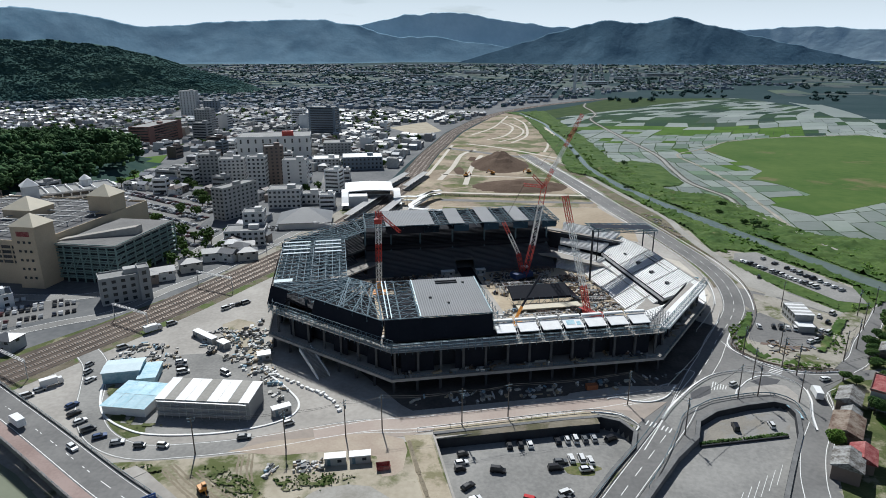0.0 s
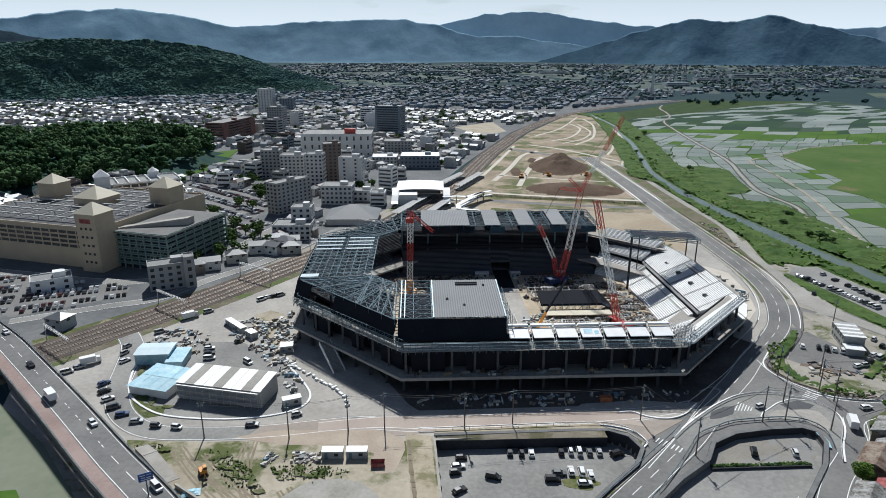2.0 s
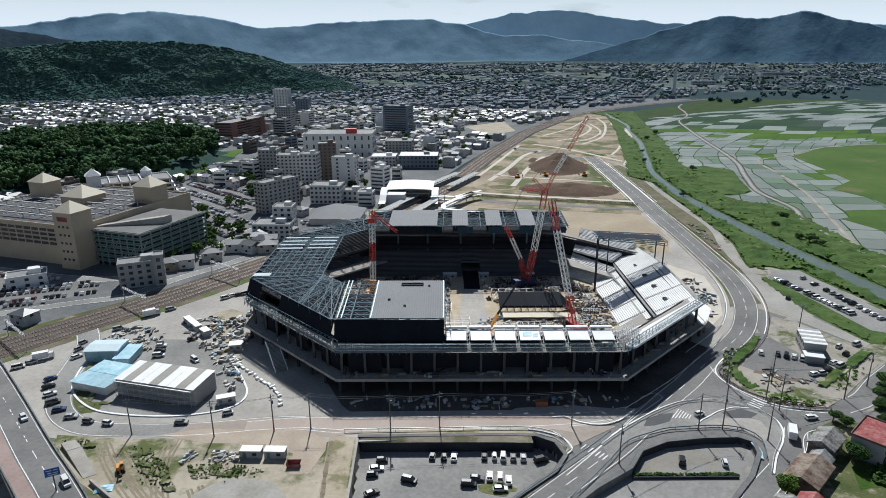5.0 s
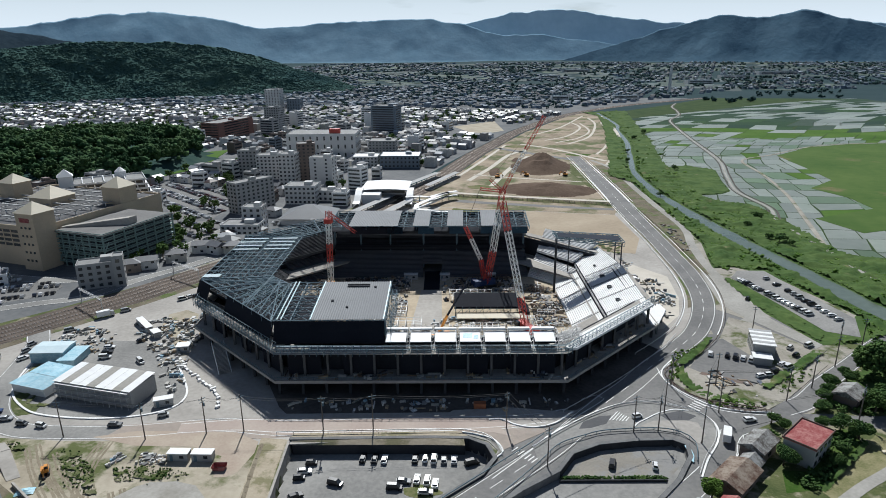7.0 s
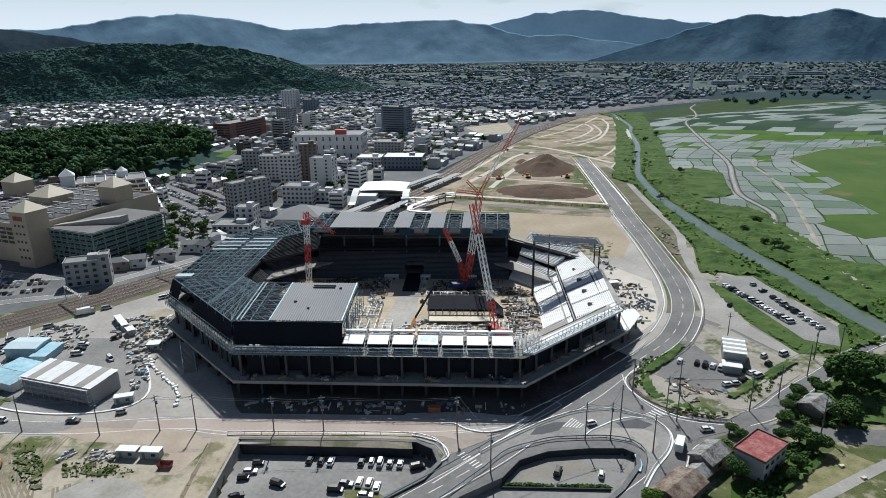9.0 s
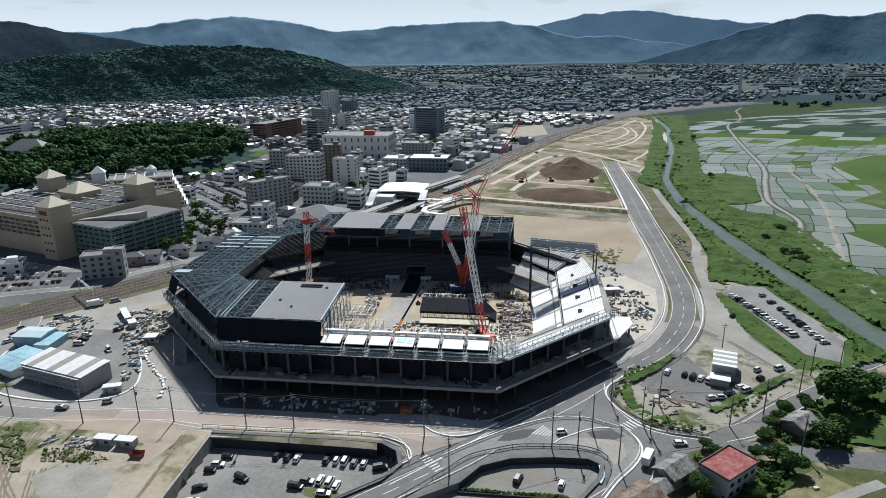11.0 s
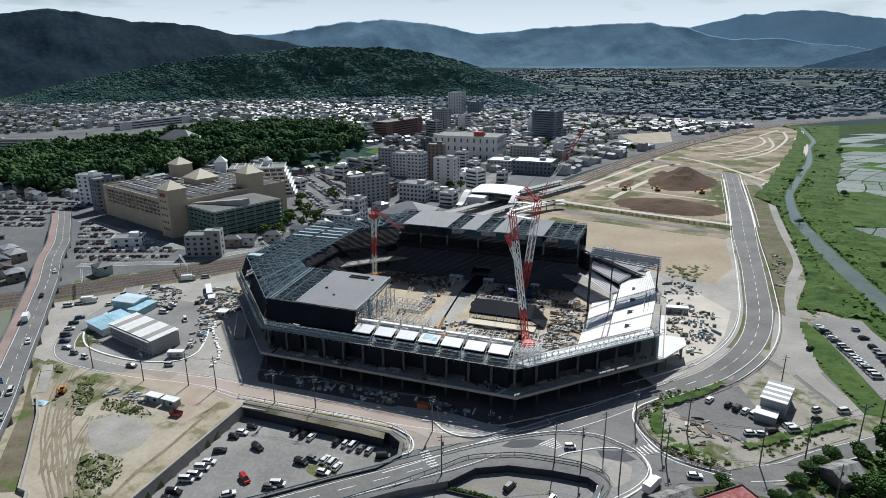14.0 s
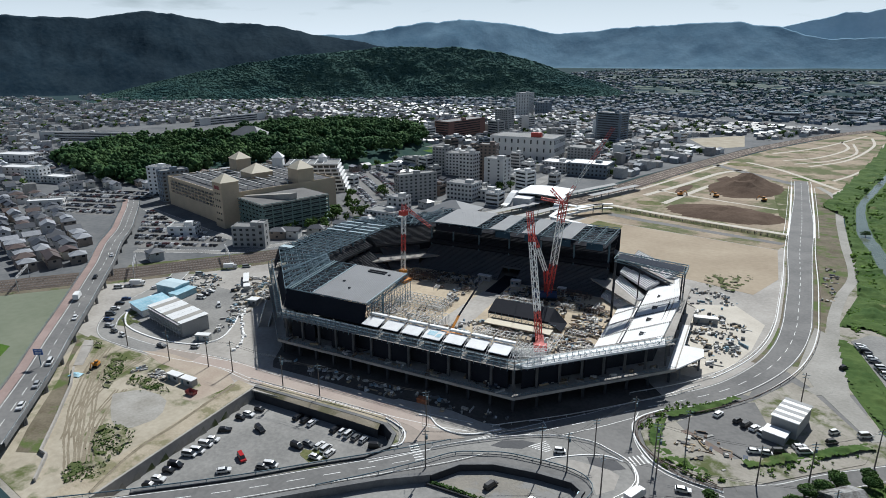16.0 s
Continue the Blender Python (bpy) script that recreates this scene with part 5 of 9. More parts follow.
# added dark sheets that imitate the shade under the near and west roof steel
part("roof_lining", Build().prism([(-1, 11), (12, 11), (12, 38.5), (-1, 38.5)], 22.2, 22.35), M_DARK, stadium, "added dark sheet standing in for shade under the roof steel")
part("roof_lining", Build().prism([(-38, 50), (-3, 13), (-3, 37), (-14, 48.5)], 21.6, 21.75), M_INNER, stadium, "added dark sheet standing in for shade under the roof steel")
# scaffold at the near corner, vomitory boxes and aisles on the white stand
sc2 = Build()
for i in range(6):
    for j in range(4):
        x, y = 97.5 + 1.5 * i, 4.5 + 1.9 * j + 0.8 * i
        sc2.beam((x, y, 15.9), (x, y, 20.6 - 0.3 * j), 0.13)
        for z in (17.2, 18.6, 19.9):
            sc2.beam((x, y, z), (x + 1.5, y + 0.8, z), 0.1).beam((x, y, z), (x, y + 1.9, z), 0.1)
        sc2.beam((x, y, 16.2), (x + 1.5, y + 0.8, 18.6), 0.09)
part("corner_scaffold", sc2, M_STEEL_W, stadium, "pale scaffold lattice at the corner")
# Solid dark boxes stand in for the shaded stair openings.
for v in (55, 70, 84, 98):
    part("vomitory", Build().box(131, v, 12.2, 2.0, 1.5, 1.1), M_INNER, stadium, "dark stair opening with side walls")
    part("vomitory_wall", Build().box(131, v - 0.9, 12.0, 2.3, 0.2, 1.5).box(131, v + 0.9, 12.0, 2.3, 0.2, 1.5), M_CONC_D, stadium)
ab = Build()
for v in (48, 62, 77, 91, 105):
    for k in range(22):
        ab.box(124 + 0.74 * k, v, 9.9 + 0.328 * k, 0.5, 0.9, 0.22)
for v in (56, 70, 84, 98):
    for k in range(15):
        ab.box(112.4 + 0.8 * k, v, 1.25 + 0.427 * k, 0.5, 0.9, 0.24)
part("aisle_steps", ab, M_CONC_D, stadium, "small grey concrete aisle steps", kind="stuff")
part("site_track", Build().prism([(42, 42), (57, 42), (56, 100), (46, 100)], 0.2, 0.3), M_CONC, stadium, "pale concrete haul track across the pitch")
for k in range(14):
    part("rail", Build().beam((125 + 0.9 * k, 112.5 + 0.2 * k, 11.3 + .45 * k), (123.8 + 0.9 * k, 45 - .25 * k, 11.0 + .4 * k), 0.07), M_STEEL_W, stadium) if k in (0, 13) else None

# open steel frames standing about the pitch
rsf = random.Random(17)
for mt, lab, n in ((M_STEEL_W, "pale steel frames and trestles on the pitch", 34), (M_COL, "dark steel frames and trusses on the pitch", 20), (M_RUST, "brown shuttering frames on the pitch", 18)):
    b = Build()
    for _ in range(n):
        u, v = rsf.choice(((rsf.uniform(-9, 40), rsf.uniform(42, 76)), (rsf.uniform(58, 108), rsf.uniform(42, 60)), (rsf.uniform(58, 100), rsf.uniform(84, 114)), (rsf.uniform(-9, 40), rsf.uniform(90, 114)), (rsf.uniform(100, 110), rsf.uniform(50, 104))))
        L, W, H, a = rsf.uniform(3, 9), rsf.uniform(1.2, 3), rsf.uniform(0.8, 2.6), rsf.choice((0, 0, 1.57)) + rsf.uniform(-.2, .2)
        c, s = math.cos(a), math.sin(a)
        P = lambda x, y, z: (u + c * x - s * y, v + s * x + c * y, 0.25 + z)
        m = max(2, round(L / 1.6))
        for y in (-W / 2, W / 2):
            b.beam(P(-L / 2, y, H), P(L / 2, y, H), 0.16).beam(P(-L / 2, y, 0.3), P(L / 2, y, 0.3), 0.14)
            for k in range(m + 1):
                x = -L / 2 + L * k / m
                b.beam(P(x, y, 0), P(x, y, H), 0.12)
                if k < m:
                    b.beam(P(x, y, 0.3), P(x + L / m, y, H), 0.1)
        for k in range(m + 1):
            x = -L / 2 + L * k / m
            b.beam(P(x, -W / 2, H), P(x, W / 2, H), 0.12)
    part("steel_frames", b, mt, stadium, lab, kind="stuff")


# ---- vegetation ----
OCT = (((1, 0, 0), (-1, 0, 0), (0, 1, 0), (0, -1, 0), (0, 0, 1), (0, 0, -1)), ((0, 2, 4), (2, 1, 4), (1, 3, 4), (3, 0, 4), (2, 0, 5), (1, 2, 5), (3, 1, 5), (0, 3, 5)))


def clump(b, x, y, z, r, rg):
    q = Euler((rg.uniform(0, 3), rg.uniform(0, 3), rg.uniform(0, 3))).to_matrix()
    k = [rg.uniform(0.65, 1.25) * r for _ in range(6)]
    b.add([tuple(Vector((x, y, z)) + q @ (Vector(v) * s)) for v, s in zip(OCT[0], k)], OCT[1])


def crown(b, x, y, z, r, h, n, rg, leaf=0.28):
    """Uneven crown of many small clumps round a centre."""
    lobes = [(rg.uniform(-.5, .5) * r, rg.uniform(-.5, .5) * r, rg.uniform(-.3, .45) * h, rg.uniform(.5, .8)) for _ in range(5)]
    for i in range(n):
        lx, ly, lz, s = lobes[i % 5]
        v = Vector((rg.gauss(0, 1), rg.gauss(0, 1), rg.gauss(0, 1))).normalized() * (rg.random() ** 0.35)
        clump(b, x + lx + v.x * r * s, y + ly + v.y * r * s, z + lz + v.z * h * s * 0.8, r * leaf * rg.uniform(0.6, 1.2), rg)


def tree(x, y, h, r, label="leafy green tree with a dense crown", light=False, n=150, group="", dark=False):
    rg = random.Random(int(x * 7 + y * 13))
    t = thing("tree", x, y, 0, 0, label, "tree", group)
    tr = Build().tube((0, 0, -.2), (0.1, 0, h * 0.45), 0.05 * r + 0.12, 0.03 * r + 0.08, 7)
    for k in range(5):
        a = k * 1.3 + rg.random()
        tr.tube((0.05, 0, h * (0.28 + 0.04 * k)), (math.cos(a) * r * 0.6, math.sin(a) * r * 0.6, h * (0.55 + 0.06 * k)), 0.12, 0.04, 5)
    part("trunk", tr, M_BARK, t)
    c = Build()
    crown(c, 0, 0, h * 0.62, r, h * 0.42, n, rg, 0.22 if n < 100 else 0.15 if n < 800 else 0.10)
    rounded(part("crown", c, M_LEAF_L if light else M_LEAF_D if dark else M_LEAF, t))
    return t


rg = random.Random(11)
WOODS = [(-600, 345), (-500, 335), (-405, 330), (-395, 400), (-400, 440), (-350, 480), (-305, 515), (-313, 560), (-300, 640), (-335, 690), (-400, 760), (-470, 820), (-560, 800), (-620, 700), (-600, 600), (-640, 500), (-680, 440)]
wb = Build()
hillh = lambda x, y: 14 * math.exp(-((x + 470) ** 2 / 200 ** 2 + (y - 640) ** 2 / 190 ** 2))
count = 0
while count < 900:
    x, y = rg.uniform(-860, -300), rg.uniform(330, 1000)
    if inside(x, y, WOODS) and not (math.hypot(x + 520, y - 556) < 34 or -540 < x < -480 and 500 < y < 560):
        count += 1
        h = rg.uniform(9, 21)
        crown(wb, x, y, hillh(x, y) + h * 0.5, rg.choice((4.5, 6, 8, 11)) * rg.uniform(.85, 1.2), h * 0.5, 64, rg, 0.27)
tagged(rounded(part("woodland", wb, mat("wood_foliage", (0.028, 0.064, 0.027), (0.07, 0.118, 0.045), 0.03, 0.25, 0.9, island=0.2, lo=0.4, hi=0.62, spec=0.05))), "dense dark green wood on a low rise", "woodland", kind="stuff")
th = thing("temple_hall", -528, 562, 10, 20, "old hall with white gables and a broad grey hipped roof", "building")
part("wall", Build().box(0, 0, 0, 40, 24, 9), M_WHITE, th)
part("roof", Build().house(0, 0, 0, 42, 26, 9, 9, 0, True, 2.5, walls=False, rk=0), M_SHEET, th)
mb = Build()
N = 24
for j in range(N + 1):
    for i in range(N + 1):
        x, y = -880 + 590 * i / N, 310 + 720 * j / N
        mb.v.append((x, y, hillh(x, y) - 0.8 if inside(x, y, WOODS) else -3))
mb.f = [(j * (N + 1) + i, j * (N + 1) + i + 1, (j + 1) * (N + 1) + i + 1, (j + 1) * (N + 1) + i) for j in range(N) for i in range(N)]
mb.m = [0] * len(mb.f)
tagged(part("wood_floor", mb, M_FOREST), "dark leafy ground under the wood", "ground", kind="structure")
lawn("meadow", [(-318, 560), (-300, 540), (-285, 600), (-318, 720), (-336, 700)], 0.4, M_FIELD, "small bright green meadow beside the wood")

# bushes along the river and levee
BANK = lambda x, y: x > np.interp(y, [100, 260, 300, 345, 400, 440, 500, 580, 672, 960, 1180], [250, 190, 176, 165, 168, 165, 157, 149, 138, 164, 162]) and x < np.interp(y, [100, 340, 388, 489, 569, 677, 846, 1192], [330, 262, 238, 232, 222, 193, 196, 204])
sb, gb2 = Build(), Build()
for i in range(9000):
    p = river_line[rg.randrange(len(river_line))]
    x, y = p.x + rg.uniform(-48, 48), p.y + rg.uniform(-8, 8)
    wv = float(np.interp(y, [200, 350, 600, 900], [12, 10, 7, 5]))
    if not BANK(x, y) or abs(x - p.x) < wv or inside(x, y, LOT_P):
        continue
    v = noise.noise(Vector((x / 16, y / 16, 2))) + (0.25 if abs(x - p.x) < wv + 4 else 0)
    if v > 0.22 and rg.random() < 0.2:
        crown(sb, x, y, 0.5, rg.uniform(0.6, 2.6), rg.uniform(0.5, 1.6), 12, rg, 0.42)
    elif v > -0.3:
        a, s = rg.uniform(0, 3.1), rg.uniform(0.4, 1.1)
        dx, dy = math.cos(a) * s, math.sin(a) * s
        gb2.add([(x - dx, y - dy, 0), (x + dx, y + dy, 0), (x + dx * .6 + dy * .3, y + dy * .6, s * rg.uniform(.15, .4)), (x - dx * .6, y - dy * .6 + dx * .3, s * rg.uniform(.15, .4))], ((0, 1, 2, 3),))
for i in range(900):
    p = river_line[rg.randrange(len(river_line))]
    x, y = p.x + rg.choice((-1, 1)) * rg.uniform(6, 15), p.y + rg.uniform(-9, 9)
    if 265 < y < 720 and inside(x, y, LEVEE) and off_river(x, y) and noise.noise(Vector((x / 13, y / 22, 6))) > 0.08:
        crown(sb, x, y, 0.7, rg.uniform(0.9, 2.2), rg.uniform(0.9, 1.9), 16, rg, 0.4)
plants = Build()
for i in range(60000):
    x, y = rg.uniform(120, 262), rg.uniform(255, 680)
    if len(plants.f) > 190000:
        break
    if inside(x, y, LEVEE) and off_river(x, y) and noise.noise(Vector((x / 6, y / 9, 12))) + 0.7 * noise.noise(Vector((x / 21, y / 30, 4))) > -0.1:
        clump(plants, x, y, 0.2 + 0.8 * max(0, noise.noise(Vector((x / 11, y / 11, 1))) + 0.15), rg.uniform(0.2, 0.6), rg)
tagged(rounded(part("bank_plants", plants, M_PLANTS)), "leafy weeds crowding the river banks", "weeds", kind="stuff")
tagged(rounded(part("river_bushes", sb, M_PLANTS)), "scattered green bushes and reeds on the banks", "bushes", kind="stuff")
tagged(part("tall_grass", gb2, M_LEAF_L), "tall uneven grass tufts on the levee", "grass", kind="stuff")
for x, y, h, r in ((211, 409, 5, 4.5), (215, 469, 4.5, 3.5), (202, 442, 4, 3), (190, 652, 5, 3.5), (159, 529, 4, 3), (196, 931, 7, 5), (177, 875, 5, 4), (149, 692, 5, 3), (216, 402, 4, 3), (207, 414, 4, 3), (156, 760, 4, 3)):
    tree(x, y, h, r, "round dark green bush-like tree on the bank", n=160, group="trees by the river", dark=True)

# ---- town ----
MALLZONE = [(-345, 300), (-215, 285), (-140, 255), (-130, 330), (-140, 420), (-175, 500), (-290, 500), (-330, 420)]
CARLOT = [(-288, 500), (-269, 528), (-206, 498), (-172, 466), (-166, 412), (-196, 404), (-215, 432), (-245, 470)]
CLEAR = [[(-425, 300), (-345, 350), (-300, 300), (-200, 282), (-165, 274), (-165, 260), (-205, 228), (-262, 262), (-330, 246), (-425, 258)], CARLOT, MALLZONE, WOODS, [(-170, 420), (-130, 400), (-130, 470), (-170, 470)], [(-125, 385), (-70, 390), (-30, 480), (-10, 620), (-130, 620), (-125, 520)],
         [(-235, 660), (-140, 660), (-140, 720), (-235, 720)], [(-410, 770), (-345, 770), (-345, 890), (-410, 890)], [(-530, 1140), (-430, 1140), (-430, 1280), (-530, 1280)], [(-200, 890), (-140, 890), (-140, 930), (-200, 930)],
         [(-240, 540), (-100, 510), (-100, 570), (-240, 580)], [(-960, 440), (-780, 440), (-600, 440), (-600, 560), (-760, 820), (-860, 820)], [(-90, 900), (0, 880), (10, 1000), (-20, 1090), (-95, 1000)], [(-320, 540), (-280, 530), (-280, 720), (-340, 730)],
         [(-345, 300), (-330, 255), (-240, 225), (-150, 240), (-200, 300)], [(-520, 276), (-455, 280), (-450, 318), (-512, 316)], [(-684, 312), (-624, 322), (-628, 358), (-688, 348)], [(-582, 284), (-540, 288), (-542, 318), (-584, 312)], [(-402, 234), (-372, 228), (-356, 262), (-378, 272)]]
rail_x = lambda y: float(np.interp(y, [p[1] for p in RAIL], [p[0] for p in RAIL]))


def in_town(x, y):
    if x > rail_x(y) - 30 and y < 1300:
        return False
    if y > 1250 and x > 0.75 * (y - 1250) + 40 and y < 1950:
        return False
    if math.hypot(x - 80, y - 20) > 3850 or math.hypot(x - 171, y - 47) > (1860 if math.degrees(math.atan2(x - 171, y - 47)) > -52 else 2180) and math.degrees(math.atan2(x - 171, y - 47)) < -28:
        return False
    d = (y - 243) - (x + 240) * -0.62
    if y < 330 and abs(d) < 22:
        return False
    return not any(inside(x, y, c) for c in CLEAR)


rt = random.Random(21)
spots = []
for zone in ((-1100, 120, 0, 820, 12.6, 12.0), (-1950, 250, -1100, 820, 13.6, 13.2), (-1900, 820, 200, 1320, 13.6, 13.2), (-1500, 1320, 900, 2100, 15.5, 15.5), (-1300, 2100, 2100, 3900, 23, 24)):
    x0, y0, x1, y1, sx, sy = zone
    for i in range(int((x1 - x0) * 1.5 / sx)):
        for j in range(int((y1 - y0) * 1.5 / sy)):
            if i % 7 == 0 or j % 5 == 0 or rt.random() < 0.05:
                continue
            cx, cy, a = (x0 + x1) / 2, (y0 + y1) / 2, radians(-13)
            u, v = (i + rt.uniform(-.13, .13)) * sx - (x1 - x0) * .75, (j + rt.uniform(-.13, .13)) * sy - (y1 - y0) * .75
            x, y = cx + math.cos(a) * u - math.sin(a) * v, cy + math.sin(a) * u + math.cos(a) * v
            if x0 < x < x1 and y0 < y < y1 and in_town(x, y) and (y > 1300 or abs(math.degrees(math.atan2(x - 60, y))) < 75):
                if y > 2000 and noise.noise(Vector((x / 300, y / 300, 1))) < -0.12:
                    continue
                spots.append((math.hypot(x + 90, y - 280), x, y, sx))
spots.sort()
farb, treeb, hazeb, treef = Build(), Build(), Build(), Build()
win_m = Build().box(0, 0, 0, 1.6, 0.12, 1.2).mesh("window", M_GLASS)
M_ONE_W = [mat("house_wall_%s" % c, k, None, 0.3, 2, 0.85) for c, k in (("white", (0.78, 0.77, 0.74)), ("cream", (0.62, 0.59, 0.52)), ("grey", (0.46, 0.47, 0.48)), ("brown", (0.27, 0.23, 0.2)))]
M_ONE_R = [mat("house_roof_%s" % c, k, None, 0.5, 3, 0.46) for c, k in (("slate", (0.06, 0.064, 0.075)), ("grey", (0.115, 0.12, 0.13)), ("brown", (0.10, 0.07, 0.06)), ("pale", (0.33, 0.34, 0.36)))]
WN, RN = ("white", "cream", "grey", "brown"), ("dark slate", "grey tiled", "brown tiled", "pale metal")


def dwelling(x, y, sx, sy, h, rise, rz, hip, wi, ri):
    t = thing("house", x, y, 0, rz, "two-storey %s house with a %s roof" % (WN[wi], RN[ri]), "house", "houses of the town")
    r = Build()
    part("wall", Build().box(0, 0, 0, sx, sy, h), M_ONE_W[wi], t)
    r.house(0, 0, 0, sx, sy, h, rise, 0, hip, walls=False, rk=0)
    if not hip:
        for s in (-1, 1):
            r.add([(s * sx / 2, -sy / 2, h), (s * sx / 2, sy / 2, h), (s * sx / 2, 0, h + rise * .93)], ((0, 1, 2),))
    part("roof", r, M_ONE_R[ri], t)
    for k in range(3):
        ob = part("window", win_m, None, t)
        ob.location = ((k - 1) * sx * 0.3, -sy / 2, 3.6 if k != 1 else 1.0)
    ob = part("window", win_m, None, t)
    ob.location, ob.rotation_euler = (sx / 2, 0, 3.6), (0, 0, radians(90))


for n, (d, x, y, sp) in enumerate(spots):
    big = rt.random() < (0.16 if y < 900 else 0.1)
    rz = -13 + rt.choice((0, 0, 90)) + rt.uniform(-5, 5)
    k = min(1.2, sp / 14.5)
    if n < 212:
        dwelling(x, y, rt.uniform(8, 11), rt.uniform(6.5, 8.5), rt.uniform(5.2, 6.2), rt.uniform(1.3, 2.2), rz, rt.random() < 0.4, rt.randrange(4), rt.randrange(4))
    elif rt.random() < (0.2 if y < 1000 else 0.26 if y < 1500 else 0.42):
        crown(treeb if y < 1300 else treef, x, y, 4 + gz(x, y), rt.uniform(3, 5.5) * k, 3.5 * k, 14 if y < 1300 else 9, rt, 0.42)
    elif big:
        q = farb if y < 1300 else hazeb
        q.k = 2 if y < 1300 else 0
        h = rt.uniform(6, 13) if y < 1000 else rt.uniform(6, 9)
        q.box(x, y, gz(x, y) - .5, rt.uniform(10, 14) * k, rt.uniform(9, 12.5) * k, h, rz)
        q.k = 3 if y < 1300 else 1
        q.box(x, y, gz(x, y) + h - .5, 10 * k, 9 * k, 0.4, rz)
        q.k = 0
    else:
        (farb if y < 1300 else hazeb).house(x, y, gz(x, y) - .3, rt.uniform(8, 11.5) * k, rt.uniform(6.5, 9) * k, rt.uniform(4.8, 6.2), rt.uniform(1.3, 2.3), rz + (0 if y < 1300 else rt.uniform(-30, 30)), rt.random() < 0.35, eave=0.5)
tagged(part("hazy_houses", hazeb, [M_FAR_W, M_FAR_R]), "far roofs of the outer town, tinted blue for haze", "houses", kind="stuff")
# hedgerows and copses across the far plain
for _ in range(5200):
    x, y = rt.uniform(-1300, 2700), rt.uniform(1500, 3700)
    if x < 0.9 * (y - 1250) + 90 and y < 1950:
        continue
    if y < 1950 and 560 < x < 1100 and abs(x - float(np.interp(y, [1150, 1298, 1451, 1644, 1902, 2060], [740, 789, 831, 884, 1009, 1062]))) < 34:
        continue
    v = noise.noise(Vector((x / 260, y / 90, 3)))
    if v > 0.12:
        crown(treef, x, y, 4 + gz(x, y), rt.uniform(5, 10), 6, 8, rt, 0.5)
tagged(rounded(part("far_trees", treef, M_LEAF_F)), "hedgerows and copses on the plain, tinted for haze", "trees", kind="stuff")
tagged(part("distant_houses", farb, [M_HOUSE_W, M_HOUSE_R, M_BLOCK_W, M_ROOFTOP]), "crowded roofs of the low-rise town", "houses", kind="stuff")
tagged(rounded(part("town_trees", treeb, M_LEAF)), "scattered garden trees among the houses", "trees", kind="stuff")
lawn("town_ground", [(-1100, 120), (-300, 130), (-200, 150), (-150, 245), (-128, 290), (-106, 350), (-88, 420), (-70, 480), (-50, 560), (-38, 660), (-12, 830), (4, 935), (50, 1110), (110, 1260), (420, 1680), (-300, 1700), (-1400, 1500), (-2000, 900), (-2000, 200)], 0.015, mat("town_streets", (0.10, 0.105, 0.11), (0.17, 0.172, 0.172), 0.03, 0.3, 0.9, spec=0.15), "grey streets and yards of the town")


def block(x, y, sx, sy, h, rz, wall, label, floors=None, bays=None, roof=M_ROOFTOP, name="apartment_building", glassw=1.8, plant=True, z=0.0, strips=False):
    """A flat-roofed block with a parapet, rows of windows on the sides seen, and a plant room."""
    t = thing(name, x, y, z, rz, label, "building")
    part("wall", Build().box(0, 0, 0, sx, sy, h), wall, t)
    r = Build().box(0, 0, h, sx - .8, sy - .8, 0.15)
    part("roof", r, roof, t)
    p = Build()
    for a, b2, c, d in ((0, sy / 2 - .15, sx, .3), (0, -sy / 2 + .15, sx, .3), (sx / 2 - .15, 0, .3, sy - .6), (-sx / 2 + .15, 0, .3, sy - .6)):
        p.box(a, b2, h, c, d, 0.8)
    part("parapet", p, wall, t)
    if plant:
        part("plant_room", Build().box(sx * 0.2, 0, h + .15, min(6, sx * .3), min(5, sy * .5), 2.6), wall, t)
    floors = floors or max(1, int(h / 3.1))
    fh = h / floors
    me = Build().box(0, 0, 0, glassw, 0.16, fh * 0.48).mesh("window", M_GLASS)
    if strips:
        for f in range(floors):
            part("window", Build().box(0, -sy / 2 - .03, f * fh + fh * .3, sx * .86, 0.16, fh * .45), M_GLASS, t)
            part("window", Build().box(sx / 2 + .03, 0, f * fh + fh * .3, 0.16, sy * .7, fh * .45), M_GLASS, t)
        return t
    for side, (L, D) in enumerate(((sx, sy), (sy, sx))):
        n = min(bays or 10, max(1, int(L / 3.4)))
        for f in range(floors):
            for k in range(n):
                for s in ((-1,) if side == 0 else (1,)):
                    u = (k + 0.5) / n * L - L / 2
                    ob = part("window", me, None, t)
                    if side == 0:
                        ob.location = (u, s * (D / 2 + 0.02), f * fh + fh * 0.3)
                    else:
                        ob.location, ob.rotation_euler = (s * (D / 2 + 0.02), u, f * fh + fh * 0.3), (0, 0, radians(90))
    return t


M_BRICK = mat("red_brown_tile", (0.22, 0.11, 0.09), (0.18, 0.095, 0.08), 0.2, 1.5, 0.8)
M_BROWN = mat("brown_tile", (0.17, 0.13, 0.11), (0.14, 0.11, 0.095), 0.2, 1.5, 0.8)
M_OFF = mat("off_white_render", (0.62, 0.61, 0.59), (0.54, 0.535, 0.52), 0.12, 1.2, 0.85)
M_BLUEG = mat("blue_grey_panel", (0.16, 0.2, 0.24), (0.13, 0.165, 0.2), 0.2, 1.5, 0.6)
block(-150, 441, 11, 34, 22.5, -26, M_GREYWALL, "grey slab of flats with rows of windows", 8, 8)
block(-153, 279, 20, 11, 12.5, 33, M_GREYWALL, "grey four-storey office beside the railway", 4)
block(-143.5, 281, 5, 8, 15.6, 33, M_GREYWALL, "grey stair tower of the railway office", 4, 1, plant=False)
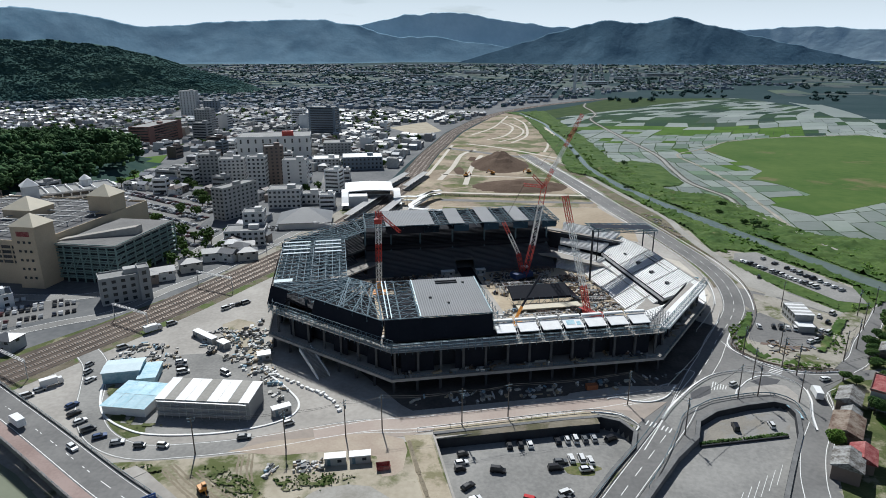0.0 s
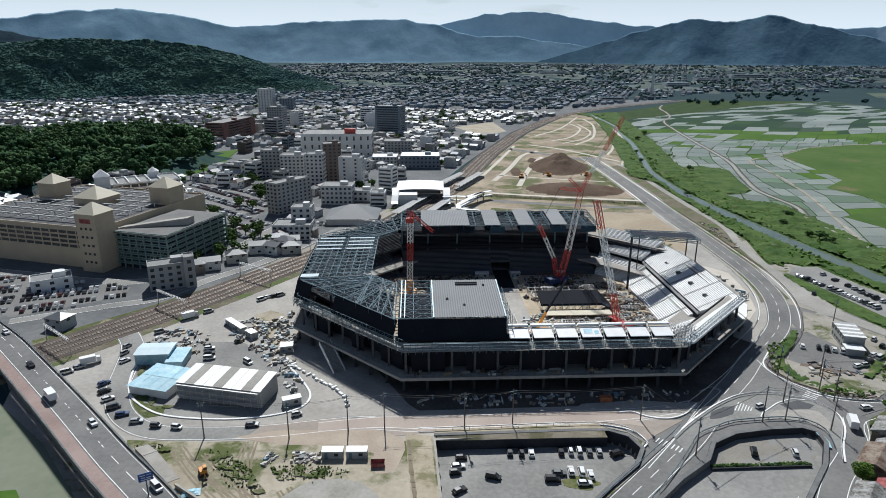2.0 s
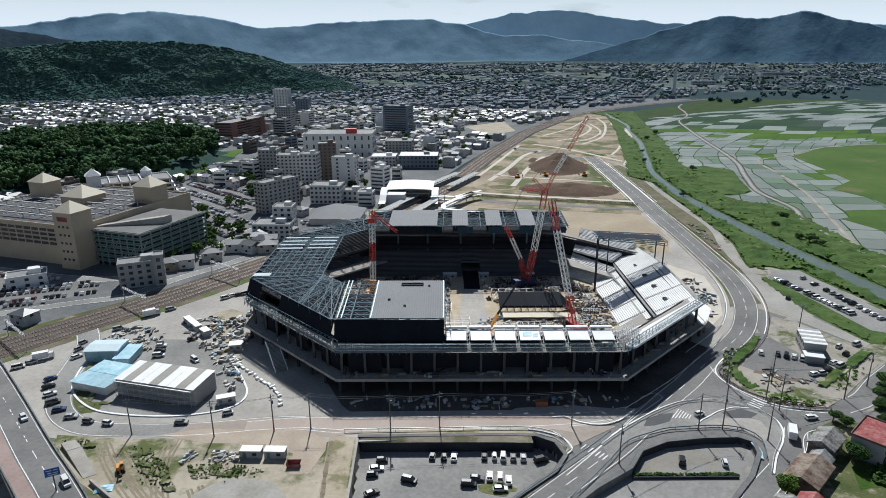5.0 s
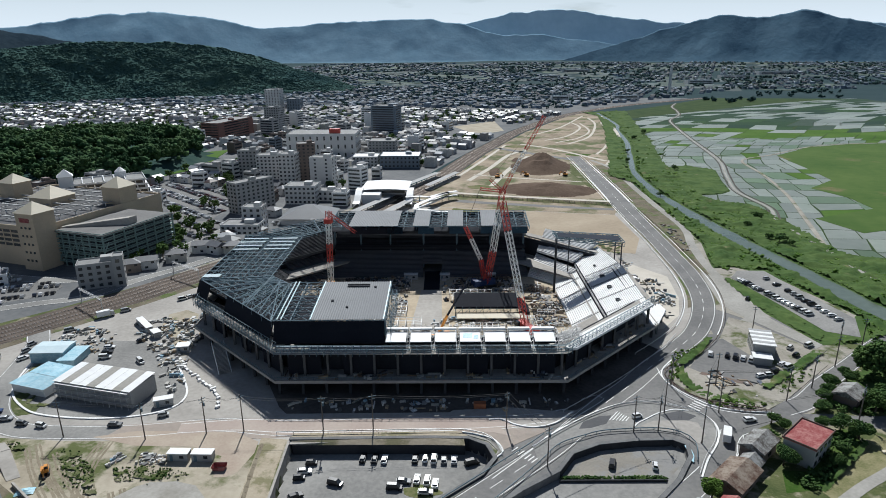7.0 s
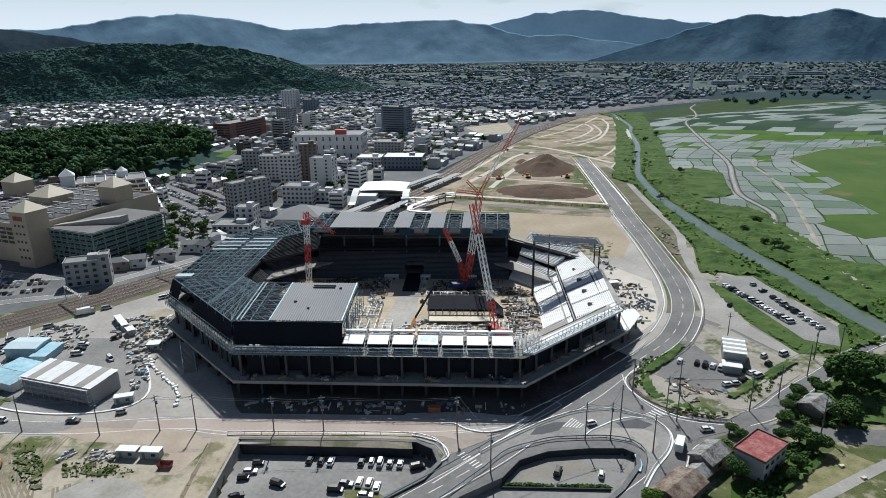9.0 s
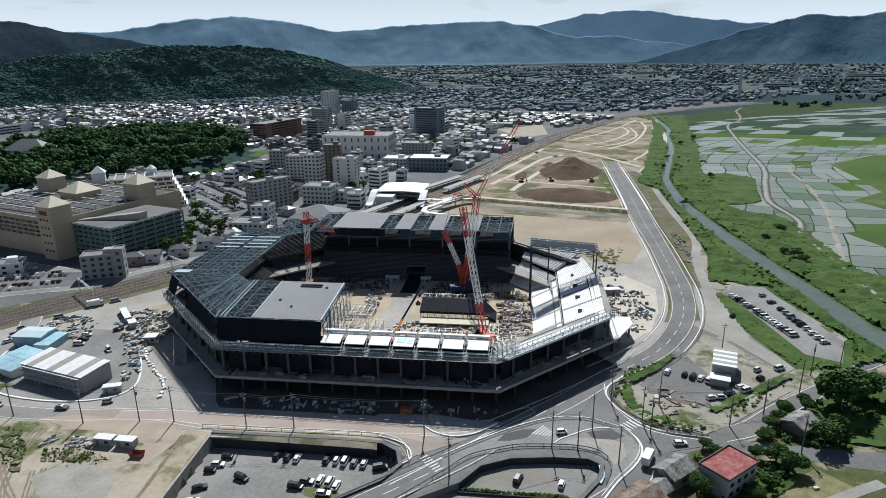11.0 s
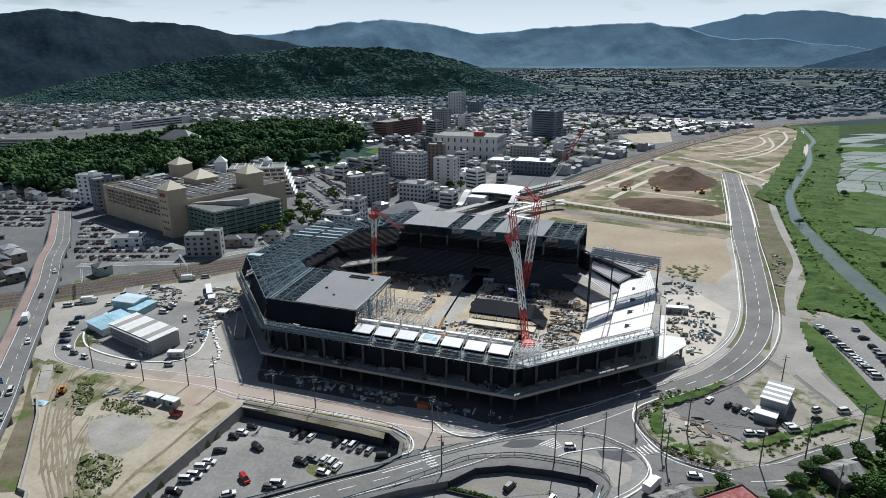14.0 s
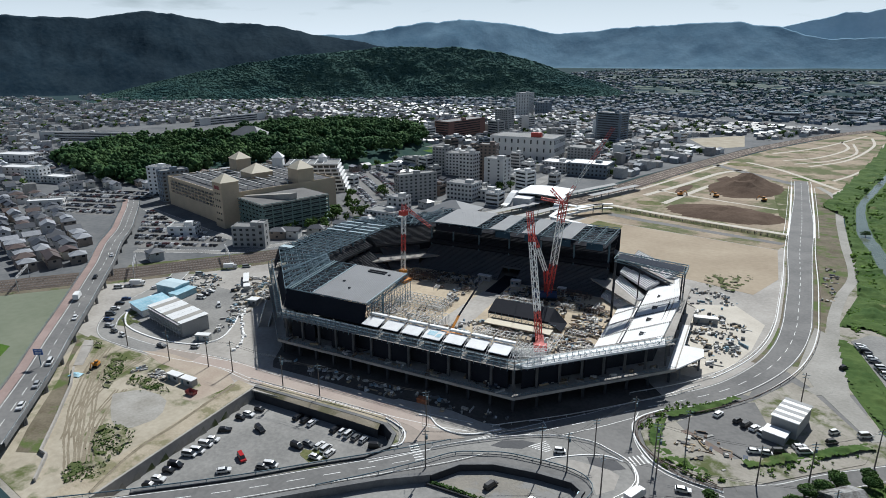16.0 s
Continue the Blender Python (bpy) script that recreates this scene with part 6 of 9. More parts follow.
block(-184, 690, 76, 44, 27, 10, M_OFF, "large white department store with few windows", 3, 10, name="department_store")
part("sign_box", Build().box(14, -10, 27, 12, 5, 5), M_RED, bpy.data.objects["department_store"], "red rooftop sign box")
block(-160, 535, 15, 14, 27.5, 5, M_OFF, "white narrow block of flats", 8)
block(-151, 555, 16, 14, 34, 20, M_BROWN, "tall dark brown block of flats", 11)
block(-212, 564, 18, 16, 25.5, 10, M_GREYWALL, "grey block of flats with balconies", 8)
block(-190, 560, 22, 16, 22, 10, M_OFF, "white block of flats with balconies", 7)
block(-126, 530, 20, 14, 26, 2, M_OFF, "plain white office block", 8, 2)
block(-170, 908, 38, 24, 39, -8, M_BLUEG, "tall dark blue-grey office block", 12, strips=True)
block(-478, 1205, 28, 34, 44, 10, M_OFF, "tall white block with a slanted roof", 15, 5)
block(-440, 1215, 26, 30, 26, 10, M_BLUEG, "dark glazed block beside the tall white one", 9, 5)
block(-377, 830, 26, 92, 24, -2, M_BRICK, "long red-brown block of flats", 7, strips=True)
block(-330, 880, 22, 20, 38, -2, M_GREYWALL, "tall grey block of flats", 12)
block(-120, 385, 13, 12, 17, 8, M_OFF, "white office with a stair tower", 5, 3)
block(-122, 372, 24, 16, 9, 8, M_OFF, "low white office near the tracks", 3)
block(-121, 470, 24, 18, 14, 6, M_OFF, "white four-storey office near the station", 4)
block(-105, 480, 20, 12, 8, 6, M_OFF, "white low station-side annex", 2)
block(-83, 640, 40, 30, 12, 8, M_BLUEG, "pale blue low commercial building", 3, roof=M_WHITE)
block(-120, 640, 26, 24, 10, 8, M_OFF, "white commercial building with a flat roof", 3, roof=M_WHITE)
block(-118, 700, 30, 26, 18, 8, M_GREYWALL, "grey office block on the main street", 6)
block(-668, 512, 74, 24, 9, 42, M_OFF, "long grey-roofed school hall by the wood", 2, strips=True, roof=M_SHEET, plant=False)
block(-835, 752, 15, 150, 12, 4, M_OFF, "very long pale school building", 3, strips=True)
block(-777, 478, 14, 165, 11, -61, M_OFF, "long grey school building", 3, strips=True)
block(-379, 251, 26, 9, 4.2, 52, M_OFF, "long low white shed by the car park", 1, 4, roof=M_WHITE, plant=False)
block(-494, 291, 18, 13, 13, 20, M_WHITE, "white office with large windows", 4, 4)
block(-474, 302, 26, 14, 6, 20, M_OFF, "low white annex with a pale roof", 2, 5, roof=M_WHITE, plant=False)
block(-654, 334, 46, 22, 8, 25, M_OFF, "wide low hall with a white roof", 2, 6, roof=M_WHITE, plant=False)
block(-560, 300, 34, 18, 7, 25, M_OFF, "low workshop with a white roof", 2, 5, roof=M_WHITE, plant=False)
block(-345, 330, 16, 12, 24, 20, M_WHITE, "slim white office tower with a curved front", 7, 3)
block(-315, 325, 12, 22, 25, -10, M_BLUEG, "dark grey block of flats", 8)
block(-210, 268, 18, 12, 6, 40, M_WHITE, "small white prefab shop", 2, 3)
rb2 = random.Random(8)
for k in range(30):
    for _ in range(60):
        x, y = rb2.uniform(-420, -70), rb2.uniform(440, 1050)
        if x < rail_x(y) - 45 and not any(inside(x, y, c) for c in (MALLZONE, WOODS)) and not (-245 < x < -90 and 480 < y < 730):
            break
    block(x, y, rb2.uniform(12, 24), rb2.uniform(10, 15), rb2.choice((9, 12, 12, 15, 18, 24)), -13 + rb2.choice((0, 90)), rb2.choice((M_OFF, M_OFF, M_GREYWALL, M_BROWN, M_WHITE)), "mid-rise town block with rows of windows", strips=True)
near_b = [(o.location.x, o.location.y) for o in bpy.data.objects if o.parent is None and o.name.startswith(("apartment_building", "department_store"))]
made = 0
for _ in range(900):
    x, y = rb2.uniform(-250, -88), rb2.uniform(452, 800)
    if made > 44 or x > rail_x(y) - 36 or inside(x, y, CARLOT) or any(math.hypot(x - a, y - c) < (18 if abs(a + 184) > 1 else 52) for a, c in near_b) or abs(x + 105 + (y - 560) * 0.095) < 15 and y > 540:
        continue
    near_b.append((x, y))
    made += 1
    block(x, y, rb2.uniform(8, 14), rb2.uniform(8, 13), rb2.choice((6, 6, 7, 8, 9, 10, 12, 15, 19)), rb2.choice((5, 10, -13, 95)), rb2.choice((M_OFF, M_OFF, M_WHITE, M_GREYWALL, M_BROWN, M_BLUEG)), "low town block near the station with rows of windows", strips=True)
part_ch = thing("chimney", 364, 1780, 0, 0, "tall slim pale concrete chimney", "chimney")
part("shaft", Build().tube((0, 0, 0), (0, 0, 70), 4.5, 3.2, 12), M_OFF, part_ch)
# broad low halls far across the plain
for x, y, sx, sy, h in ((40, 2500, 70, 30, 10), (-120, 2700, 90, 30, 9), (300, 2350, 60, 40, 10), (-350, 2900, 110, 40, 12), (520, 2200, 80, 40, 12), (700, 2500, 100, 40, 10), (150, 2950, 120, 30, 10), (900, 2700, 140, 40, 12), (-30, 1420, 60, 22, 12), (80, 1500, 40, 20, 14), (230, 1560, 60, 20, 12)):
    block(x, y, sx, sy, h, 8, M_OFF, "long low pale hall on the plain", 2, strips=True, roof=M_STEEL, plant=False, name="hall", z=gz(x, y) - 0.5)

# ---- mall ----
mall = thing("shopping_mall", -203, 297, 0, -9, "beige shopping mall with corner towers and roof parking", "mall")
LL, DD, HH = 100, 92, 22
body = Build().box(-LL / 2, DD / 2, 0, LL, DD, HH)
part("wall", body, M_BEIGE, mall, "beige tiled wall")
part("roof", Build().box(-LL / 2, DD / 2, HH, LL - 2, DD - 2, 0.2), M_ASPHALT_D, mall, "grey rooftop car park")
# Dark glass strips stand in for the shaded open parking slots.
for f in range(4):
    part("deck_opening", Build().box(-LL / 2 - 2, -0.05, 11.2 + 2.6 * f, LL - 16, 0.4, 1.5), M_GLASS, mall)
    for k in range(14):
        part("pier", Build().box(-LL + 8 + k * 6, -0.2, 11.0 + 2.6 * f, 0.7, 0.5, 1.9), M_BEIGE, mall)
pp = Build()
for a, b2, c, d in ((-LL / 2, 0.3, LL, .5), (-LL / 2, DD - .3, LL, .5), (-LL + .3, DD / 2, .5, DD), (-.3, DD / 2, .5, DD)):
    pp.box(a, b2, HH, c, d, 1.2)
part("parapet", pp, M_BEIGE, mall)
for k in range(9):
    part("roof_rail", Build().box(-LL + 8 + 10.5 * k, DD / 2, HH + 2.1, 0.7, DD - 12, 0.3), M_GREYWALL, mall)
for k in range(7):
    part("roof_beam", Build().box(-LL / 2, 10 + 11 * k, HH + 2.4, LL - 14, 1.2, 0.5), M_GREYWALL, mall)
    for s in (-0.42, 0, 0.42):
        part("roof_post", Build().box(-LL / 2 + s * LL, 10 + 11 * k, HH, 0.5, 0.5, 2.4), M_WHITE, mall)


def tower(u, v, w, h, roofh, wall, top, z=0.0):
    part("tower", Build().box(u, v, z, w, w, h), wall, mall, "square corner tower")
    e = w / 2 + 0.7
    part("tower_roof", Build().add([(u - e, v - e, z + h), (u + e, v - e, z + h), (u + e, v + e, z + h), (u - e, v + e, z + h), (u, v, z + h + roofh)], ((0, 1, 4), (1, 2, 4), (2, 3, 4), (3, 0, 4), (3, 2, 1, 0))), top, mall, "pale pyramid roof")


tower(-2, 2, 13, 32, 5.5, M_BEIGE, M_CREAM)
tower(-86, 56, 13, 33, 5.5, M_BEIGE, M_CREAM)
tower(-47, 50, 18, 5.5, 6.5, M_BEIGE, M_CREAM, 22)
tower(-8, 66, 14, 33, 6, M_BEIGE, M_CREAM)
for k in range(5):
    for s in range(3):
        part("window", Build().box(-5 + 3 * s, -4.6, 5 + 4.6 * k, 1.2, 0.3, 1.2), M_GLASS, mall)
part("sign", Build().box(-2, -4.62, 27, 7, 0.3, 2.4), M_REDROOF, mall, "dark red sign panel")
part("sign", Build().box(-9.2, -0.4, 13, 1.6, 0.5, 11), M_REDROOF, mall, "narrow red vertical sign panel")
# green steel parking deck at the mall's east side
GW, GD = 34, 52
# Solid dark block stands in for the shade inside the open deck.
part("deck_frame", Build().box(4 + GW / 2, 4 + GD / 2 + 3, 0, GW - 2, GD - 2, 19.5), M_GLASS, mall, "solid dark block for the parking deck's shaded inside")
for f in range(7):
    part("deck_slab", Build().box(4 + GW / 2, 7 + GD / 2, 2.8 * f + 2.2, GW, GD, 0.6), M_TEAL, mall)
    part("deck_rail", Build().box(4 + GW / 2, 7, 2.8 * f + 3.4, GW, 0.2, 0.5).box(4 + GW, 7 + GD / 2, 2.8 * f + 3.4, 0.2, GD, 0.5), M_TEAL, mall)
for k in range(8):
    part("deck_post", Build().box(4 + GW * k / 7, 6.9, 0, 0.6, 0.6, 19.6), M_TEAL, mall)
    part("deck_post", Build().box(4.1 + GW, 7 + GD * k / 7, 0, 0.6, 0.6, 19.6), M_TEAL, mall)
    part("deck_brace", Build().beam((4 + GW * k / 7, 6.7, 2.4 * k % 9 + 2), (4 + GW * (k + 0.9) / 7, 6.7, 2.4 * k % 9 + 9), 0.4), M_TEAL, mall)
part("roof", Build().box(4 + GW / 2, 7 + GD / 2, 19.6, GW + 1, GD + 1, 0.4), M_ASPHALT, mall, "grey roof of the parking deck")
part("ramp", Build().add([(2, 12, 20.5), (34, 30, 24), (34, 36, 24), (2, 18, 20.5), (2, 12, 19.8), (34, 30, 20), (34, 36, 20), (2, 18, 19.8)], ((0, 1, 2, 3), (0, 4, 5, 1), (2, 6, 7, 3), (1, 5, 6, 2))), M_CONC, mall, "rising roof ramp")
# stepped white building behind the mall
step = thing("terraced_building", -262, 396, 0, 40, "white stepped parking building with a slim tower", "building")
# Dark glass fills stand in for the shaded open storeys.
for f in range(7):
    w = 56 - 1.3 * f
    part("storey", Build().box(w / 2, 17, f * 3.3, w, 36 - f, 1.3), M_WHITE, step)
    part("opening", Build().box(w / 2 - .5, 17, f * 3.3 + 1.3, w - 2, 34 - f, 2.0), M_GLASS, step)
    for k in range(9):
        part("pier", Build().box(w * (k + 0.5) / 9, -0.6 + f * .5, f * 3.3 + 1.3, 0.8, 0.5, 2.0), M_WHITE, step)
part("roof", Build().box(24, 17, 23.1, 47, 29, 0.4), M_ROOFTOP, step, "grey roof deck")
pb = Build().box(24, 2.8, 23.5, 47, 0.4, 1.1).box(24, 31.2, 23.5, 47, 0.4, 1.1).box(47.4, 17, 23.5, 0.4, 28, 1.1)
part("parapet", pb, M_WHITE, step)
for k in range(5):
    part("roof_beam", Build().box(6 + 7 * k, 17, 24.4, 0.6, 27, 0.5), M_WHITE, step)
part("tower", Build().box(-4, 4, 0, 9, 9, 31), M_WHITE, step)
part("tower_roof", Build().add([(-9.2, -1.2, 31), (1.2, -1.2, 31), (1.2, 9.2, 31), (-9.2, 9.2, 31), (-4, 4, 36)], ((0, 1, 4), (1, 2, 4), (2, 3, 4), (3, 0, 4))), M_WHITE, step)
part("turret", Build().tube((32, 24, 0), (32, 24, 28), 4, n=14).tube((32, 24, 28), (32, 24, 31), 4, 0.5, 14), M_WHITE, step)
for x, y, h, r in ((-276, 514, 8, 4), (-283, 540, 9, 4.5), (-288, 575, 9, 4.5), (-274, 580, 8, 4), (-255, 566, 9, 4), (-240, 556, 9, 4.5), (-228, 545, 8, 4), (-216, 530, 9, 4), (-204, 512, 8, 4), (-190, 484, 9, 4.5), (-186, 470, 8, 4), (-194, 450, 8, 4), (-197, 412, 9, 5), (-184, 396, 8, 4), (-166, 366, 9, 5), (-172, 358, 9, 5.5), (-160, 358, 8, 5), (-178, 346, 8, 4.5), (-166, 342, 8, 4.5), (-170, 328, 7, 4), (-162, 322, 6, 3.5), (-172, 316, 6, 3.5), (-178, 306, 6, 3.5), (-158, 312, 6, 3), (-150, 376, 7, 3.5)):
    tree(x, y, h, r, "leafy street tree beside the mall", n=90, group="trees round the mall")

# ---- station ----
stn = thing("railway_station", -60, 497, 0, 8, "railway station with a broad white roof over the tracks", "station")
part("hall", Build().box(0, 0, 5.2, 32, 30, 4.2), M_GREYWALL, stn)
part("glazing", Build().box(0, 0, 6.4, 32.4, 30.4, 2.0), M_GLASS, stn)
rr = Build()
for s in range(8):
    a0, a1 = -19 + 38 * s / 8, -19 + 38 * (s + 1) / 8
    z0, z1 = 9.4 + 1.0 * math.cos(math.pi * a0 / 38), 9.4 + 1.0 * math.cos(math.pi * a1 / 38)
    rr.quad((a0, -18, z0), (a1, -18, z1), (a1, 18, z1), (a0, 18, z0)).quad((a0, -18, z0 - .5), (a1, -18, z1 - .5), (a1, -18, z1), (a0, -18, z0))
part("roof", rr, M_WHITE, stn, "white curved roof")
for u in (-17, -6, 6, 17):
    for v in (-14, 0, 14):
        part("column", Build().box(u * .9, v, 0, 0.9, 0.9, 5.2), M_CONC_D, stn)
part("annex", Build().box(-9, -23, 0, 14, 12, 8.0), M_WHITE, stn, "white lift and stair block")
for s, u in ((-1, -19), (1, 21)):
    st = Build()
    pts = [(-40, 0.4), (-34, 1.2), (-28, 4.5), (-22, 7.2), (-16, 8.0)]
    for (v0, z0), (v1, z1) in zip(pts, pts[1:]):
        st.quad((u - 2.6, v0, z0 + 3), (u + 2.6, v0, z0 + 3), (u + 2.6, v1, z1 + 3), (u - 2.6, v1, z1 + 3))
        for e in (-2.6, 2.6):
            st.quad((u + e, v0, z0), (u + e, v1, z1), (u + e, v1, z1 + 3), (u + e, v0, z0 + 3))
    part("stair_cover", st, M_WHITE, stn, "white covered stair")
for x, y, x2, y2, w in ((-67, 425, -52, 486, 6.5), (-46, 418, -33, 478, 6.5), (-52, 520, -34, 585, 6), (-32, 525, -16, 590, 6)):
    c = thing("platform_canopy", (x + x2) / 2, (y + y2) / 2, 0, math.degrees(math.atan2(y2 - y, x2 - x)), "long grey platform roof on thin posts", "canopy", "platform roofs")
    L = math.hypot(x2 - x, y2 - y)
    part("platform", Build().box(0, 0, 0, L, w, 1.1), M_CONC, c)
    part("roof", Build().quad((-L / 2, -w / 2, 4.6), (L / 2, -w / 2, 4.6), (L / 2, 0, 4.3), (-L / 2, 0, 4.3)).quad((-L / 2, 0, 4.3), (L / 2, 0, 4.3), (L / 2, w / 2, 4.6), (-L / 2, w / 2, 4.6)), M_GREYWALL, c)
    for k in range(7):
        part("post", Build().box(-L / 2 + L * (k + .5) / 7, 0, 1.1, 0.3, 0.3, 3.2), M_STEEL, c)
deck = thing("footbridge", -20, 445, 0, 0, "white covered walkway zigzagging from the station", "walkway")
pts = [(-38, 470), (-28, 474), (-20, 473), (-8, 492), (-2, 497)]
pts2 = [(-8, 492), (-12, 484), (-24, 446), (-22, 434), (14, 425)]
for pl in (pts, pts2):
    for a, b2 in zip(pl, pl[1:]):
        part("roof", Build().beam((a[0] + 20, a[1] - 445, 6.5), (b2[0] + 20, b2[1] - 445, 6.5), 3.6, 0.4), M_WHITE, deck)
        part("walkway", Build().beam((a[0] + 20, a[1] - 445, 3.4), (b2[0] + 20, b2[1] - 445, 3.4), 3.2, 0.4), M_WHITE, deck)
        part("post", Build().box(a[0] + 20, a[1] - 445, 0, 0.5, 0.5, 6.4), M_STEEL, deck)
gh = thing("hip_roof_hall", -95, 418, 0, 8, "low hall with a large grey hipped roof", "building")
part("wall", Build().box(0, 0, 0, 34, 30, 5), M_OFF, gh)
part("roof", Build().house(0, 0, 0, 34, 30, 5, 6.5, 0, True, 1.2, walls=False, rk=0), M_SHEET, gh)

# ---- development land ----
md = Build()
NM = 30
for j in range(NM + 1):
    for i in range(NM + 1):
        x, y = 10 + 110 * i / NM, 515 + 190 * j / NM
        peak = 15 * max(0, 1 - math.hypot((x - 60) / 30, (y - 655) / 48)) + 6.0 * max(0, 1 - math.hypot((x - 68) / 42, (y - 542) / 26)) ** 0.7
        md.v.append((x, y, peak * (1 + 0.25 * noise.noise(Vector((x / 9, y / 9, 3)))) - 0.2))
md.f = [(j * (NM + 1) + i, j * (NM + 1) + i + 1, (j + 1) * (NM + 1) + i + 1, (j + 1) * (NM + 1) + i) for j in range(NM) for i in range(NM)]
md.m = [0] * len(md.f)
tagged(part("soil_mound", md, M_SOIL), "large heaps of dark brown soil", "soil heap", kind="structure")
for pts, w, m in (([(-3, 572), (10, 640), (22, 722), (40, 760)], 5, M_PALE), ([(20, 550), (30, 640), (44, 716)], 5, M_PALE), ([(-12, 520), (40, 512), (118, 505)], 5, M_PALE), ([(4, 775), (50, 735), (104, 692)], 10, M_ASPHALT), ([(30, 812), (72, 775), (128, 696)], 5, M_PALE), ([(60, 850), (90, 900), (110, 1000), (96, 1080)], 3.5, M_PALE), ([(90, 820), (120, 900), (135, 1050), (128, 1150)], 3.5, M_PALE), ([(40, 900), (80, 1000), (120, 1180)], 3.5, M_PALE), ([(74, 830), (104, 880), (122, 960), (112, 1060)], 3, M_PALE), ([(120, 740), (134, 800), (146, 900), (146, 1080)], 3, M_PALE), ([(128, 672), (150, 800), (160, 960), (152, 1180)], 5, M_PALE), ([(-20, 560), (-6, 660), (12, 800)], 3.5, M_PALE), ([(-2, 600), (40, 590), (100, 580)], 3, M_PALE)):
    road("dirt_track", pts, w, 0.09, "pale compacted track across bare land", m, "", False)
for cx, cy, rx, ry, m in ((16, 620, 5, 22, M_SOIL), (34, 690, 6, 16, M_SOIL), (10, 545, 10, 8, M_GRASS_DRY), (100, 735, 14, 8, M_GRASS), (24, 790, 14, 10, M_GRASS_DRY), (90, 545, 18, 7, M_SOIL), (60, 540, 14, 6, M_SOIL)):
    lawn("soil_patch", [(cx + rx * (1 + .4 * noise.noise(Vector((math.cos(t), math.sin(t), cx)))) * math.cos(t), cy + ry * (1 + .4 * noise.noise(Vector((math.sin(t), math.cos(t), cy)))) * math.sin(t)) for t in np.linspace(0, 2 * math.pi, 22)[:-1]], 0.07, m, "ragged patch of dark soil and weeds")
lawn("earth_strip", [(-30, 470), (-10, 469), (118, 463), (122, 490), (-12, 514), (-40, 513)], 0.03, M_DEV, "weedy bare earth behind the levelled lot")
lawn("fallow_strip", [(-12, 512), (-8, 502), (119, 489), (121, 497)], 0.08, M_GRASS_DRY, "weedy drainage strip")
fn = thing("rail_fence", 50, 494, 0.05, 0, "long dark rail fence on a low wall", "fence")
for ln in ([(-14, 506), (50, 499), (119, 491.5)],):
    fl3, fb5 = curve(ln, 4), Build()
    for a3, c3 in zip(fl3, fl3[1:]):
        for z in (0.5, 1.2, 1.9):
            fb5.beam((a3.x - 50, a3.y - 494, z), (c3.x - 50, c3.y - 494, z), 0.25)
        fb5.beam((a3.x - 50, a3.y - 494, 0), (a3.x - 50, a3.y - 494, 2.0), 0.3)
    part("rail", fb5, M_COL, fn)
lawn("green_patch", [(80, 668), (91, 676), (100, 625), (106, 580), (112, 545), (103, 560), (94, 600)], 0.1, M_WEEDS, "weedy green patch beside the soil heap")
lawn("weed_patch", [(-2, 440), (24, 440), (20, 462), (0, 466)], 0.12, M_GRASS_DRY, "weedy plot beside the walkway")
lawn("cleared_plot", [(-85, 992), (-29, 1080), (-2, 950), (-33, 896)], 0.05, M_DIRT, "cleared earth plot in the town")
for x, y, rz2, hp, wi, ri in ((-146, 306, 30, False, 0, 1), (-137, 320, 30, True, 1, 0), (-131, 338, 20, False, 0, 1), (-126, 356, 15, True, 0, 3), (-117, 352, 15, False, 2, 0), (-152, 300, 30, True, 3, 1), (-112, 340, 20, True, 1, 1)):
    dwelling(x, y, 11, 8, 5.4, 1.7, rz2, hp, wi, ri)
lawn("station_square", [(-104, 500), (-85, 440), (-80, 470), (-82, 540), (-90, 600), (-104, 600)], 0.05, M_ASPHALT, "grey paved square before the station")
road("main_street", [(-105, 560), (-118, 680), (-128, 800), (-138, 950), (-160, 1150)], 12, 0.08, "straight grey main street of the town", M_LOT, "", False)
road("track_street", [(-200, 228), (-168, 250), (-150, 262), (-138, 290), (-122, 320), (-108, 360), (-96, 400)], 7, 0.08, "grey street beside the railway", M_LOT, "", True)
road("mall_street", [(-300, 292), (-240, 285), (-196, 280), (-168, 285), (-156, 310), (-148, 345), (-140, 400), (-128, 450)], 8, 0.085, "grey street in front of the mall", M_LOT, "", True)
lawn("rail_green", [(-176, 212), (-150, 250), (-134, 278), (-128, 274), (-144, 246), (-170, 206)], 0.07, M_WEEDS, "weedy strip beside the railway")
growth("lot_growth", 90, 120, 366, 404, 0.9, 0.8, [(93, 384), (102, 396), (117.6, 401), (115, 381), (114, 369), (100, 370)], M_WEEDS, "weedy patch at the corner of the tan lot", ragged=True)


# ---- cars ----
CAR_COL = {"white": (0.72, 0.72, 0.71), "silver": (0.4, 0.41, 0.42), "black": (0.015, 0.015, 0.018), "blue": (0.04, 0.07, 0.16), "red": (0.45, 0.02, 0.02), "grey": (0.14, 0.145, 0.15)}
CAR_MAT = {c: mat("car_paint_" + c, k, tuple(v * 0.92 for v in k), 1, 4, 0.28, 0.15) for c, k in CAR_COL.items()}
WHEEL = Build().tube((0, -0.11, 0), (0, 0.11, 0), 0.32, n=10).mesh("wheel", M_BLACK)
cars = {}


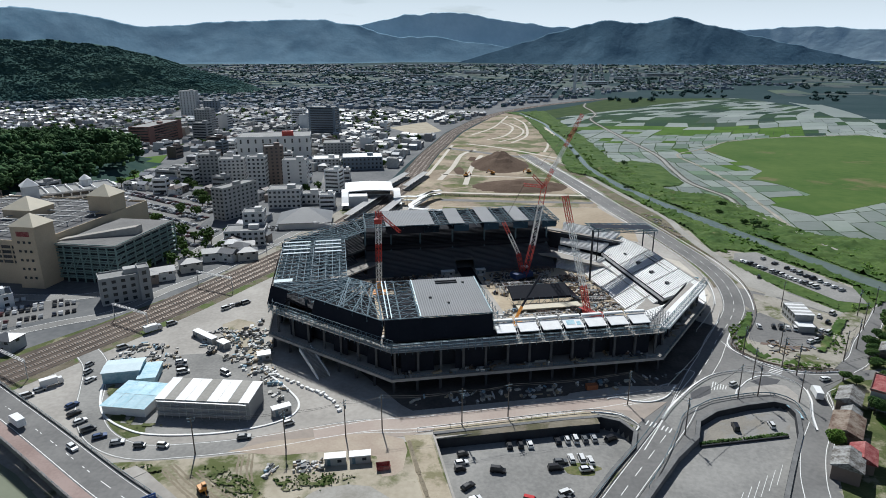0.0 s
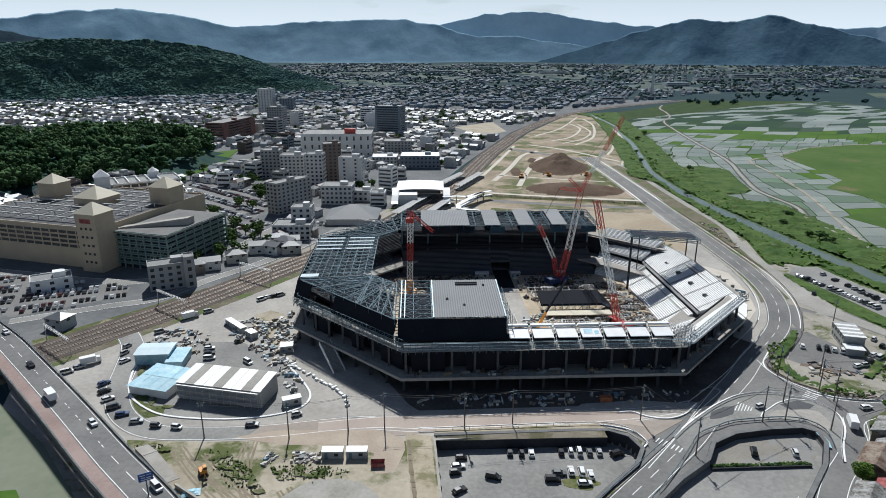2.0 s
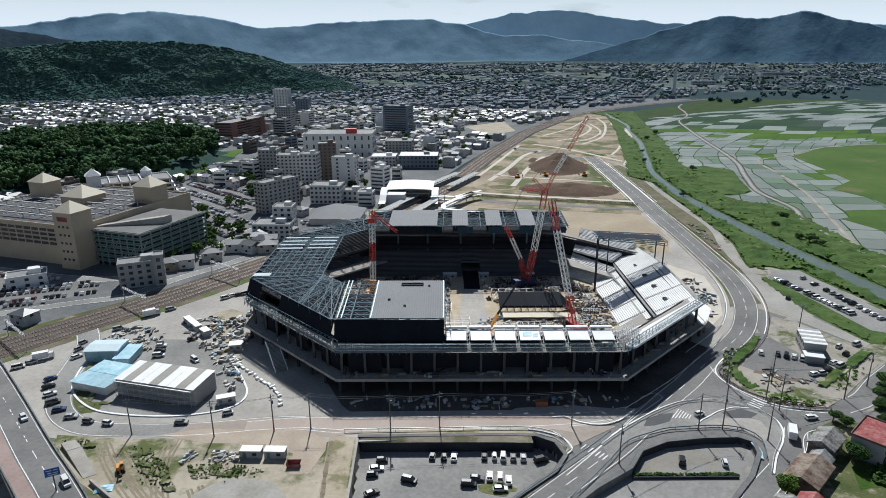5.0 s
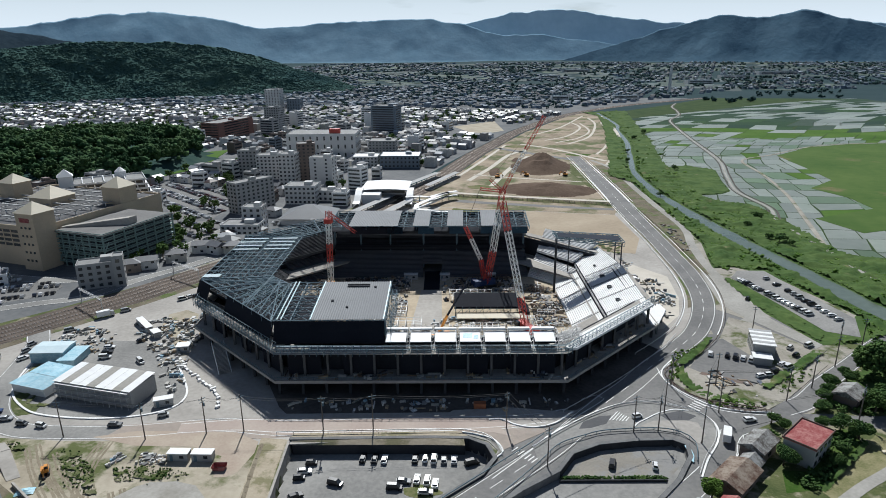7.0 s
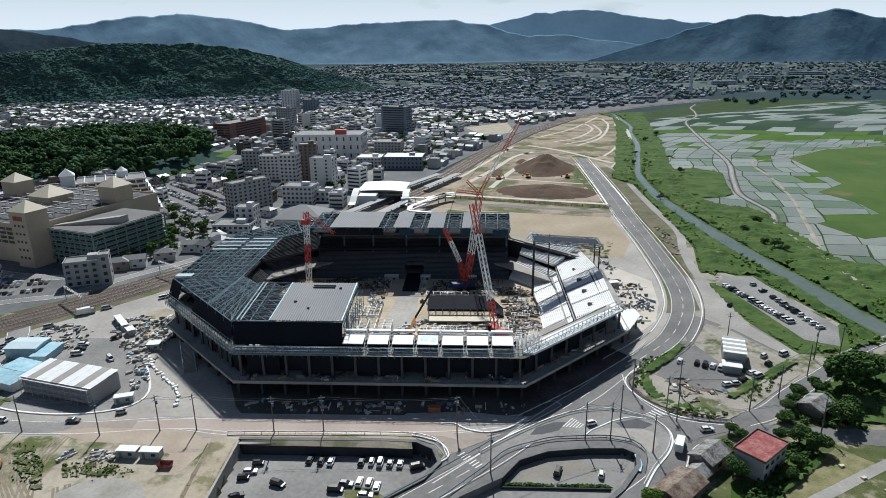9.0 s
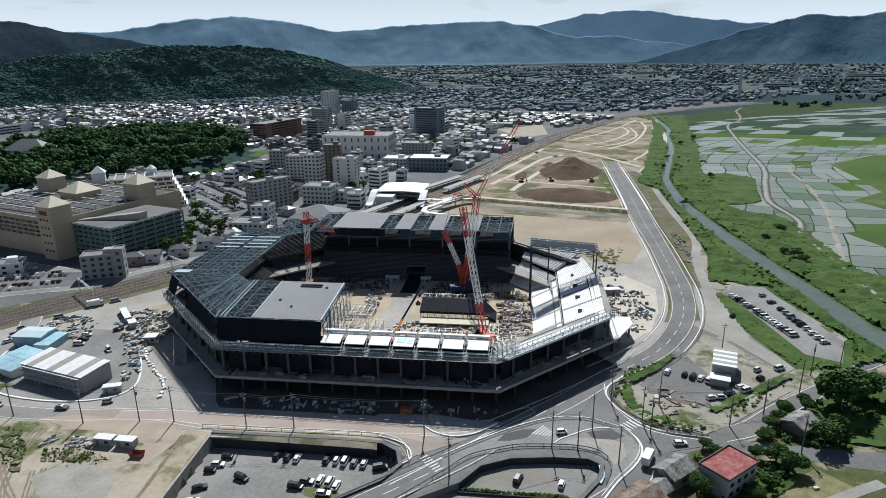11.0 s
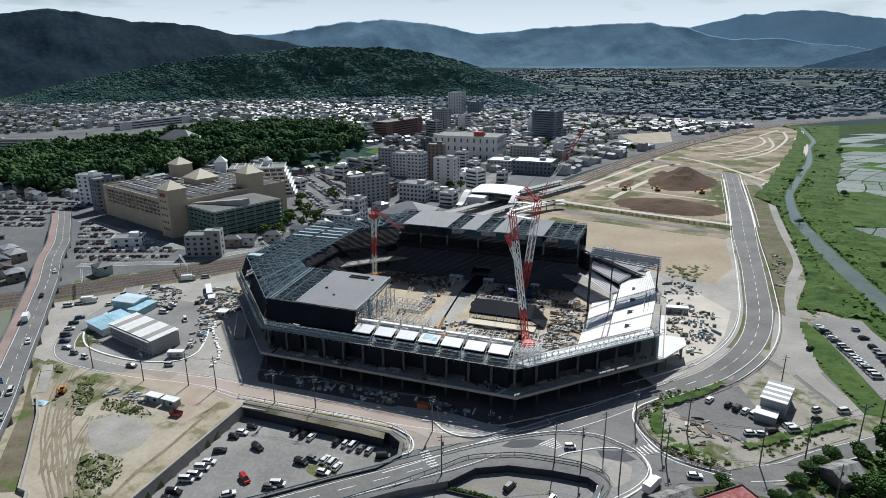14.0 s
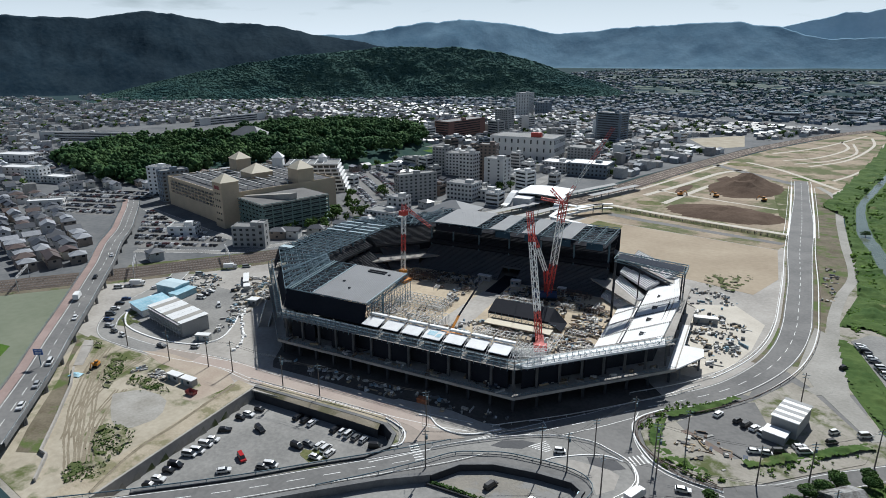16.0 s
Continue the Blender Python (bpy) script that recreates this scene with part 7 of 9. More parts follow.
def side_profile(pts, w, top):
    """A body from a side profile, drawn in towards the top."""
    b, n = Build(), len(pts)
    zt = max(p[1] for p in pts)
    for s in (-1, 1):
        b.v += [(x, s * (w / 2 - (top * max(0, z - 0.8) / max(0.1, zt - 0.8))), z) for x, z in pts]
    b.f = [tuple(range(n)), tuple(range(2 * n - 1, n - 1, -1))] + [(i, n + i, n + (i + 1) % n, (i + 1) % n) for i in range(n)]
    b.m = [0] * len(b.f)
    return b


def vehicle(x, y, z, rz, kind="car", colour="white", group="parked cars"):
    key = kind + colour
    m = pose(x, y, z, 0, 0, rz)
    if key in cars:
        return copy_thing(cars[key], m)
    name = {"car": "car", "van": "van", "truck": "truck", "kei": "car"}[kind]
    t = thing(name, x, y, z, rz, {"car": "%s hatchback car standing on the ground", "van": "%s boxy minivan standing on the ground", "truck": "%s box truck standing on the road", "kei": "%s small tall hatchback standing on the ground"}[kind] % colour, "car" if kind != "truck" else "truck", group)
    cars[key] = t
    paint = CAR_MAT[colour]
    if kind == "truck":
        part("cab", side_profile([(2.0, 0.5), (3.6, 0.5), (3.65, 1.3), (3.3, 2.4), (2.0, 2.5)], 2.1, 0.1), paint, t)
        part("box_body", Build().box(-0.9, 0, 0.8, 5.4, 2.3, 2.4), M_WHITE, t)
        part("windscreen", Build().quad((3.66, -.9, 1.35), (3.66, .9, 1.35), (3.4, .85, 2.25), (3.4, -.85, 2.25)), M_GLASS, t)
        wx = (2.7, -2.2)
    else:
        L, H, W = {"car": (4.3, 1.48, 1.75), "van": (4.6, 1.9, 1.75), "kei": (3.5, 1.65, 1.5)}[kind]
        h = L / 2
        low = [(-h, 0.35), (h, 0.35), (h + .02, 0.65), (h - .12, 0.86), (h * 0.48, 0.98), (-h + .1, 1.02), (-h - .02, 0.7)]
        part("body", side_profile(low, W, 0.02), paint, t)
        nose = 0.5 if kind == "car" else 0.72
        gl = [(-h + .12, 0.98), (h * nose, 0.95), (h * (nose - .38), H - .06), (-h + (.55 if kind == "car" else .22), H - .06)]
        part("glass", side_profile(gl, W - .08, 0.2), M_GLASS, t)
        rf = [(-h + (.5 if kind == "car" else .2), H - .08), (h * (nose - .34), H - .08), (h * (nose - .42), H), (-h + (.65 if kind == "car" else .3), H)]
        part("roof", side_profile(rf, W - .1, 0.22), paint, t)
        wx = (h * 0.62, -h * 0.62)
    for a in wx:
        for s in (-1, 1):
            ob = part("wheel", WHEEL, None, t)
            ob.location = (a, s * (0.78 if kind != "kei" else .66), 0.32)
    return t


rc = random.Random(4)
pick = lambda: rc.choice(("white", "white", "white", "silver", "black", "black", "grey", "blue"))
shape = lambda: rc.choice(("car", "car", "van", "kei"))
LZ = SUNK + 0.06
for x, y, rz, c in ((7, 147, 40, "black"), (16, 154, -10, "black"), (5.5, 157.5, 15, "white"), (5, 154.5, 15, "black"), (6, 161.5, 15, "black"), (20.5, 166.3, 95, "black"), (24, 166.6, 95, "black"), (27, 166.8, 95, "white"),
                    (36, 168.6, 95, "black"), (39, 169, 95, "white"), (41.6, 169.4, 95, "white"), (44.6, 169.6, 95, "grey"), (47.6, 170, 95, "silver"), (53, 169.5, 30, "black"), (33, 155, 5, "black"), (35, 158, 5, "grey"), (38.5, 159.5, 95, "white"), (41.5, 159.5, 95, "white"), (44, 158.5, 95, "white"),
                    (42, 154.5, 10, "white"), (24, 141, -20, "red"), (34, 144, 25, "white"), (33, 142, 25, "grey"), (25, 134, 50, "white"), (9.5, 132.5, 25, "white"), (10, 135, 25, "white"), (9, 138.5, 25, "white"), (8.6, 141.5, 25, "white"), (11, 127, 25, "black"), (11.8, 124.3, 25, "black"), (13, 120.5, 25, "white"), (13.6, 117.5, 25, "black")):
    vehicle(x, y, LZ, rz, shape(), c)
for x, y, rz, k, c in ((93.5, 173, 80, "van", "black"), (105.6, 174, 85, "kei", "white")):
    vehicle(x, y, SUNK_E + 0.06, rz, k, c)
for x, y, rz, c in ((136, 246, 75, "white"), (142, 245.5, 70, "black"), (144.8, 244.8, 70, "black"), (147.4, 244.2, 70, "white"), (150, 243.4, 70, "white"), (150, 231, 30, "white"), (156, 235, 35, "black"), (162, 239.5, 40, "white"), (160.5, 241.5, 40, "white"), (168, 250, 45, "black"), (168, 256.5, 50, "white"), (176, 260, 40, "white"), (153, 232, 20, "white")):
    vehicle(x, y, 0.17, rz, shape(), c)
for k in range(17):
    s = k / 16
    if k not in (6,):
        vehicle(169.5 + 18 * s, 334 - 41 * s, 0.14, 25 + rc.uniform(-4, 4), shape(), rc.choice(("white", "white", "white", "silver", "black", "grey")))
for k in range(13):
    s = k / 12
    if k not in (1, 3):
        vehicle(183 + 15 * s, 338 - 49 * s, 0.14, 25 + rc.uniform(-4, 4), shape(), rc.choice(("white", "white", "black", "black", "silver")))
for x, y, rz in ((-124, 183, 60), (-120.5, 178, 55), (-116, 173.5, 48), (-111, 169, 40), (-105.5, 165.3, 30), (-98.5, 162.2, 18), (-91, 160.6, 5), (-84, 160.6, -4), (-61, 165, 12), (-49, 172.5, 30), (-131, 206, 75), (-133.5, 211.5, 75), (-127, 200, 65)):
    vehicle(x, y, 0.075, rz, shape(), pick())
for x, y, rz, k in ((-118, 249, 45, "van"), (-123, 242, 45, "truck"), (-80, 205, -35, "van"), (-100, 266, 50, "van"), (-98, 269.5, 50, "car"), (-95.5, 271, 50, "car"), (-93, 273, 50, "van"), (-143, 189, 40, "van"), (-141, 193, 40, "car"), (-139, 197, 40, "truck"), (-128, 226, 45, "van"), (-100, 214, 20, "car"), (-98, 210, 20, "car"), (-96, 206, 20, "van"), (-91, 222, 60, "car")):
    vehicle(x, y, 0.03 if y > 200 else 0.06, rz, k, rc.choice(("white", "white", "silver", "black")))
for x, y, rz, k, c in ((-105, 151.5, -36, "car", "white"), (-70, 127, -36, "van", "white"), (-56, 117, -38, "car", "silver"), (-128, 163, 144, "truck", "white"), (-45, 108, -38, "car", "white"), (-150, 181.5, -35, "car", "black"), (-180, 205, -33, "car", "white")):
    i = min(range(len(bline)), key=lambda j: (bline[j].x - x) ** 2 + (bline[j].y - y) ** 2)
    vehicle(x, y, bz[i] + 0.02, rz, k, c)
vehicle(128.5, 189.5, 0.1, 75, "truck", "white")
vehicle(138, 200.5, 0.1, 20, "car", "white")
vehicle(103, 196.5, 0.22, 30, "kei", "white")
vehicle(166, 308, 0.09, 60, "kei", "black")

# large far car parks
fb = Build()


def tiny_car(b, x, y, rz, L=4.3, z=0.0):
    c, s = math.cos(radians(rz)), math.sin(radians(rz))
    pr = [(-L / 2, .25), (L / 2, .25), (L / 2, .8), (L * .25, .95), (L * .08, 1.45), (-L * .32, 1.48), (-L * .46, .98), (-L / 2, .9)]
    n = len(pr)
    b.add([(x + c * u - s * k, y + s * u + c * k, v + z) for k in (-.85, .85) for u, v in pr], [tuple(range(n)), tuple(range(2 * n - 1, n - 1, -1))] + [(i, n + i, n + (i + 1) % n, (i + 1) % n) for i in range(n)])


def car_park(poly, rz, fill=0.8, z=0.0):
    xs, ys = [p[0] for p in poly], [p[1] for p in poly]
    c, s = math.cos(radians(rz)), math.sin(radians(rz))
    cx, cy, R = sum(xs) / len(xs), sum(ys) / len(ys), max(max(xs) - min(xs), max(ys) - min(ys))
    for r in range(int(-R / 8.5), int(R / 8.5) + 1):
        for k in range(int(-R / 2.6), int(R / 2.6) + 1):
            for o in (-2.5, 2.5):
                u, v = k * 2.6, r * 16.5 + o
                x, y = cx + c * u - s * v, cy + s * u + c * v
                if inside(x, y, poly) and rc.random() < fill and k % 14:
                    tiny_car(fb, x, y, rz + 90 + rc.uniform(-3, 3), rc.choice((3.5, 4.3, 4.5)), z)


PARK1 = CARLOT
PARK4 = [(-184, 395), (-166, 405), (-150, 400), (-146, 366), (-152, 362)]
PARK2 = [(-300, 292), (-262, 284), (-206, 279), (-172, 274), (-168, 262), (-203, 232), (-222, 240), (-262, 268)]
PARK3 = [(-420, 300), (-345, 345), (-332, 304), (-344, 290), (-320, 276), (-300, 264), (-330, 250), (-420, 262)]
for n, (p, a) in enumerate(((PARK1, -35), (PARK2, 30), (PARK3, 25), (PARK4, -30))):
    lawn("car_park_%d" % (n + 1), p, 0.06, M_ASPHALT, "grey asphalt car park crowded with cars", "car park")
    car_park(p, a, 0.93)
car_park([(-112, 392), (-130, 400), (-128, 412), (-108, 408)], 8, 0.9)
car_park([(-230, 640), (-235, 600), (-180, 590), (-170, 650)], 8, 0.7)
tagged(part("far_parked_cars", fb, M_CARS), "crowded rows of small parked cars", "cars", kind="stuff")

# ---- cranes in the stadium ----
ST = stadium.matrix_basis
def loc(u, v, z):
    return ST @ Vector((u, v, z))


def crane_run(t, pts, w, c1=0.26, c2=0.15):
    """Lattice lengths in alternating red and white."""
    for (p, q, c) in pts:
        part("boom_section", Build().lattice(p, q, w, 2.2, c1, c2), M_RED if c == "r" else M_CRANE_W, t, "red lattice section" if c == "r" else "white lattice section")


def crawler(t, u, v, rz, body):
    b = Build()
    for s in (-1, 1):
        part("track", Build().box(0, s * 2.6, 0.25, 8.5, 1.1, 1.3).tube((4.2, s * 2.6 - .5, .9), (4.2, s * 2.6 + .5, .9), .65).tube((-4.2, s * 2.6 - .5, .9), (-4.2, s * 2.6 + .5, .9), .65), M_BLACK, t)
    part("carbody", Build().box(0, 0, 1.4, 9.5, 3.4, 2.4), body, t)
    part("counterweight", Build().box(-5.6, 0, 1.6, 2.4, 5.2, 2.8), body, t)
    part("cab", Build().box(3.4, 2.2, 1.6, 2.2, 1.4, 2.2), M_GLASS, t)


def at(u, v, z, base):
    return base.inverted() @ loc(u, v, z)


c2 = thing("crawler_crane", *loc(78, 104, 0.25), 30, "red and white luffing crawler crane with a blue base", "crane", "cranes in the stadium")
B = c2.matrix_basis
crawler(c2, 0, 0, 0, M_NAVY)
crane_run(c2, [(at(78.5, 103.5, 2.8, B), at(81.2, 101.5, 19.5, B), "r"), (at(81.2, 101.5, 19.5, B), at(84.0, 99.8, 41, B), "w"), (at(84.0, 99.8, 41, B), at(85.2, 99.4, 50.5, B), "r")], 2.4)
crane_run(c2, [(at(85.2, 99.4, 50, B), at(89.5, 100.3, 58.5, B), "r"), (at(89.5, 100.3, 58.5, B), at(95.5, 101.4, 69, B), "w"), (at(95.5, 101.4, 69, B), at(104, 103, 84.5, B), "r")], 1.3, 0.15, 0.09)
crane_run(c2, [(at(77.5, 104.5, 3, B), at(75.7, 107.4, 13.5, B), "r"), (at(75.7, 107.4, 13.5, B), at(70.8, 108.9, 24, B), "w"), (at(70.8, 108.9, 24, B), at(67.9, 109.7, 30, B), "r")], 1.5)
part("strut", Build().lattice(at(85.2, 99.4, 50, B), at(74.5, 98.5, 51.5, B), 1.1, 2.0, 0.2, 0.12).lattice(at(85.2, 99.4, 50, B), at(79, 99, 56, B), 1.1, 2.0, 0.2, 0.12), M_RED, c2, "red back strut")
part("pendant", Build().beam(at(74.5, 98.5, 51.5, B), at(67.9, 109.7, 30, B), 0.14).beam(at(79, 99, 56, B), at(104, 103, 84.5, B), 0.1), M_RUST, c2)
c3 = thing("crawler_crane", *loc(92, 51, 0.25), 120, "red and white lattice-boom crawler crane", "crane", "cranes in the stadium")
B = c3.matrix_basis
crawler(c3, 0, 0, 0, M_RED)
crane_run(c3, [(at(91.7, 51.3, 2.8, B), at(89.6, 53.6, 15, B), "r"), (at(89.6, 53.6, 15, B), at(84.2, 59.5, 42, B), "w"), (at(84.2, 59.5, 42, B), at(81.9, 62, 54, B), "r")], 2.0)
c1 = thing("tower_crane", *loc(2.4, 94.6, 0.25), 0, "slim red and white lattice tower crane", "crane", "cranes in the stadium")
B = c1.matrix_basis
part("base", Build().box(0, 0, 0, 6, 6, 1.6).box(0, 0, 1.6, 3, 3, 5), M_ORANGE, c1)
crane_run(c1, [(at(2.4, 94.6, 6, B), at(2.6, 94.8, 17, B), "w"), (at(2.6, 94.8, 17, B), at(2.8, 95, 26, B), "r"), (at(2.8, 95, 26, B), at(3.0, 95.2, 36, B), "w"), (at(3.0, 95.2, 36, B), at(3.2, 95.4, 42, B), "r")], 1.9)
part("jib", Build().lattice(at(3.2, 95.4, 41, B), at(14, 104, 29, B), 1.2, 2, 0.2, 0.12), M_RED, c1, "red lattice jib")
part("machinery", Build().box(0.5, 0.5, 36, 3.4, 3.4, 2.2), M_RED, c1)
mc = thing("mobile_crane", *loc(55, 44, 0.25), 15, "yellow mobile crane with a dark telescopic boom", "crane", "cranes in the stadium")
B = mc.matrix_basis
part("carrier", Build().box(0, 0, 0.7, 10, 2.6, 1.3).box(3.8, 0, 2.0, 2.2, 2.4, 1.4), M_ORANGE, mc)
for a in (-3.6, -1.8, 2, 3.8):
    for s in (-1, 1):
        part("wheel", Build().tube((a, s * 1.25 - .2, .6), (a, s * 1.25 + .2, .6), .6), M_BLACK, mc)
part("boom_base", Build().beam(at(55.3, 44, 3, B), at(59, 44.2, 11, B), 0.95), M_ORANGE, mc)
part("boom", Build().beam(at(59, 44.2, 11, B), at(66.9, 44.9, 24.8, B), 0.7), M_DARK, mc)

# ---- works on the pitch ----
blk = thing("roof_assembly", *loc(78, 73, 0.25), 9.6, "dark roof assembly on a steel scaffold", "structure")
b = Build()
b.add([(-16, -4.5, 4.2), (12, -4.5, 4.2), (18, -4.5, 0.8), (-16, 4.5, 7.2), (12, 4.5, 7.2), (18, 4.5, 1.2), (-16, -4.5, 3.2), (12, -4.5, 3.2), (-16, 4.5, 6.4), (12, 4.5, 6.4)], ((0, 1, 4, 3), (1, 2, 5, 4), (6, 8, 9, 7), (0, 6, 7, 1), (3, 4, 9, 8), (0, 3, 8, 6), (1, 7, 2), (4, 5, 9)))
part("dark_sheet", b, M_DARK, blk, "dark sloping sheet")
for k in range(10):
    u = -15.5 + 3.1 * k
    part("scaffold", Build().beam((u, -5, 0), (u, -5, 4.4), .16).beam((u, 5, 0), (u, 5, 7.4), .16).beam((u, -5, 1.8), (u, 5, 1.8), .12).beam((u, -5, 0.2), (u + 3.1, -5, 3.4), .12).beam((u, -5, 3.4), (u + 3.1, -5, 3.4), .12).beam((u, 5, 7.3), (u + 3.1, 5, 7.3), .12), M_STEEL, blk)
part("platform", Build().box(0, -9, 1.4, 30, 5.5, 0.4), M_CREAM, blk, "pale plank platform")


def frame_grid(name, u, v, w, d, h, nx, ny, label, mt=M_STEEL_W):
    t = thing(name, *loc(u, v, 0.25), 9.6, label, "scaffold", "scaffolds on the pitch")
    for i in range(nx + 1):
        x = -w / 2 + w * i / nx
        bb = Build()
        for j in range(ny + 1):
            y = -d / 2 + d * j / ny
            bb.beam((x, y, 0), (x, y, h), .18)
            if j < ny:
                bb.beam((x, y, 0.1), (x, y + d / ny, h), .12).beam((x, y, h), (x, y + d / ny, h), .16)
            if i < nx:
                bb.beam((x, y, h), (x + w / nx, y, h), .16).beam((x, y, h * .5), (x + w / nx, y, h * .5), .12)
        part("frame", bb, mt, t)


frame_grid("scaffold", 33, 52, 30, 10, 4.2, 9, 3, "pale steel scaffold frame on the pitch")
frame_grid("scaffold", 73, 52, 20, 5, 2.6, 8, 2, "low pale steel scaffold frame on the pitch")
frame_grid("scaffold", 92, 60, 11, 12, 0.8, 6, 4, "stacked steel beams laid in rows")
frame_grid("scaffold", 6, 50, 26, 15, 3.2, 9, 5, "brown timber shuttering frames standing on the pitch", M_RUST)
frame_grid("scaffold", 28, 71.5, 25, 12, 2.4, 10, 4, "pale steel roof trusses assembled on the pitch")
frame_grid("scaffold", 6, 104, 22, 8, 2.8, 8, 3, "brown steel frames before the main stand", M_RUST)
frame_grid("scaffold", 82, 113, 26, 5, 2.4, 9, 2, "brown steel frames before the main stand", M_RUST)
frame_grid("scaffold", 102, 72, 9, 8, 0.9, 5, 6, "dark stacked beams laid in rows", M_COL)
frame_grid("scaffold", 70, 90, 20, 4, 3.2, 6, 1, "steel frame beside the dark assembly")


def litter(name, poly, n, label, local=False, z=0.05, hmax=1.6, seed=1, big=3.0, mt=None):
    """Heaps of mixed materials: boards, boxes and bundles."""
    r, b = random.Random(seed), Build()
    xs, ys = [p[0] for p in poly], [p[1] for p in poly]
    k = 0
    while k < n:
        x, y = r.uniform(min(xs), max(xs)), r.uniform(min(ys), max(ys))
        if not inside(x, y, poly) or noise.noise(Vector((x / 7, y / 7, seed))) < -0.12:
            k += 0.2
            continue
        k += 1
        a = r.choice((10, 100, 55, r.uniform(0, 180)))
        L, W = r.choice(((big, 0.8), (1.0, 0.8), (big * 1.3, 0.3), (1.3, 0.7), (0.7, 0.6), (1.8, 1.2)))
        h = r.uniform(0.15, hmax * .7)
        if local:
            p = loc(x, y, 0)
            x, y = p.x, p.y
        b.box(x, y, z, L * r.uniform(.7, 1.3), W * r.uniform(.7, 1.3), h, a)
        if r.random() < .35:
            b.box(x + .2, y + .1, z + h, L * .6, W * .8, h * .5, a + 8)
    return tagged(part(name, b, mt or M_JUNK), label, "building materials", kind="stuff")


lawn("east_yard", [(106, 266), (122, 268), (131, 284), (134.5, 305), (134, 335), (118, 352), (100, 340), (104, 300)], 0.028, M_PALE, "pale dusty storage yard beside the stadium")
litter("pitch_materials", [(-10, 42), (108, 42), (108, 62), (96, 66), (60, 66), (50, 60), (-10, 60)], 420, "scattered building materials on the pitch", True, 0.25, 1.5, 2, mt=M_JUNK_P)
litter("pitch_materials", [(98, 52), (111, 52), (111, 106), (98, 106)], 480, "boards and boxes along the white stand", True, 0.25, 1.6, 3)
litter("pitch_materials", [(-10, 99), (39, 99), (39, 116), (-10, 116)], 280, "dark crates and frames before the main stand", True, 0.25, 1.8, 4)
litter("pitch_materials", [(33, 80), (39.4, 76), (39.4, 104), (32, 104)], 90, "pale crates and bags beside the paved strip", True, 0.25, 1.5, 17, big=2.0, mt=M_JUNK_P)
litter("pitch_materials", [(57, 82), (98, 82), (98, 116), (57, 116)], 480, "machines and crates before the main stand", True, 0.25, 2.0, 5)
litter("yard_materials", [(-105, 236), (-92, 246), (-72, 226), (-66, 205), (-50, 190), (-56, 186), (-76, 208), (-92, 222)], 420, "stacked scaffold parts and crates in the yard", False, 0.03, 1.8, 6, big=2.2, mt=M_JUNK_P)
litter("yard_materials", [(-95, 240), (-80, 252), (-70, 236), (-80, 222)], 120, "heaped rubble and crates in the yard", False, 0.03, 2.2, 7, big=2.2, mt=M_JUNK_P)
litter("yard_materials", [(-124, 232), (-106, 226), (-100, 212), (-112, 206), (-128, 216)], 150, "blue and white materials beside the site office", False, 0.03, 1.6, 8, big=2.2, mt=M_JUNK_P)
litter("yard_materials", [(108, 268), (126, 280), (132, 300), (128, 330), (104, 336), (108, 300)], 260, "stacked materials beside the stadium's east side", False, 0.03, 1.8, 9, big=3.6, mt=M_JUNK_P)
litter("yard_materials", [(80, 330), (120, 345), (116, 366), (84, 362)], 120, "scattered materials behind the east stand", False, 0.03, 1.6, 10, big=2.2, mt=M_JUNK_P)
litter("yard_materials", [(-12, 181), (78, 197), (82, 204), (-12, 188)], 170, "pallets and pipes along the shaded front", False, 0.03, 1.4, 11, big=2.2, mt=M_JUNK_P)
litter("yard_materials", [(-50, 146), (-34, 150), (-34, 154), (-50, 152)], 70, "small heap of materials on the dirt yard", False, 0.05, 1.2, 12, big=2.2, mt=M_JUNK_P)
litter("deck_materials", [(2, 1.5), (98, 1.5), (98, 7), (2, 7)], 90, "pallets stored on the concourse deck", True, 6.0, 1.6, 13)
litter("deck_materials", [(104, 8), (140, 44), (136, 46), (102, 12)], 60, "pallets stored on the concourse deck", True, 6.0, 1.6, 14)
litter("gravel_materials", [(128, 218), (146, 216), (150, 226), (132, 234)], 60, "boards lying on the gravel island", False, 0.16, 0.6, 15)
litter("bank_materials", [(150, 380), (156, 380), (152, 440), (146, 440)], 70, "blocks and boards beside the levee path", False, 0.05, 0.9, 16)

# ---- site offices ----
off = thing("site_office", -77, 182.5, 0.03, -5, "long white site office with a striped roof and scaffolding", "building")
part("wall", Build().box(0, 0, 0, 31, 12, 6.3), M_GREYWALL, off)
for k in range(9):
    part("roof_panel", Build().add([(-15.8 + 3.5 * k, -6.4, 6.3), (-12.4 + 3.5 * k, -6.4, 6.3), (-12.4 + 3.5 * k, 6.4, 7.0), (-15.8 + 3.5 * k, 6.4, 7.0)], ((0, 1, 2, 3),)), M_GRAVEL if k % 3 == 1 else M_WHITE, off)
sc = Build()
for k in range(13):
    u = -15 + 2.5 * k
    sc.beam((u, -7.4, 0), (u, -7.4, 6.2), .1)
for z in (2, 4, 6):
    sc.beam((-15, -7.4, z), (15, -7.4, z), .1).box(0, -6.8, z - .2, 30, 0.9, 0.08)
part("scaffold", sc, M_STEEL_W, off)
hut = thing("blue_shed", -103, 185, 0.03, -8, "low shed covered in pale blue sheets", "building")
part("wall", Build().box(0, 0, 0, 15, 15, 3.2), M_WHITE, hut)
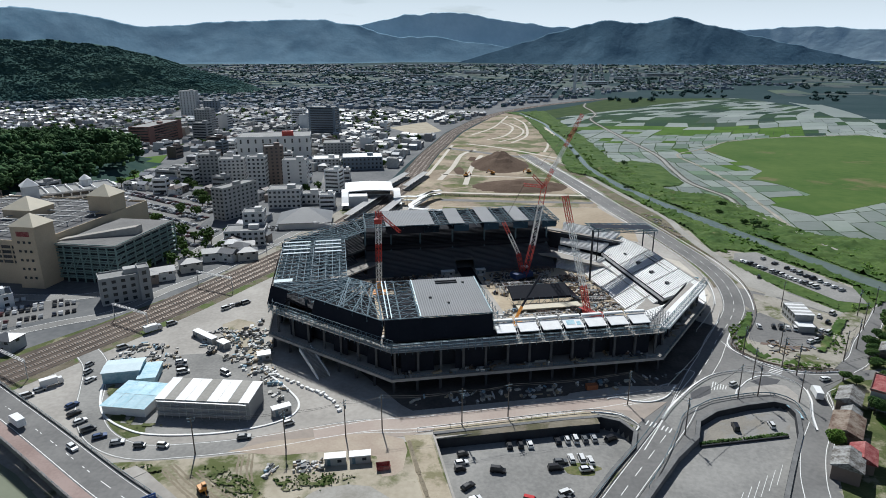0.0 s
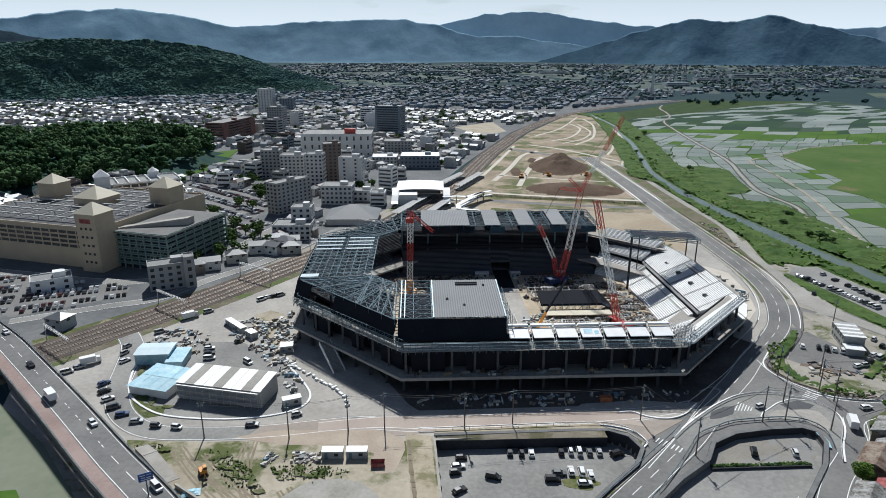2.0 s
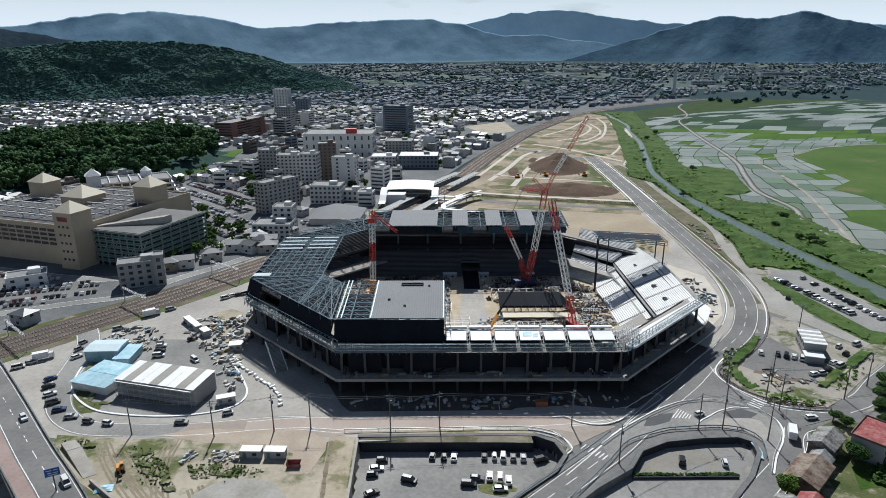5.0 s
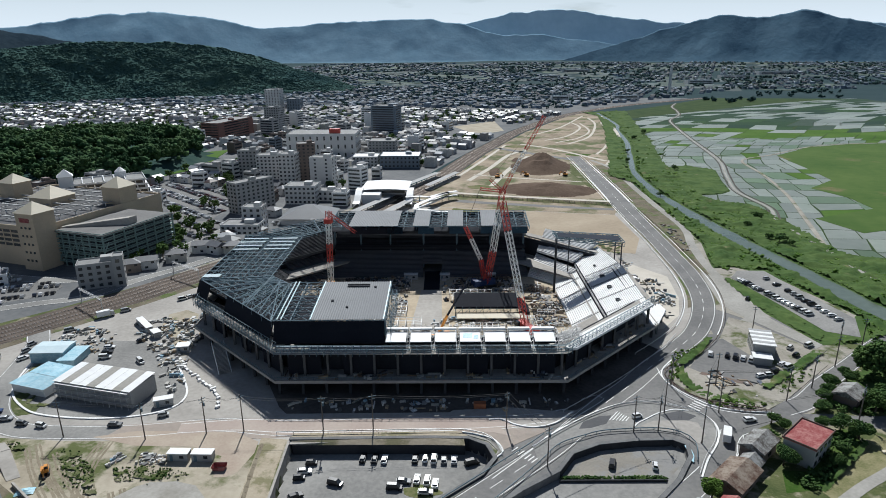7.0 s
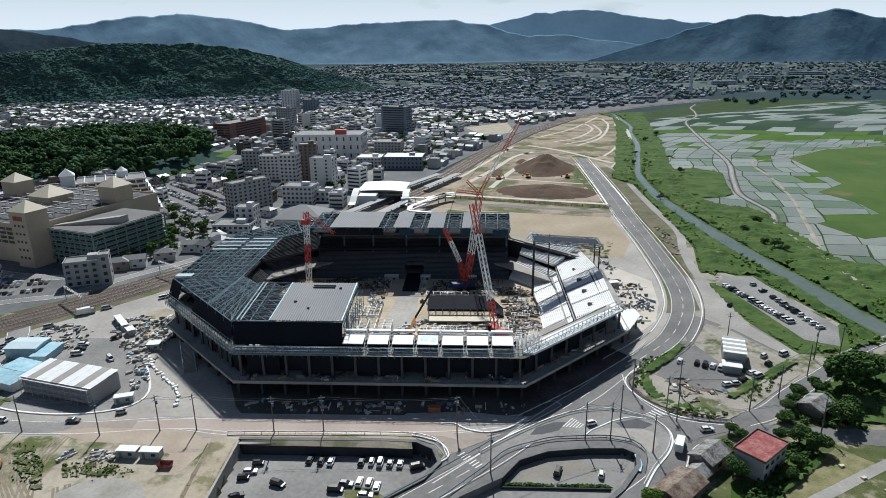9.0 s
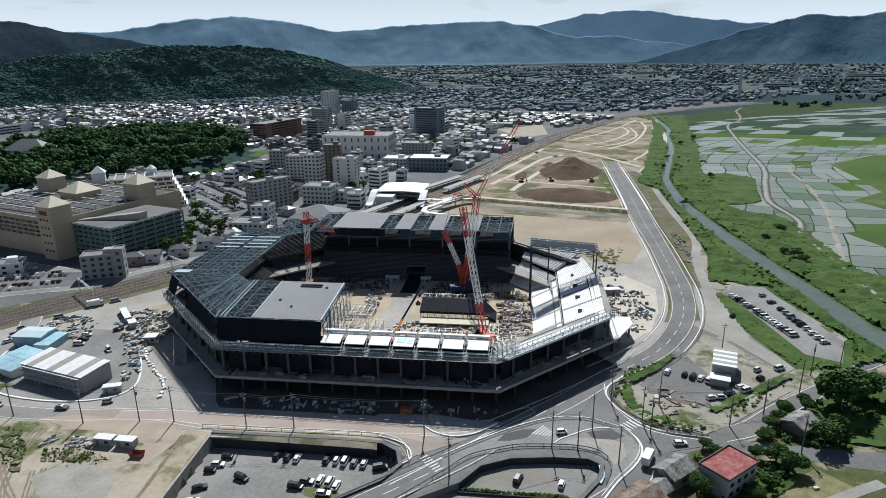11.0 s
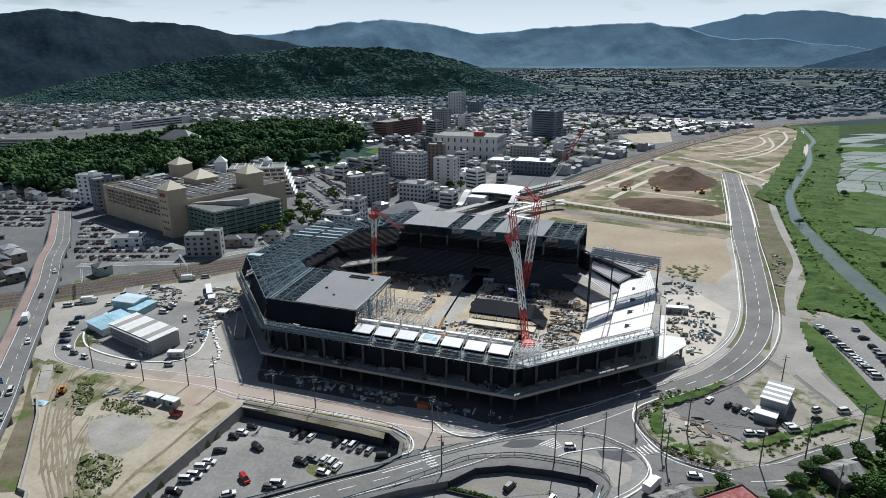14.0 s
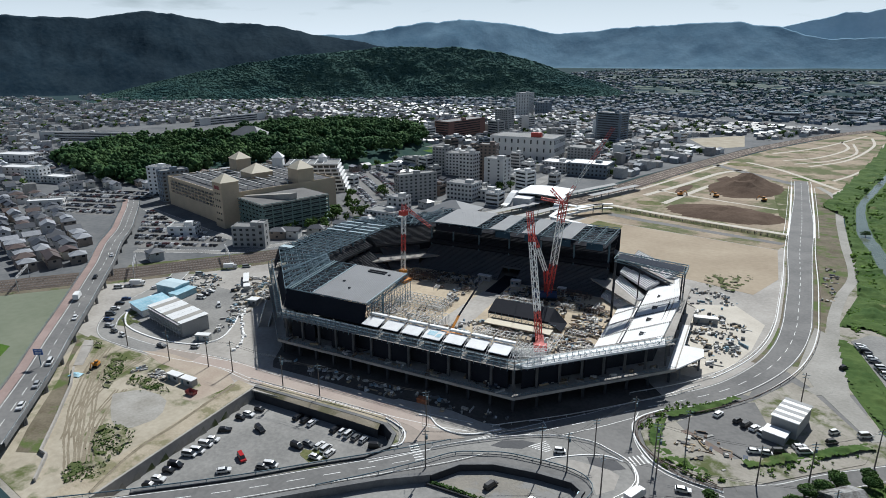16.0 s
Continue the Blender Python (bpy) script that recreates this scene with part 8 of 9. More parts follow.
for k in range(4):
    for j in range(2):
        part("blue_sheet", Build().add([(-8 + 4 * k, -8 + 8 * j, 3.25 + .3 * j), (-4.1 + 4 * k, -8 + 8 * j, 3.25 + .3 * j), (-4.1 + 4 * k, -.1 + 8 * j, 3.5 + .3 * j), (-8 + 4 * k, -.1 + 8 * j, 3.5 + .3 * j)], ((0, 1, 2, 3),)), M_BLUE, hut)
w2 = thing("white_shed", -116, 203.4, 0.03, 12, "white metal shed with a low roof", "building")
part("wall", Build().box(0, 0, 0, 12.5, 9.5, 4.6), M_BLUE, w2)
part("roof", Build().house(0, 0, 0, 12.5, 9.5, 4.6, 0.5, 0, False, 0.4, walls=False, rk=0), M_SKYSHEET, w2)
w3 = thing("lean_to", -106.4, 202.6, 0.03, 12, "narrow pale blue lean-to shed", "building")
part("wall", Build().box(0, 0, 0, 6, 12, 3), M_BLUE, w3)
part("roof", Build().box(0, 0, 3, 6.6, 12.6, 0.15), M_BLUE, w3)
for x, y, rz, sx, sy, h, l in ((-53, 179, 30, 6, 2.6, 2.6, "white site cabin"), (-98, 234, -38, 14, 2.6, 2.6, "long row of white site cabins"), (-88, 227, -38, 5, 3, 2.6, "small white site cabin"), (-31, 153, 8, 6, 2.6, 2.5, "pale site cabin on the dirt yard"), (-24, 154, 8, 6, 2.6, 2.5, "pale site cabin on the dirt yard"), (-69, 217, 20, 5, 4, 2.6, "white tent over materials"), (112, 322, 20, 10, 3, 2.8, "grey site cabin beside the road"), (*loc(40, 115.6, 0)[:2], 9.6, 7, 2.6, 2.8, "white site cabin on the pitch edge"), (*loc(57.6, 115.6, 0)[:2], 9.6, 5, 2.6, 2.8, "white site cabin on the pitch edge"), (*loc(82, 116.2, 0)[:2], 9.6, 4, 2.4, 2.6, "white site cabin on the pitch edge")):
    cb = thing("site_cabin", x, y, 0.26 if "pitch" in l else 0.04, rz, l + " with a flat roof", "cabin", "site cabins")
    part("wall", Build().box(0, 0, 0, sx, sy, h), M_GREYWALL, cb)
    part("roof", Build().box(0, 0, h, sx + .3, sy + .3, 0.15), M_WHITE, cb)
    part("door", Build().box(-sx * .3, -sy / 2 - .03, 0.1, 0.9, 0.08, 2.0), M_STEEL, cb)
    part("window", Build().box(sx * .2, -sy / 2 - .03, 1.0, 1.2, 0.08, 0.9), M_GLASS, cb)
box2 = thing("container", 52.3, 194.6, 0.1, 9.6, "rust-orange steel container in the stadium's shade", "container")
part("body", Build().box(0, 0, 0, 4.0, 2.0, 1.7), M_CORTEN, box2)
part("door", Build().box(2.02, 0, 0.1, 0.06, 1.8, 1.5), M_RUST, box2)
for k in range(6):
    part("rib", Build().box(-1.7 + .68 * k, -1.03, 0.1, 0.2, 0.06, 1.5), M_CORTEN, box2)
skip = thing("skip", -17, 150.5, 0.05, 10, "dark red steel waste skip", "skip")
part("body", Build().add([(-1.6, -1, 0), (1.6, -1, 0), (1.6, 1, 0), (-1.6, 1, 0), (-2, -1.2, 1.4), (2, -1.2, 1.4), (2, 1.2, 1.4), (-2, 1.2, 1.4)], ((0, 1, 5, 4), (1, 2, 6, 5), (2, 3, 7, 6), (3, 0, 4, 7), (3, 2, 1, 0))), M_REDROOF, skip)
pre = thing("prefab_office", 156, 253, 0.16, -8, "two-storey white prefab office with a ribbed roof", "building")
part("wall", Build().box(0, 0, 0, 7.6, 14, 5.6), M_GREYWALL, pre)
for k in range(8):
    part("roof_panel", Build().box(0, -6.5 + 1.85 * k, 5.6 + .05 * (k % 2), 8.2, 1.8, 0.2), M_GREYWALL if k % 2 else M_WHITE, pre)
for k in range(5):
    for f in range(2):
        part("window", Build().box(-3.82, -5.6 + 2.8 * k, 1.0 + 2.7 * f, 0.1, 1.6, 1.1), M_GLASS, pre)
an = thing("prefab_hut", 153.5, 242.5, 0.16, -8, "small white prefab hut on gravel", "building")
part("wall", Build().box(0, 0, 0, 6.4, 4.6, 2.7), M_GREYWALL, an)
part("roof", Build().box(0, 0, 2.7, 6.9, 5.1, 0.2), M_WHITE, an)

# ---- old houses and trees by the junction ----
rh = thing("red_roof_house", 149, 185, 0, 51, "white house with a flat dark red roof", "house")
part("wall", Build().box(0, 0, 0, 13.4, 8.4, 6.6), M_GREYWALL, rh)
part("roof", Build().box(0, 0, 6.6, 14.2, 9.2, 0.3), M_REDROOF, rh, "dark red metal roof")
part("parapet", Build().box(0, 4.5, 6.9, 14.2, .2, .4).box(0, -4.5, 6.9, 14.2, .2, .4).box(7, 0, 6.9, .2, 8.8, .4).box(-7, 0, 6.9, .2, 8.8, .4), M_RUST, rh)
for k in range(4):
    for f in range(2):
        part("window", Build().box(-4.8 + 3.2 * k, -4.25, 1 + 2.9 * f, 1.5, 0.12, 1.2), M_GLASS, rh)
for x, y, sx, sy, h, rz, m, lab in ((135.4, 183, 10, 6.5, 4.4, 52, M_WORNROOF, "old grey-roofed barn with dark walls"), (125.5, 168, 13, 8, 3.2, 53, M_RUSTROOF, "old rusty-roofed workshop with weathered walls"), (131, 175, 5, 5, 3.0, 52, M_WORNROOF, "pale metal-roofed lean-to beside the workshop"), (174, 218.5, 9, 7, 3.8, 50, M_WORNROOF, "pale metal-roofed shed among trees"), (113, 148, 9, 7, 5, 55, M_WORNROOF, "small grey house beside the road"), (120, 152, 8, 6, 4, 55, M_REDROOF, "small red-roofed house beside the road")):
    oh = thing("old_house", x, y, 0, rz, lab, "house")
    part("wall", Build().box(0, 0, 0, sx, sy, h), M_BROWN, oh)
    rf = Build().house(0, 0, 0, sx, sy, h, 1.5, 0, False, 0.6, walls=False, rk=0)
    for s in (-1, 1):
        rf.add([(s * sx / 2, -sy / 2, h), (s * sx / 2, sy / 2, h), (s * sx / 2, 0, h + 1.4)], ((0, 1, 2),))
    part("roof", rf, m, oh)
    part("window", Build().box(0, -sy / 2 - .03, 1, 2, 0.1, 1.2), M_GLASS, oh)
for x, y, h, r in ((190, 238, 14, 8.0), (199, 246, 11, 6), (179.5, 212.6, 8, 4.6), (162.5, 211.4, 3.6, 3.0), (164.8, 217, 4.5, 3.2), (168.5, 222.5, 4.2, 3), (171.5, 227.5, 4.6, 3.0), (178.5, 232, 5, 3.2), (186, 222, 6, 3.6), (164, 199.6, 5.5, 3.2), (167.6, 195.6, 6, 3.6), (158.5, 199.4, 4, 2.4), (141, 178.4, 6, 3.2), (144.4, 200.4, 3.6, 2.1), (147, 197, 4.2, 2.3), (118, 161, 5, 2.8), (160, 187, 4, 2.6), (156, 181, 3.6, 2.4), (209, 238, 9, 5)):
    tree(x, y, h, r, "dark green leafy tree with a dense ragged crown", light=(x == 118), n=1300, group="trees by the old houses", dark=True)
lawn("garden", [(155.4, 188), (161, 199), (166, 200.6), (168.4, 193), (154.5, 177.4), (147.4, 169), (138, 166), (140, 176), (147, 176.6)], 0.06, M_GRASS, "shaded green garden behind the red-roofed house")
gbu, rgb2 = Build(), random.Random(51)
for pl, n in (([(155.4, 188), (161, 199), (166, 200.6), (168.4, 193), (154.5, 177.4), (147.4, 169), (141, 167), (143, 174), (150, 178)], 170), ([(164, 211), (171, 224), (190, 245), (206, 243), (196, 224), (184, 210)], 190), ([(133, 186), (138, 193), (144, 197), (146, 192), (139, 184)], 40)):
    xs, ys = [p[0] for p in pl], [p[1] for p in pl]
    for k in range(n):
        x, y = rgb2.uniform(min(xs), max(xs)), rgb2.uniform(min(ys), max(ys))
        if inside(x, y, pl):
            crown(gbu, x, y, 0.6, rgb2.uniform(0.8, 1.9), rgb2.uniform(0.7, 1.6), 18, rgb2, 0.34)
tagged(rounded(part("garden_bushes", gbu, M_LEAF_D)), "dense dark shrubs round the old houses", "bushes", kind="stuff")
lawn("dry_grass_strip", [(169.6, 194), (174, 199), (182, 193), (160.4, 172.8), (150, 164), (147.5, 168), (155.4, 177)], 0.07, M_STRAW, "dry yellow grass strip beside the hedge")
road("garden_path", [(190, 197), (181.4, 190.4), (167, 178.4), (158, 171), (140, 154)], 3.2, 0.09, "pale gravel path past the gardens", M_GRAVEL, "", False)
growth("hedge", 144, 172, 164, 196, 0.5, 1.3, [(168, 193.6), (170, 192.6), (156, 176.4), (148.4, 167.4), (146.8, 168.8), (154.2, 178)], M_BANK, "long clipped green hedge beside dry grass")
for k in range(3):
    crate = thing("planter_box", 172 + 4 * k, 189.5 - 4.5 * k, 0.08, 30, "small weathered pale crate on dry grass", "crate")
    part("crate", Build().box(0, 0, 0, 1.5, 0.9, 0.5), M_CREAM, crate)
hb = Build()
for a, b2, w in (((127, 210), (145, 210), 2.0), ((121, 240), (132, 250), 2.0), ((154, 222), (174, 246), 2.2), ((119, 224), (121, 236), 1.5)):
    for k in range(26):
        s = rg.random()
        crown(hb, a[0] + (b2[0] - a[0]) * s + rg.uniform(-w, w), a[1] + (b2[1] - a[1]) * s + rg.uniform(-w, w), 0.45, rg.uniform(.5, 1.1), 0.6, 9, rg, 0.4)
lh = Build()
for k in range(130):
    s = rg.random()
    crown(lh, 78.8 + 29 * s, 164.2 + 5.0 * s + rg.uniform(-.5, .5), SUNK_E + .45, rg.uniform(0.4, 0.8), 0.5, 12, rg, 0.4)
tagged(rounded(part("lot_hedge", lh, M_LEAF_D)), "low dark hedge across the sunken lot", "hedge", kind="stuff")
retaining("lot_step", [(78.4, 162.9), (92, 165.3), (108, 168.1)], SUNK_E - 0.1, SUNK_E + 0.75, 0.4, "low dark concrete step across the sunken lot", M_COL)
lawn("worn_lot", [(80.4, 166), (86, 174.6), (92.5, 178.9), (102, 181.4), (111.7, 181.2), (113, 176), (109, 169.8), (92, 167)], SUNK_E + 0.058, M_EARTH_G, "tan-grey worn surface of the upper lot", "car park")
tagged(rounded(part("weeds", hb, M_LEAF_L)), "patches of weeds and low hedges", "bushes", kind="stuff")
def patch(cx, cy, rx, ry, z, material, label, seed):
    """A ragged patch of ground cover."""
    pts = []
    for k in range(26):
        t = 2 * math.pi * k / 26
        w = 1 + 0.45 * noise.noise(Vector((math.cos(t) * 1.6, math.sin(t) * 1.6, seed)))
        pts.append((cx + rx * w * math.cos(t), cy + ry * w * math.sin(t)))
    lawn("weed_patch", pts, z, material, label)


for n, (cx, cy, rx, ry) in enumerate(((-108, 174, 6, 7), (-100, 169, 7, 4))):
    patch(cx, cy, rx, ry, 0.04 + .006 * n, M_WEEDS, "rough grass inside the haul road loop", n + 20)
patch(41, 155, 5, 3, SUNK + 0.09, M_GRASS_DRY, "weeds in the sunken car park", 41)
for x, y in ((-167, 335), (-160, 340), (-164, 352), (-158, 358), (-150, 345), (-143, 333), (-136, 340), (-131, 352), (-140, 350), (-152, 330), (-147, 322), (-135, 326), (-155, 372), (-149, 380), (-143, 368), (-138, 380), (-165, 380), (-172, 392), (-190, 440), (-182, 470), (-175, 430), (-196, 490), (-118, 520), (-112, 512), (-106, 520), (-210, 520), (-220, 530), (-232, 535), (-246, 530), (-258, 538), (-270, 530), (-240, 548), (-225, 545)):
    tree(x, y, rg.uniform(6, 10), rg.uniform(3, 4.5), n=60, group="street trees of the town")

# ---- poles, lamps and rails ----
pm = Build().tube((0, 0, 0), (0, 0, 13), 0.22, 0.13, 8).mesh("pole", M_WOOD)
am = Build().beam((-1.2, 0, 12.2), (1.2, 0, 12.2), 0.14).beam((-.9, 0, 11.2), (.9, 0, 11.2), 0.14).mesh("crossarm", M_STEEL)
tm = Build().tube((0.4, 0, 9.6), (0.4, 0, 10.7), 0.32, n=8).mesh("transformer", M_STEEL)
POLES = [(75, 167), (101, 188.3), (108.5, 189.8), (120.5, 185.5), (127, 209.6), (132.5, 222), (117, 219.5), (153.5, 215), (165, 225.5), (179.3, 243.5), (172, 206), (112, 201), (129.5, 204), (-19, 169), (6, 172.3), (21, 176), (62, 184), (-73, 157), (-47, 160), (196, 262), (186, 258), (157, 268), (-30, 166)]
for n, (x, y) in enumerate(POLES):
    t = thing("utility_pole", x, y, 0, rc.uniform(0, 90), "slim grey utility pole with crossarms", "pole", "utility poles")
    part("pole", pm, None, t), part("crossarm", am, None, t)
    if n % 2 == 0:
        part("transformer", tm, None, t)
for i, j in ((13, 14), (14, 15), (15, 16), (16, 0), (0, 1), (1, 2), (2, 3), (2, 11), (11, 6), (12, 4), (4, 5), (4, 7), (7, 8), (8, 9), (9, 20), (3, 10), (17, 18), (18, 22), (22, 13)):
    a, c = Vector((*POLES[i], 12.2)), Vector((*POLES[j], 12.2))
    for s in (-0.9, 0.9):
        f = lambda q: a.lerp(c, q) + Vector((s * .7, s * .7, -4 * 0.8 * q * (1 - q)))
        tagged(part("overhead_wire", Build().sweep([f(k / 8) for k in range(9)], 0.05), M_BLACK), "thin sagging overhead wire between poles", "wire", "overhead wires")
for i in range(2, 62, 8):
    p, q = rl[i], rl[i + 1]
    t = thing("catenary_portal", p.x, p.y, 0.0, math.degrees(math.atan2(q.y - p.y, q.x - p.x)) + 90, "pale steel gantry over the railway tracks", "gantry", "catenary gantries")
    for d in (-3.2, 19.5):
        part("post", Build().tube((d, 0, 0), (d, 0, 7.6), 0.2, 0.16, 8), M_STEEL_W, t)
    part("beam", Build().lattice((-3.2, 0, 7.2), (19.5, 0, 7.2), 0.7, 1.2, 0.12, 0.07), M_STEEL_W, t)


def guard(name, line, d, z, label, parent=None, h=0.8, mat1=M_STEEL_W, every=1):
    o = offset(line, d)
    t = thing(name, 0, 0, 0, 0, label, "fence", "guard rails")
    part("rail", Build().sweep([(p.x, p.y, z + h) for p in o], 0.12, 0.3), mat1, t)
    me = Build().box(0, 0, 0, 0.14, 0.14, h).mesh("post", mat1)
    for p in o[::2]:
        part("post", me, None, t).location = (p.x, p.y, z)


n1 = next(i for i, p in enumerate(ring_line) if p.y < 420)
n2 = next(i for i, p in enumerate(ring_line) if p.y < 236)
n3 = next(i for i, p in enumerate(ring_line) if p.y < 192)
guard("guard_rail", ring_line[n1:n2], -8.9, 0.05, "pale steel guard rail along the inner curve")
guard("guard_rail", ring_line[n1 - 20:n2 - 4], 8.9, 0.05, "low brown steel fence along the outer curve", h=0.9, mat1=M_RUST)
guard("guard_rail", ring_line[n3 + 4:], -4.9, 0.5, "grey steel guard rail on the ramp", mat1=M_STEEL)
guard("guard_rail", [Vector(p) for p in curve([(-8, 169), (20, 174.5), (43, 179), (52, 179.5), (58, 177), (62, 170)], 2.5)], 0, 0.05, "pale guard fence above the sunken car park", h=1.0)
guard("guard_rail", [Vector(p) for p in curve([(118.2, 231), (117.2, 223), (121, 215), (128, 210), (145, 207.8)], 2.5)], 0, 0.1, "brown guard rail round the gravel island", mat1=M_RUST)

# ---- painted markings ----
mk = Build()
for k in range(-3, 4):
    mk.box(68.3 + 1.0 * k, 171.2 - 0.72 * k, 0.13, 0.42, 2.9, 0.015, -35.6)
tagged(part("road_markings", mk, M_LINE), "white hatching bars on the ramp's asphalt", "road markings", kind="stuff")
bay = Build()
for k in range(9):
    bay.box(96 - 3.4 * k, 150 - 2.4 * k, SUNK_E + .06, 0.14, 11, 0.015, -35 + 0)
tagged(part("bay_lines", bay, M_LINE), "faded white parking bay lines", "road markings", kind="stuff")
lawn("blue_walk", [(115.0, 183.4), (116.5, 182.4), (117.0, 178.6), (116.3, 175.2), (115.5, 175.8), (115.9, 179)], 0.5, M_BLUE, "pale blue painted footway edge", "pavement")
lawn("west_paddy", [(-184, 150), (-166, 176), (-120, 148), (-78, 114), (-60, 92), (-150, 95), (-215, 110)], 0.03, M_SILT, "silty flooded paddies beside the bridge", "field")
lawn("west_green", [(-150, 118), (-112, 128), (-88, 108), (-110, 96), (-150, 100)], 0.08, M_FIELD, "green rice plot beside the bridge", "field")
lawn("paved_strip", [(-12, 170), (20, 176.5), (42, 181), (60, 184), (64, 180), (58, 181), (42, 180), (20, 175), (-8, 168.5)], 0.1, M_PAVER, "reddish paved strip above the retaining wall", "pavement")

# ---- forecourt, banks and planting round the junction ----
lawn("forecourt", [(-60, 160), (-40, 164), (-12, 166), (-4, 168.6), (25, 174.8), (48, 179.6), (59, 178), (62, 172.6), (66, 176.6), (76, 186), (70.5, 185.4), (64, 186), (60, 188.4), (40, 185.6), (22, 182), (-13, 176.4), (-40, 171.6), (-58, 166)], 0.066, M_FORE, "worn pinkish concrete forecourt before the stadium", "pavement")
lawn("plaza", [(40, 186), (60, 188.9), (64.2, 186.6), (70.6, 186), (77, 189.5), (82, 196.4), (63, 196.2), (44, 191.5)], 0.1, M_CONC, "pale concrete plaza bounded by white kerbs", "pavement")
kerb(curve([(56, 187.6), (60, 188.7), (64.2, 186.4), (70.6, 185.8), (77, 189.2), (82.6, 196.5)], 2), 0, 0.05, 0.35, 0.5, bpy.data.objects["plaza"])
lawn("wall_verge", [(-3, 170.2), (2.7, 171.5), (20, 174.6), (46.4, 179.8), (50, 179.2), (50.6, 177.2), (40, 175.5), (27, 173), (-3, 167.4)], 0.12, M_EARTH, "tan dry earth strip above the retaining wall")
bk_a, bk_b = [Vector(p) for p in ((-2.2, 166.6), (20, 170.6), (40, 174.3), (49.6, 175.7))], [Vector(p) for p in ((-1.4, 165.2), (20.4, 168.9), (40.6, 172.4), (50.4, 173.6))]
bkb = Build().add([(p.x, p.y, 0.54) for p in bk_a] + [(p.x, p.y, -0.5 + 0.1 * (k % 2)) for k, p in enumerate(bk_b)], [(i, i + 1, 5 + i, 4 + i) for i in range(3)])
bkb.k = 1
bkb.add([(p.x, p.y, -0.5 + 0.1 * (k % 2)) for k, p in enumerate(bk_b)] + [(p.x, p.y, SUNK - .1) for p in bk_b], [(i, i + 1, 5 + i, 4 + i) for i in range(3)])
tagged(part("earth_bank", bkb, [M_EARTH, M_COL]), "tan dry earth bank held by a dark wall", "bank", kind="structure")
lawn("planter", [(48.6, 179.3), (57.6, 177.4), (61.6, 172), (59.4, 168.4), (60.5, 172), (57, 176.2), (51, 178)], 0.16, M_GRAVEL, "small gravel planter at the wall's corner")
kerb(curve([(48.6, 179.6), (57.8, 177.7), (61.9, 172), (59.8, 168)], 1.5), 0, 0.05, 0.35, 0.45, bpy.data.objects["planter"])
lawn("tan_bank", [(-12, 166.6), (-4, 167), (3.2, 133), (8.4, 104), (0, 96), (-3, 128.7)], 0.085, M_EARTH, "pale tan earth bank beside the car park wall")
for pl in ([(147, 223.5), (150, 221), (166, 237.5), (180, 254), (177, 258), (162, 240)], [(120, 234), (123.5, 232.5), (125.5, 222), (131.5, 215.6), (143.4, 214), (143, 211), (131, 210.6), (124, 215), (120.6, 222)], [(121, 236), (124, 233), (134, 247), (141, 262), (138, 262)]):
    xs, ys = [p[0] for p in pl], [p[1] for p in pl]
    growth("hedge_growth", min(xs), max(xs), min(ys), max(ys), 0.7, 1.5, pl, M_BANK, "overgrown weeds along the gravel island")
lawn("paved_lot", [(126, 234), (131.5, 229), (146, 224), (156, 236), (150, 250), (144, 262), (139, 258)], 0.165, M_ASPHALT, "grey asphalt parking area on the island", "car park")
lawn("brick_strip", [(128.5, 229.5), (130, 231.5), (145.6, 225.4), (144.6, 223.6)], 0.18, M_RUST, "strip of red-brown ground beside the fence")

fl = curve([(122, 238), (116.5, 229), (117, 222), (120, 216), (126.6, 210.6), (136.3, 206), (146.5, 207)], 1.6)
isl = thing("island_fence", fl[0].x, fl[0].y, 0.1, 0, "low rust-brown fence round the gravel island", "fence")
fb4 = Build()
for a, c in zip(fl, fl[1:]):
    for z in (0.45, 0.85):
        fb4.beam((a.x - fl[0].x, a.y - fl[0].y, z), (c.x - fl[0].x, c.y - fl[0].y, z), 0.14)
part("rail", fb4, M_RUST, isl)
pf = Build().box(0, 0, 0, 0.16, 0.16, 0.95).mesh("post", M_RUST)
for a in fl:
    ob = part("post", pf, None, isl)
    ob.location = (a.x - fl[0].x, a.y - fl[0].y, 0)
# ---- haul loop, footways of the ring road and the road sign ----
lawn("loop_yard", [(-122, 204), (-119, 192), (-111, 178), (-99, 169.5), (-88, 166.6), (-70, 167.6), (-56, 172), (-49, 178), (-49, 186), (-57, 197), (-67, 208), (-90, 222), (-108, 220)], 0.034, M_LOT, "grey worn asphalt inside the haul loop")
kerb(curve([(-118, 214), (-122, 204), (-119, 192), (-111, 178), (-99, 169.5), (-88, 166.6), (-70, 167.6), (-56, 172), (-49, 178), (-49, 186), (-57, 197), (-67, 208)], 2), 0, 0.03, 0.3, 0.7, bpy.data.objects["loop_yard"])
growth("loop_growth", -125, -84, 164, 206, 0.8, 0.5, [(-120, 203), (-117.6, 192), (-110, 179), (-99, 171), (-90, 168), (-88, 172), (-98, 175), (-106, 182), (-112, 192), (-114, 202)], M_WEEDS, "rough weeds on the slope inside the loop", ragged=True)
for d, lab in ((-9.2, "pale concrete footway beside the ring road"), (9.2, "pale concrete footway beside the ring road")):
    seg = [p for p in ring_line if 505 < p.y < 690]
    fw = tagged(part("footway", band(Build(), seg, d * 0.85, 1.1, 0.14), M_PRECAST), lab, "pavement", kind="structure")
    kerb(seg, d * 1.12, 0.02, 0.2, 0.3, fw)
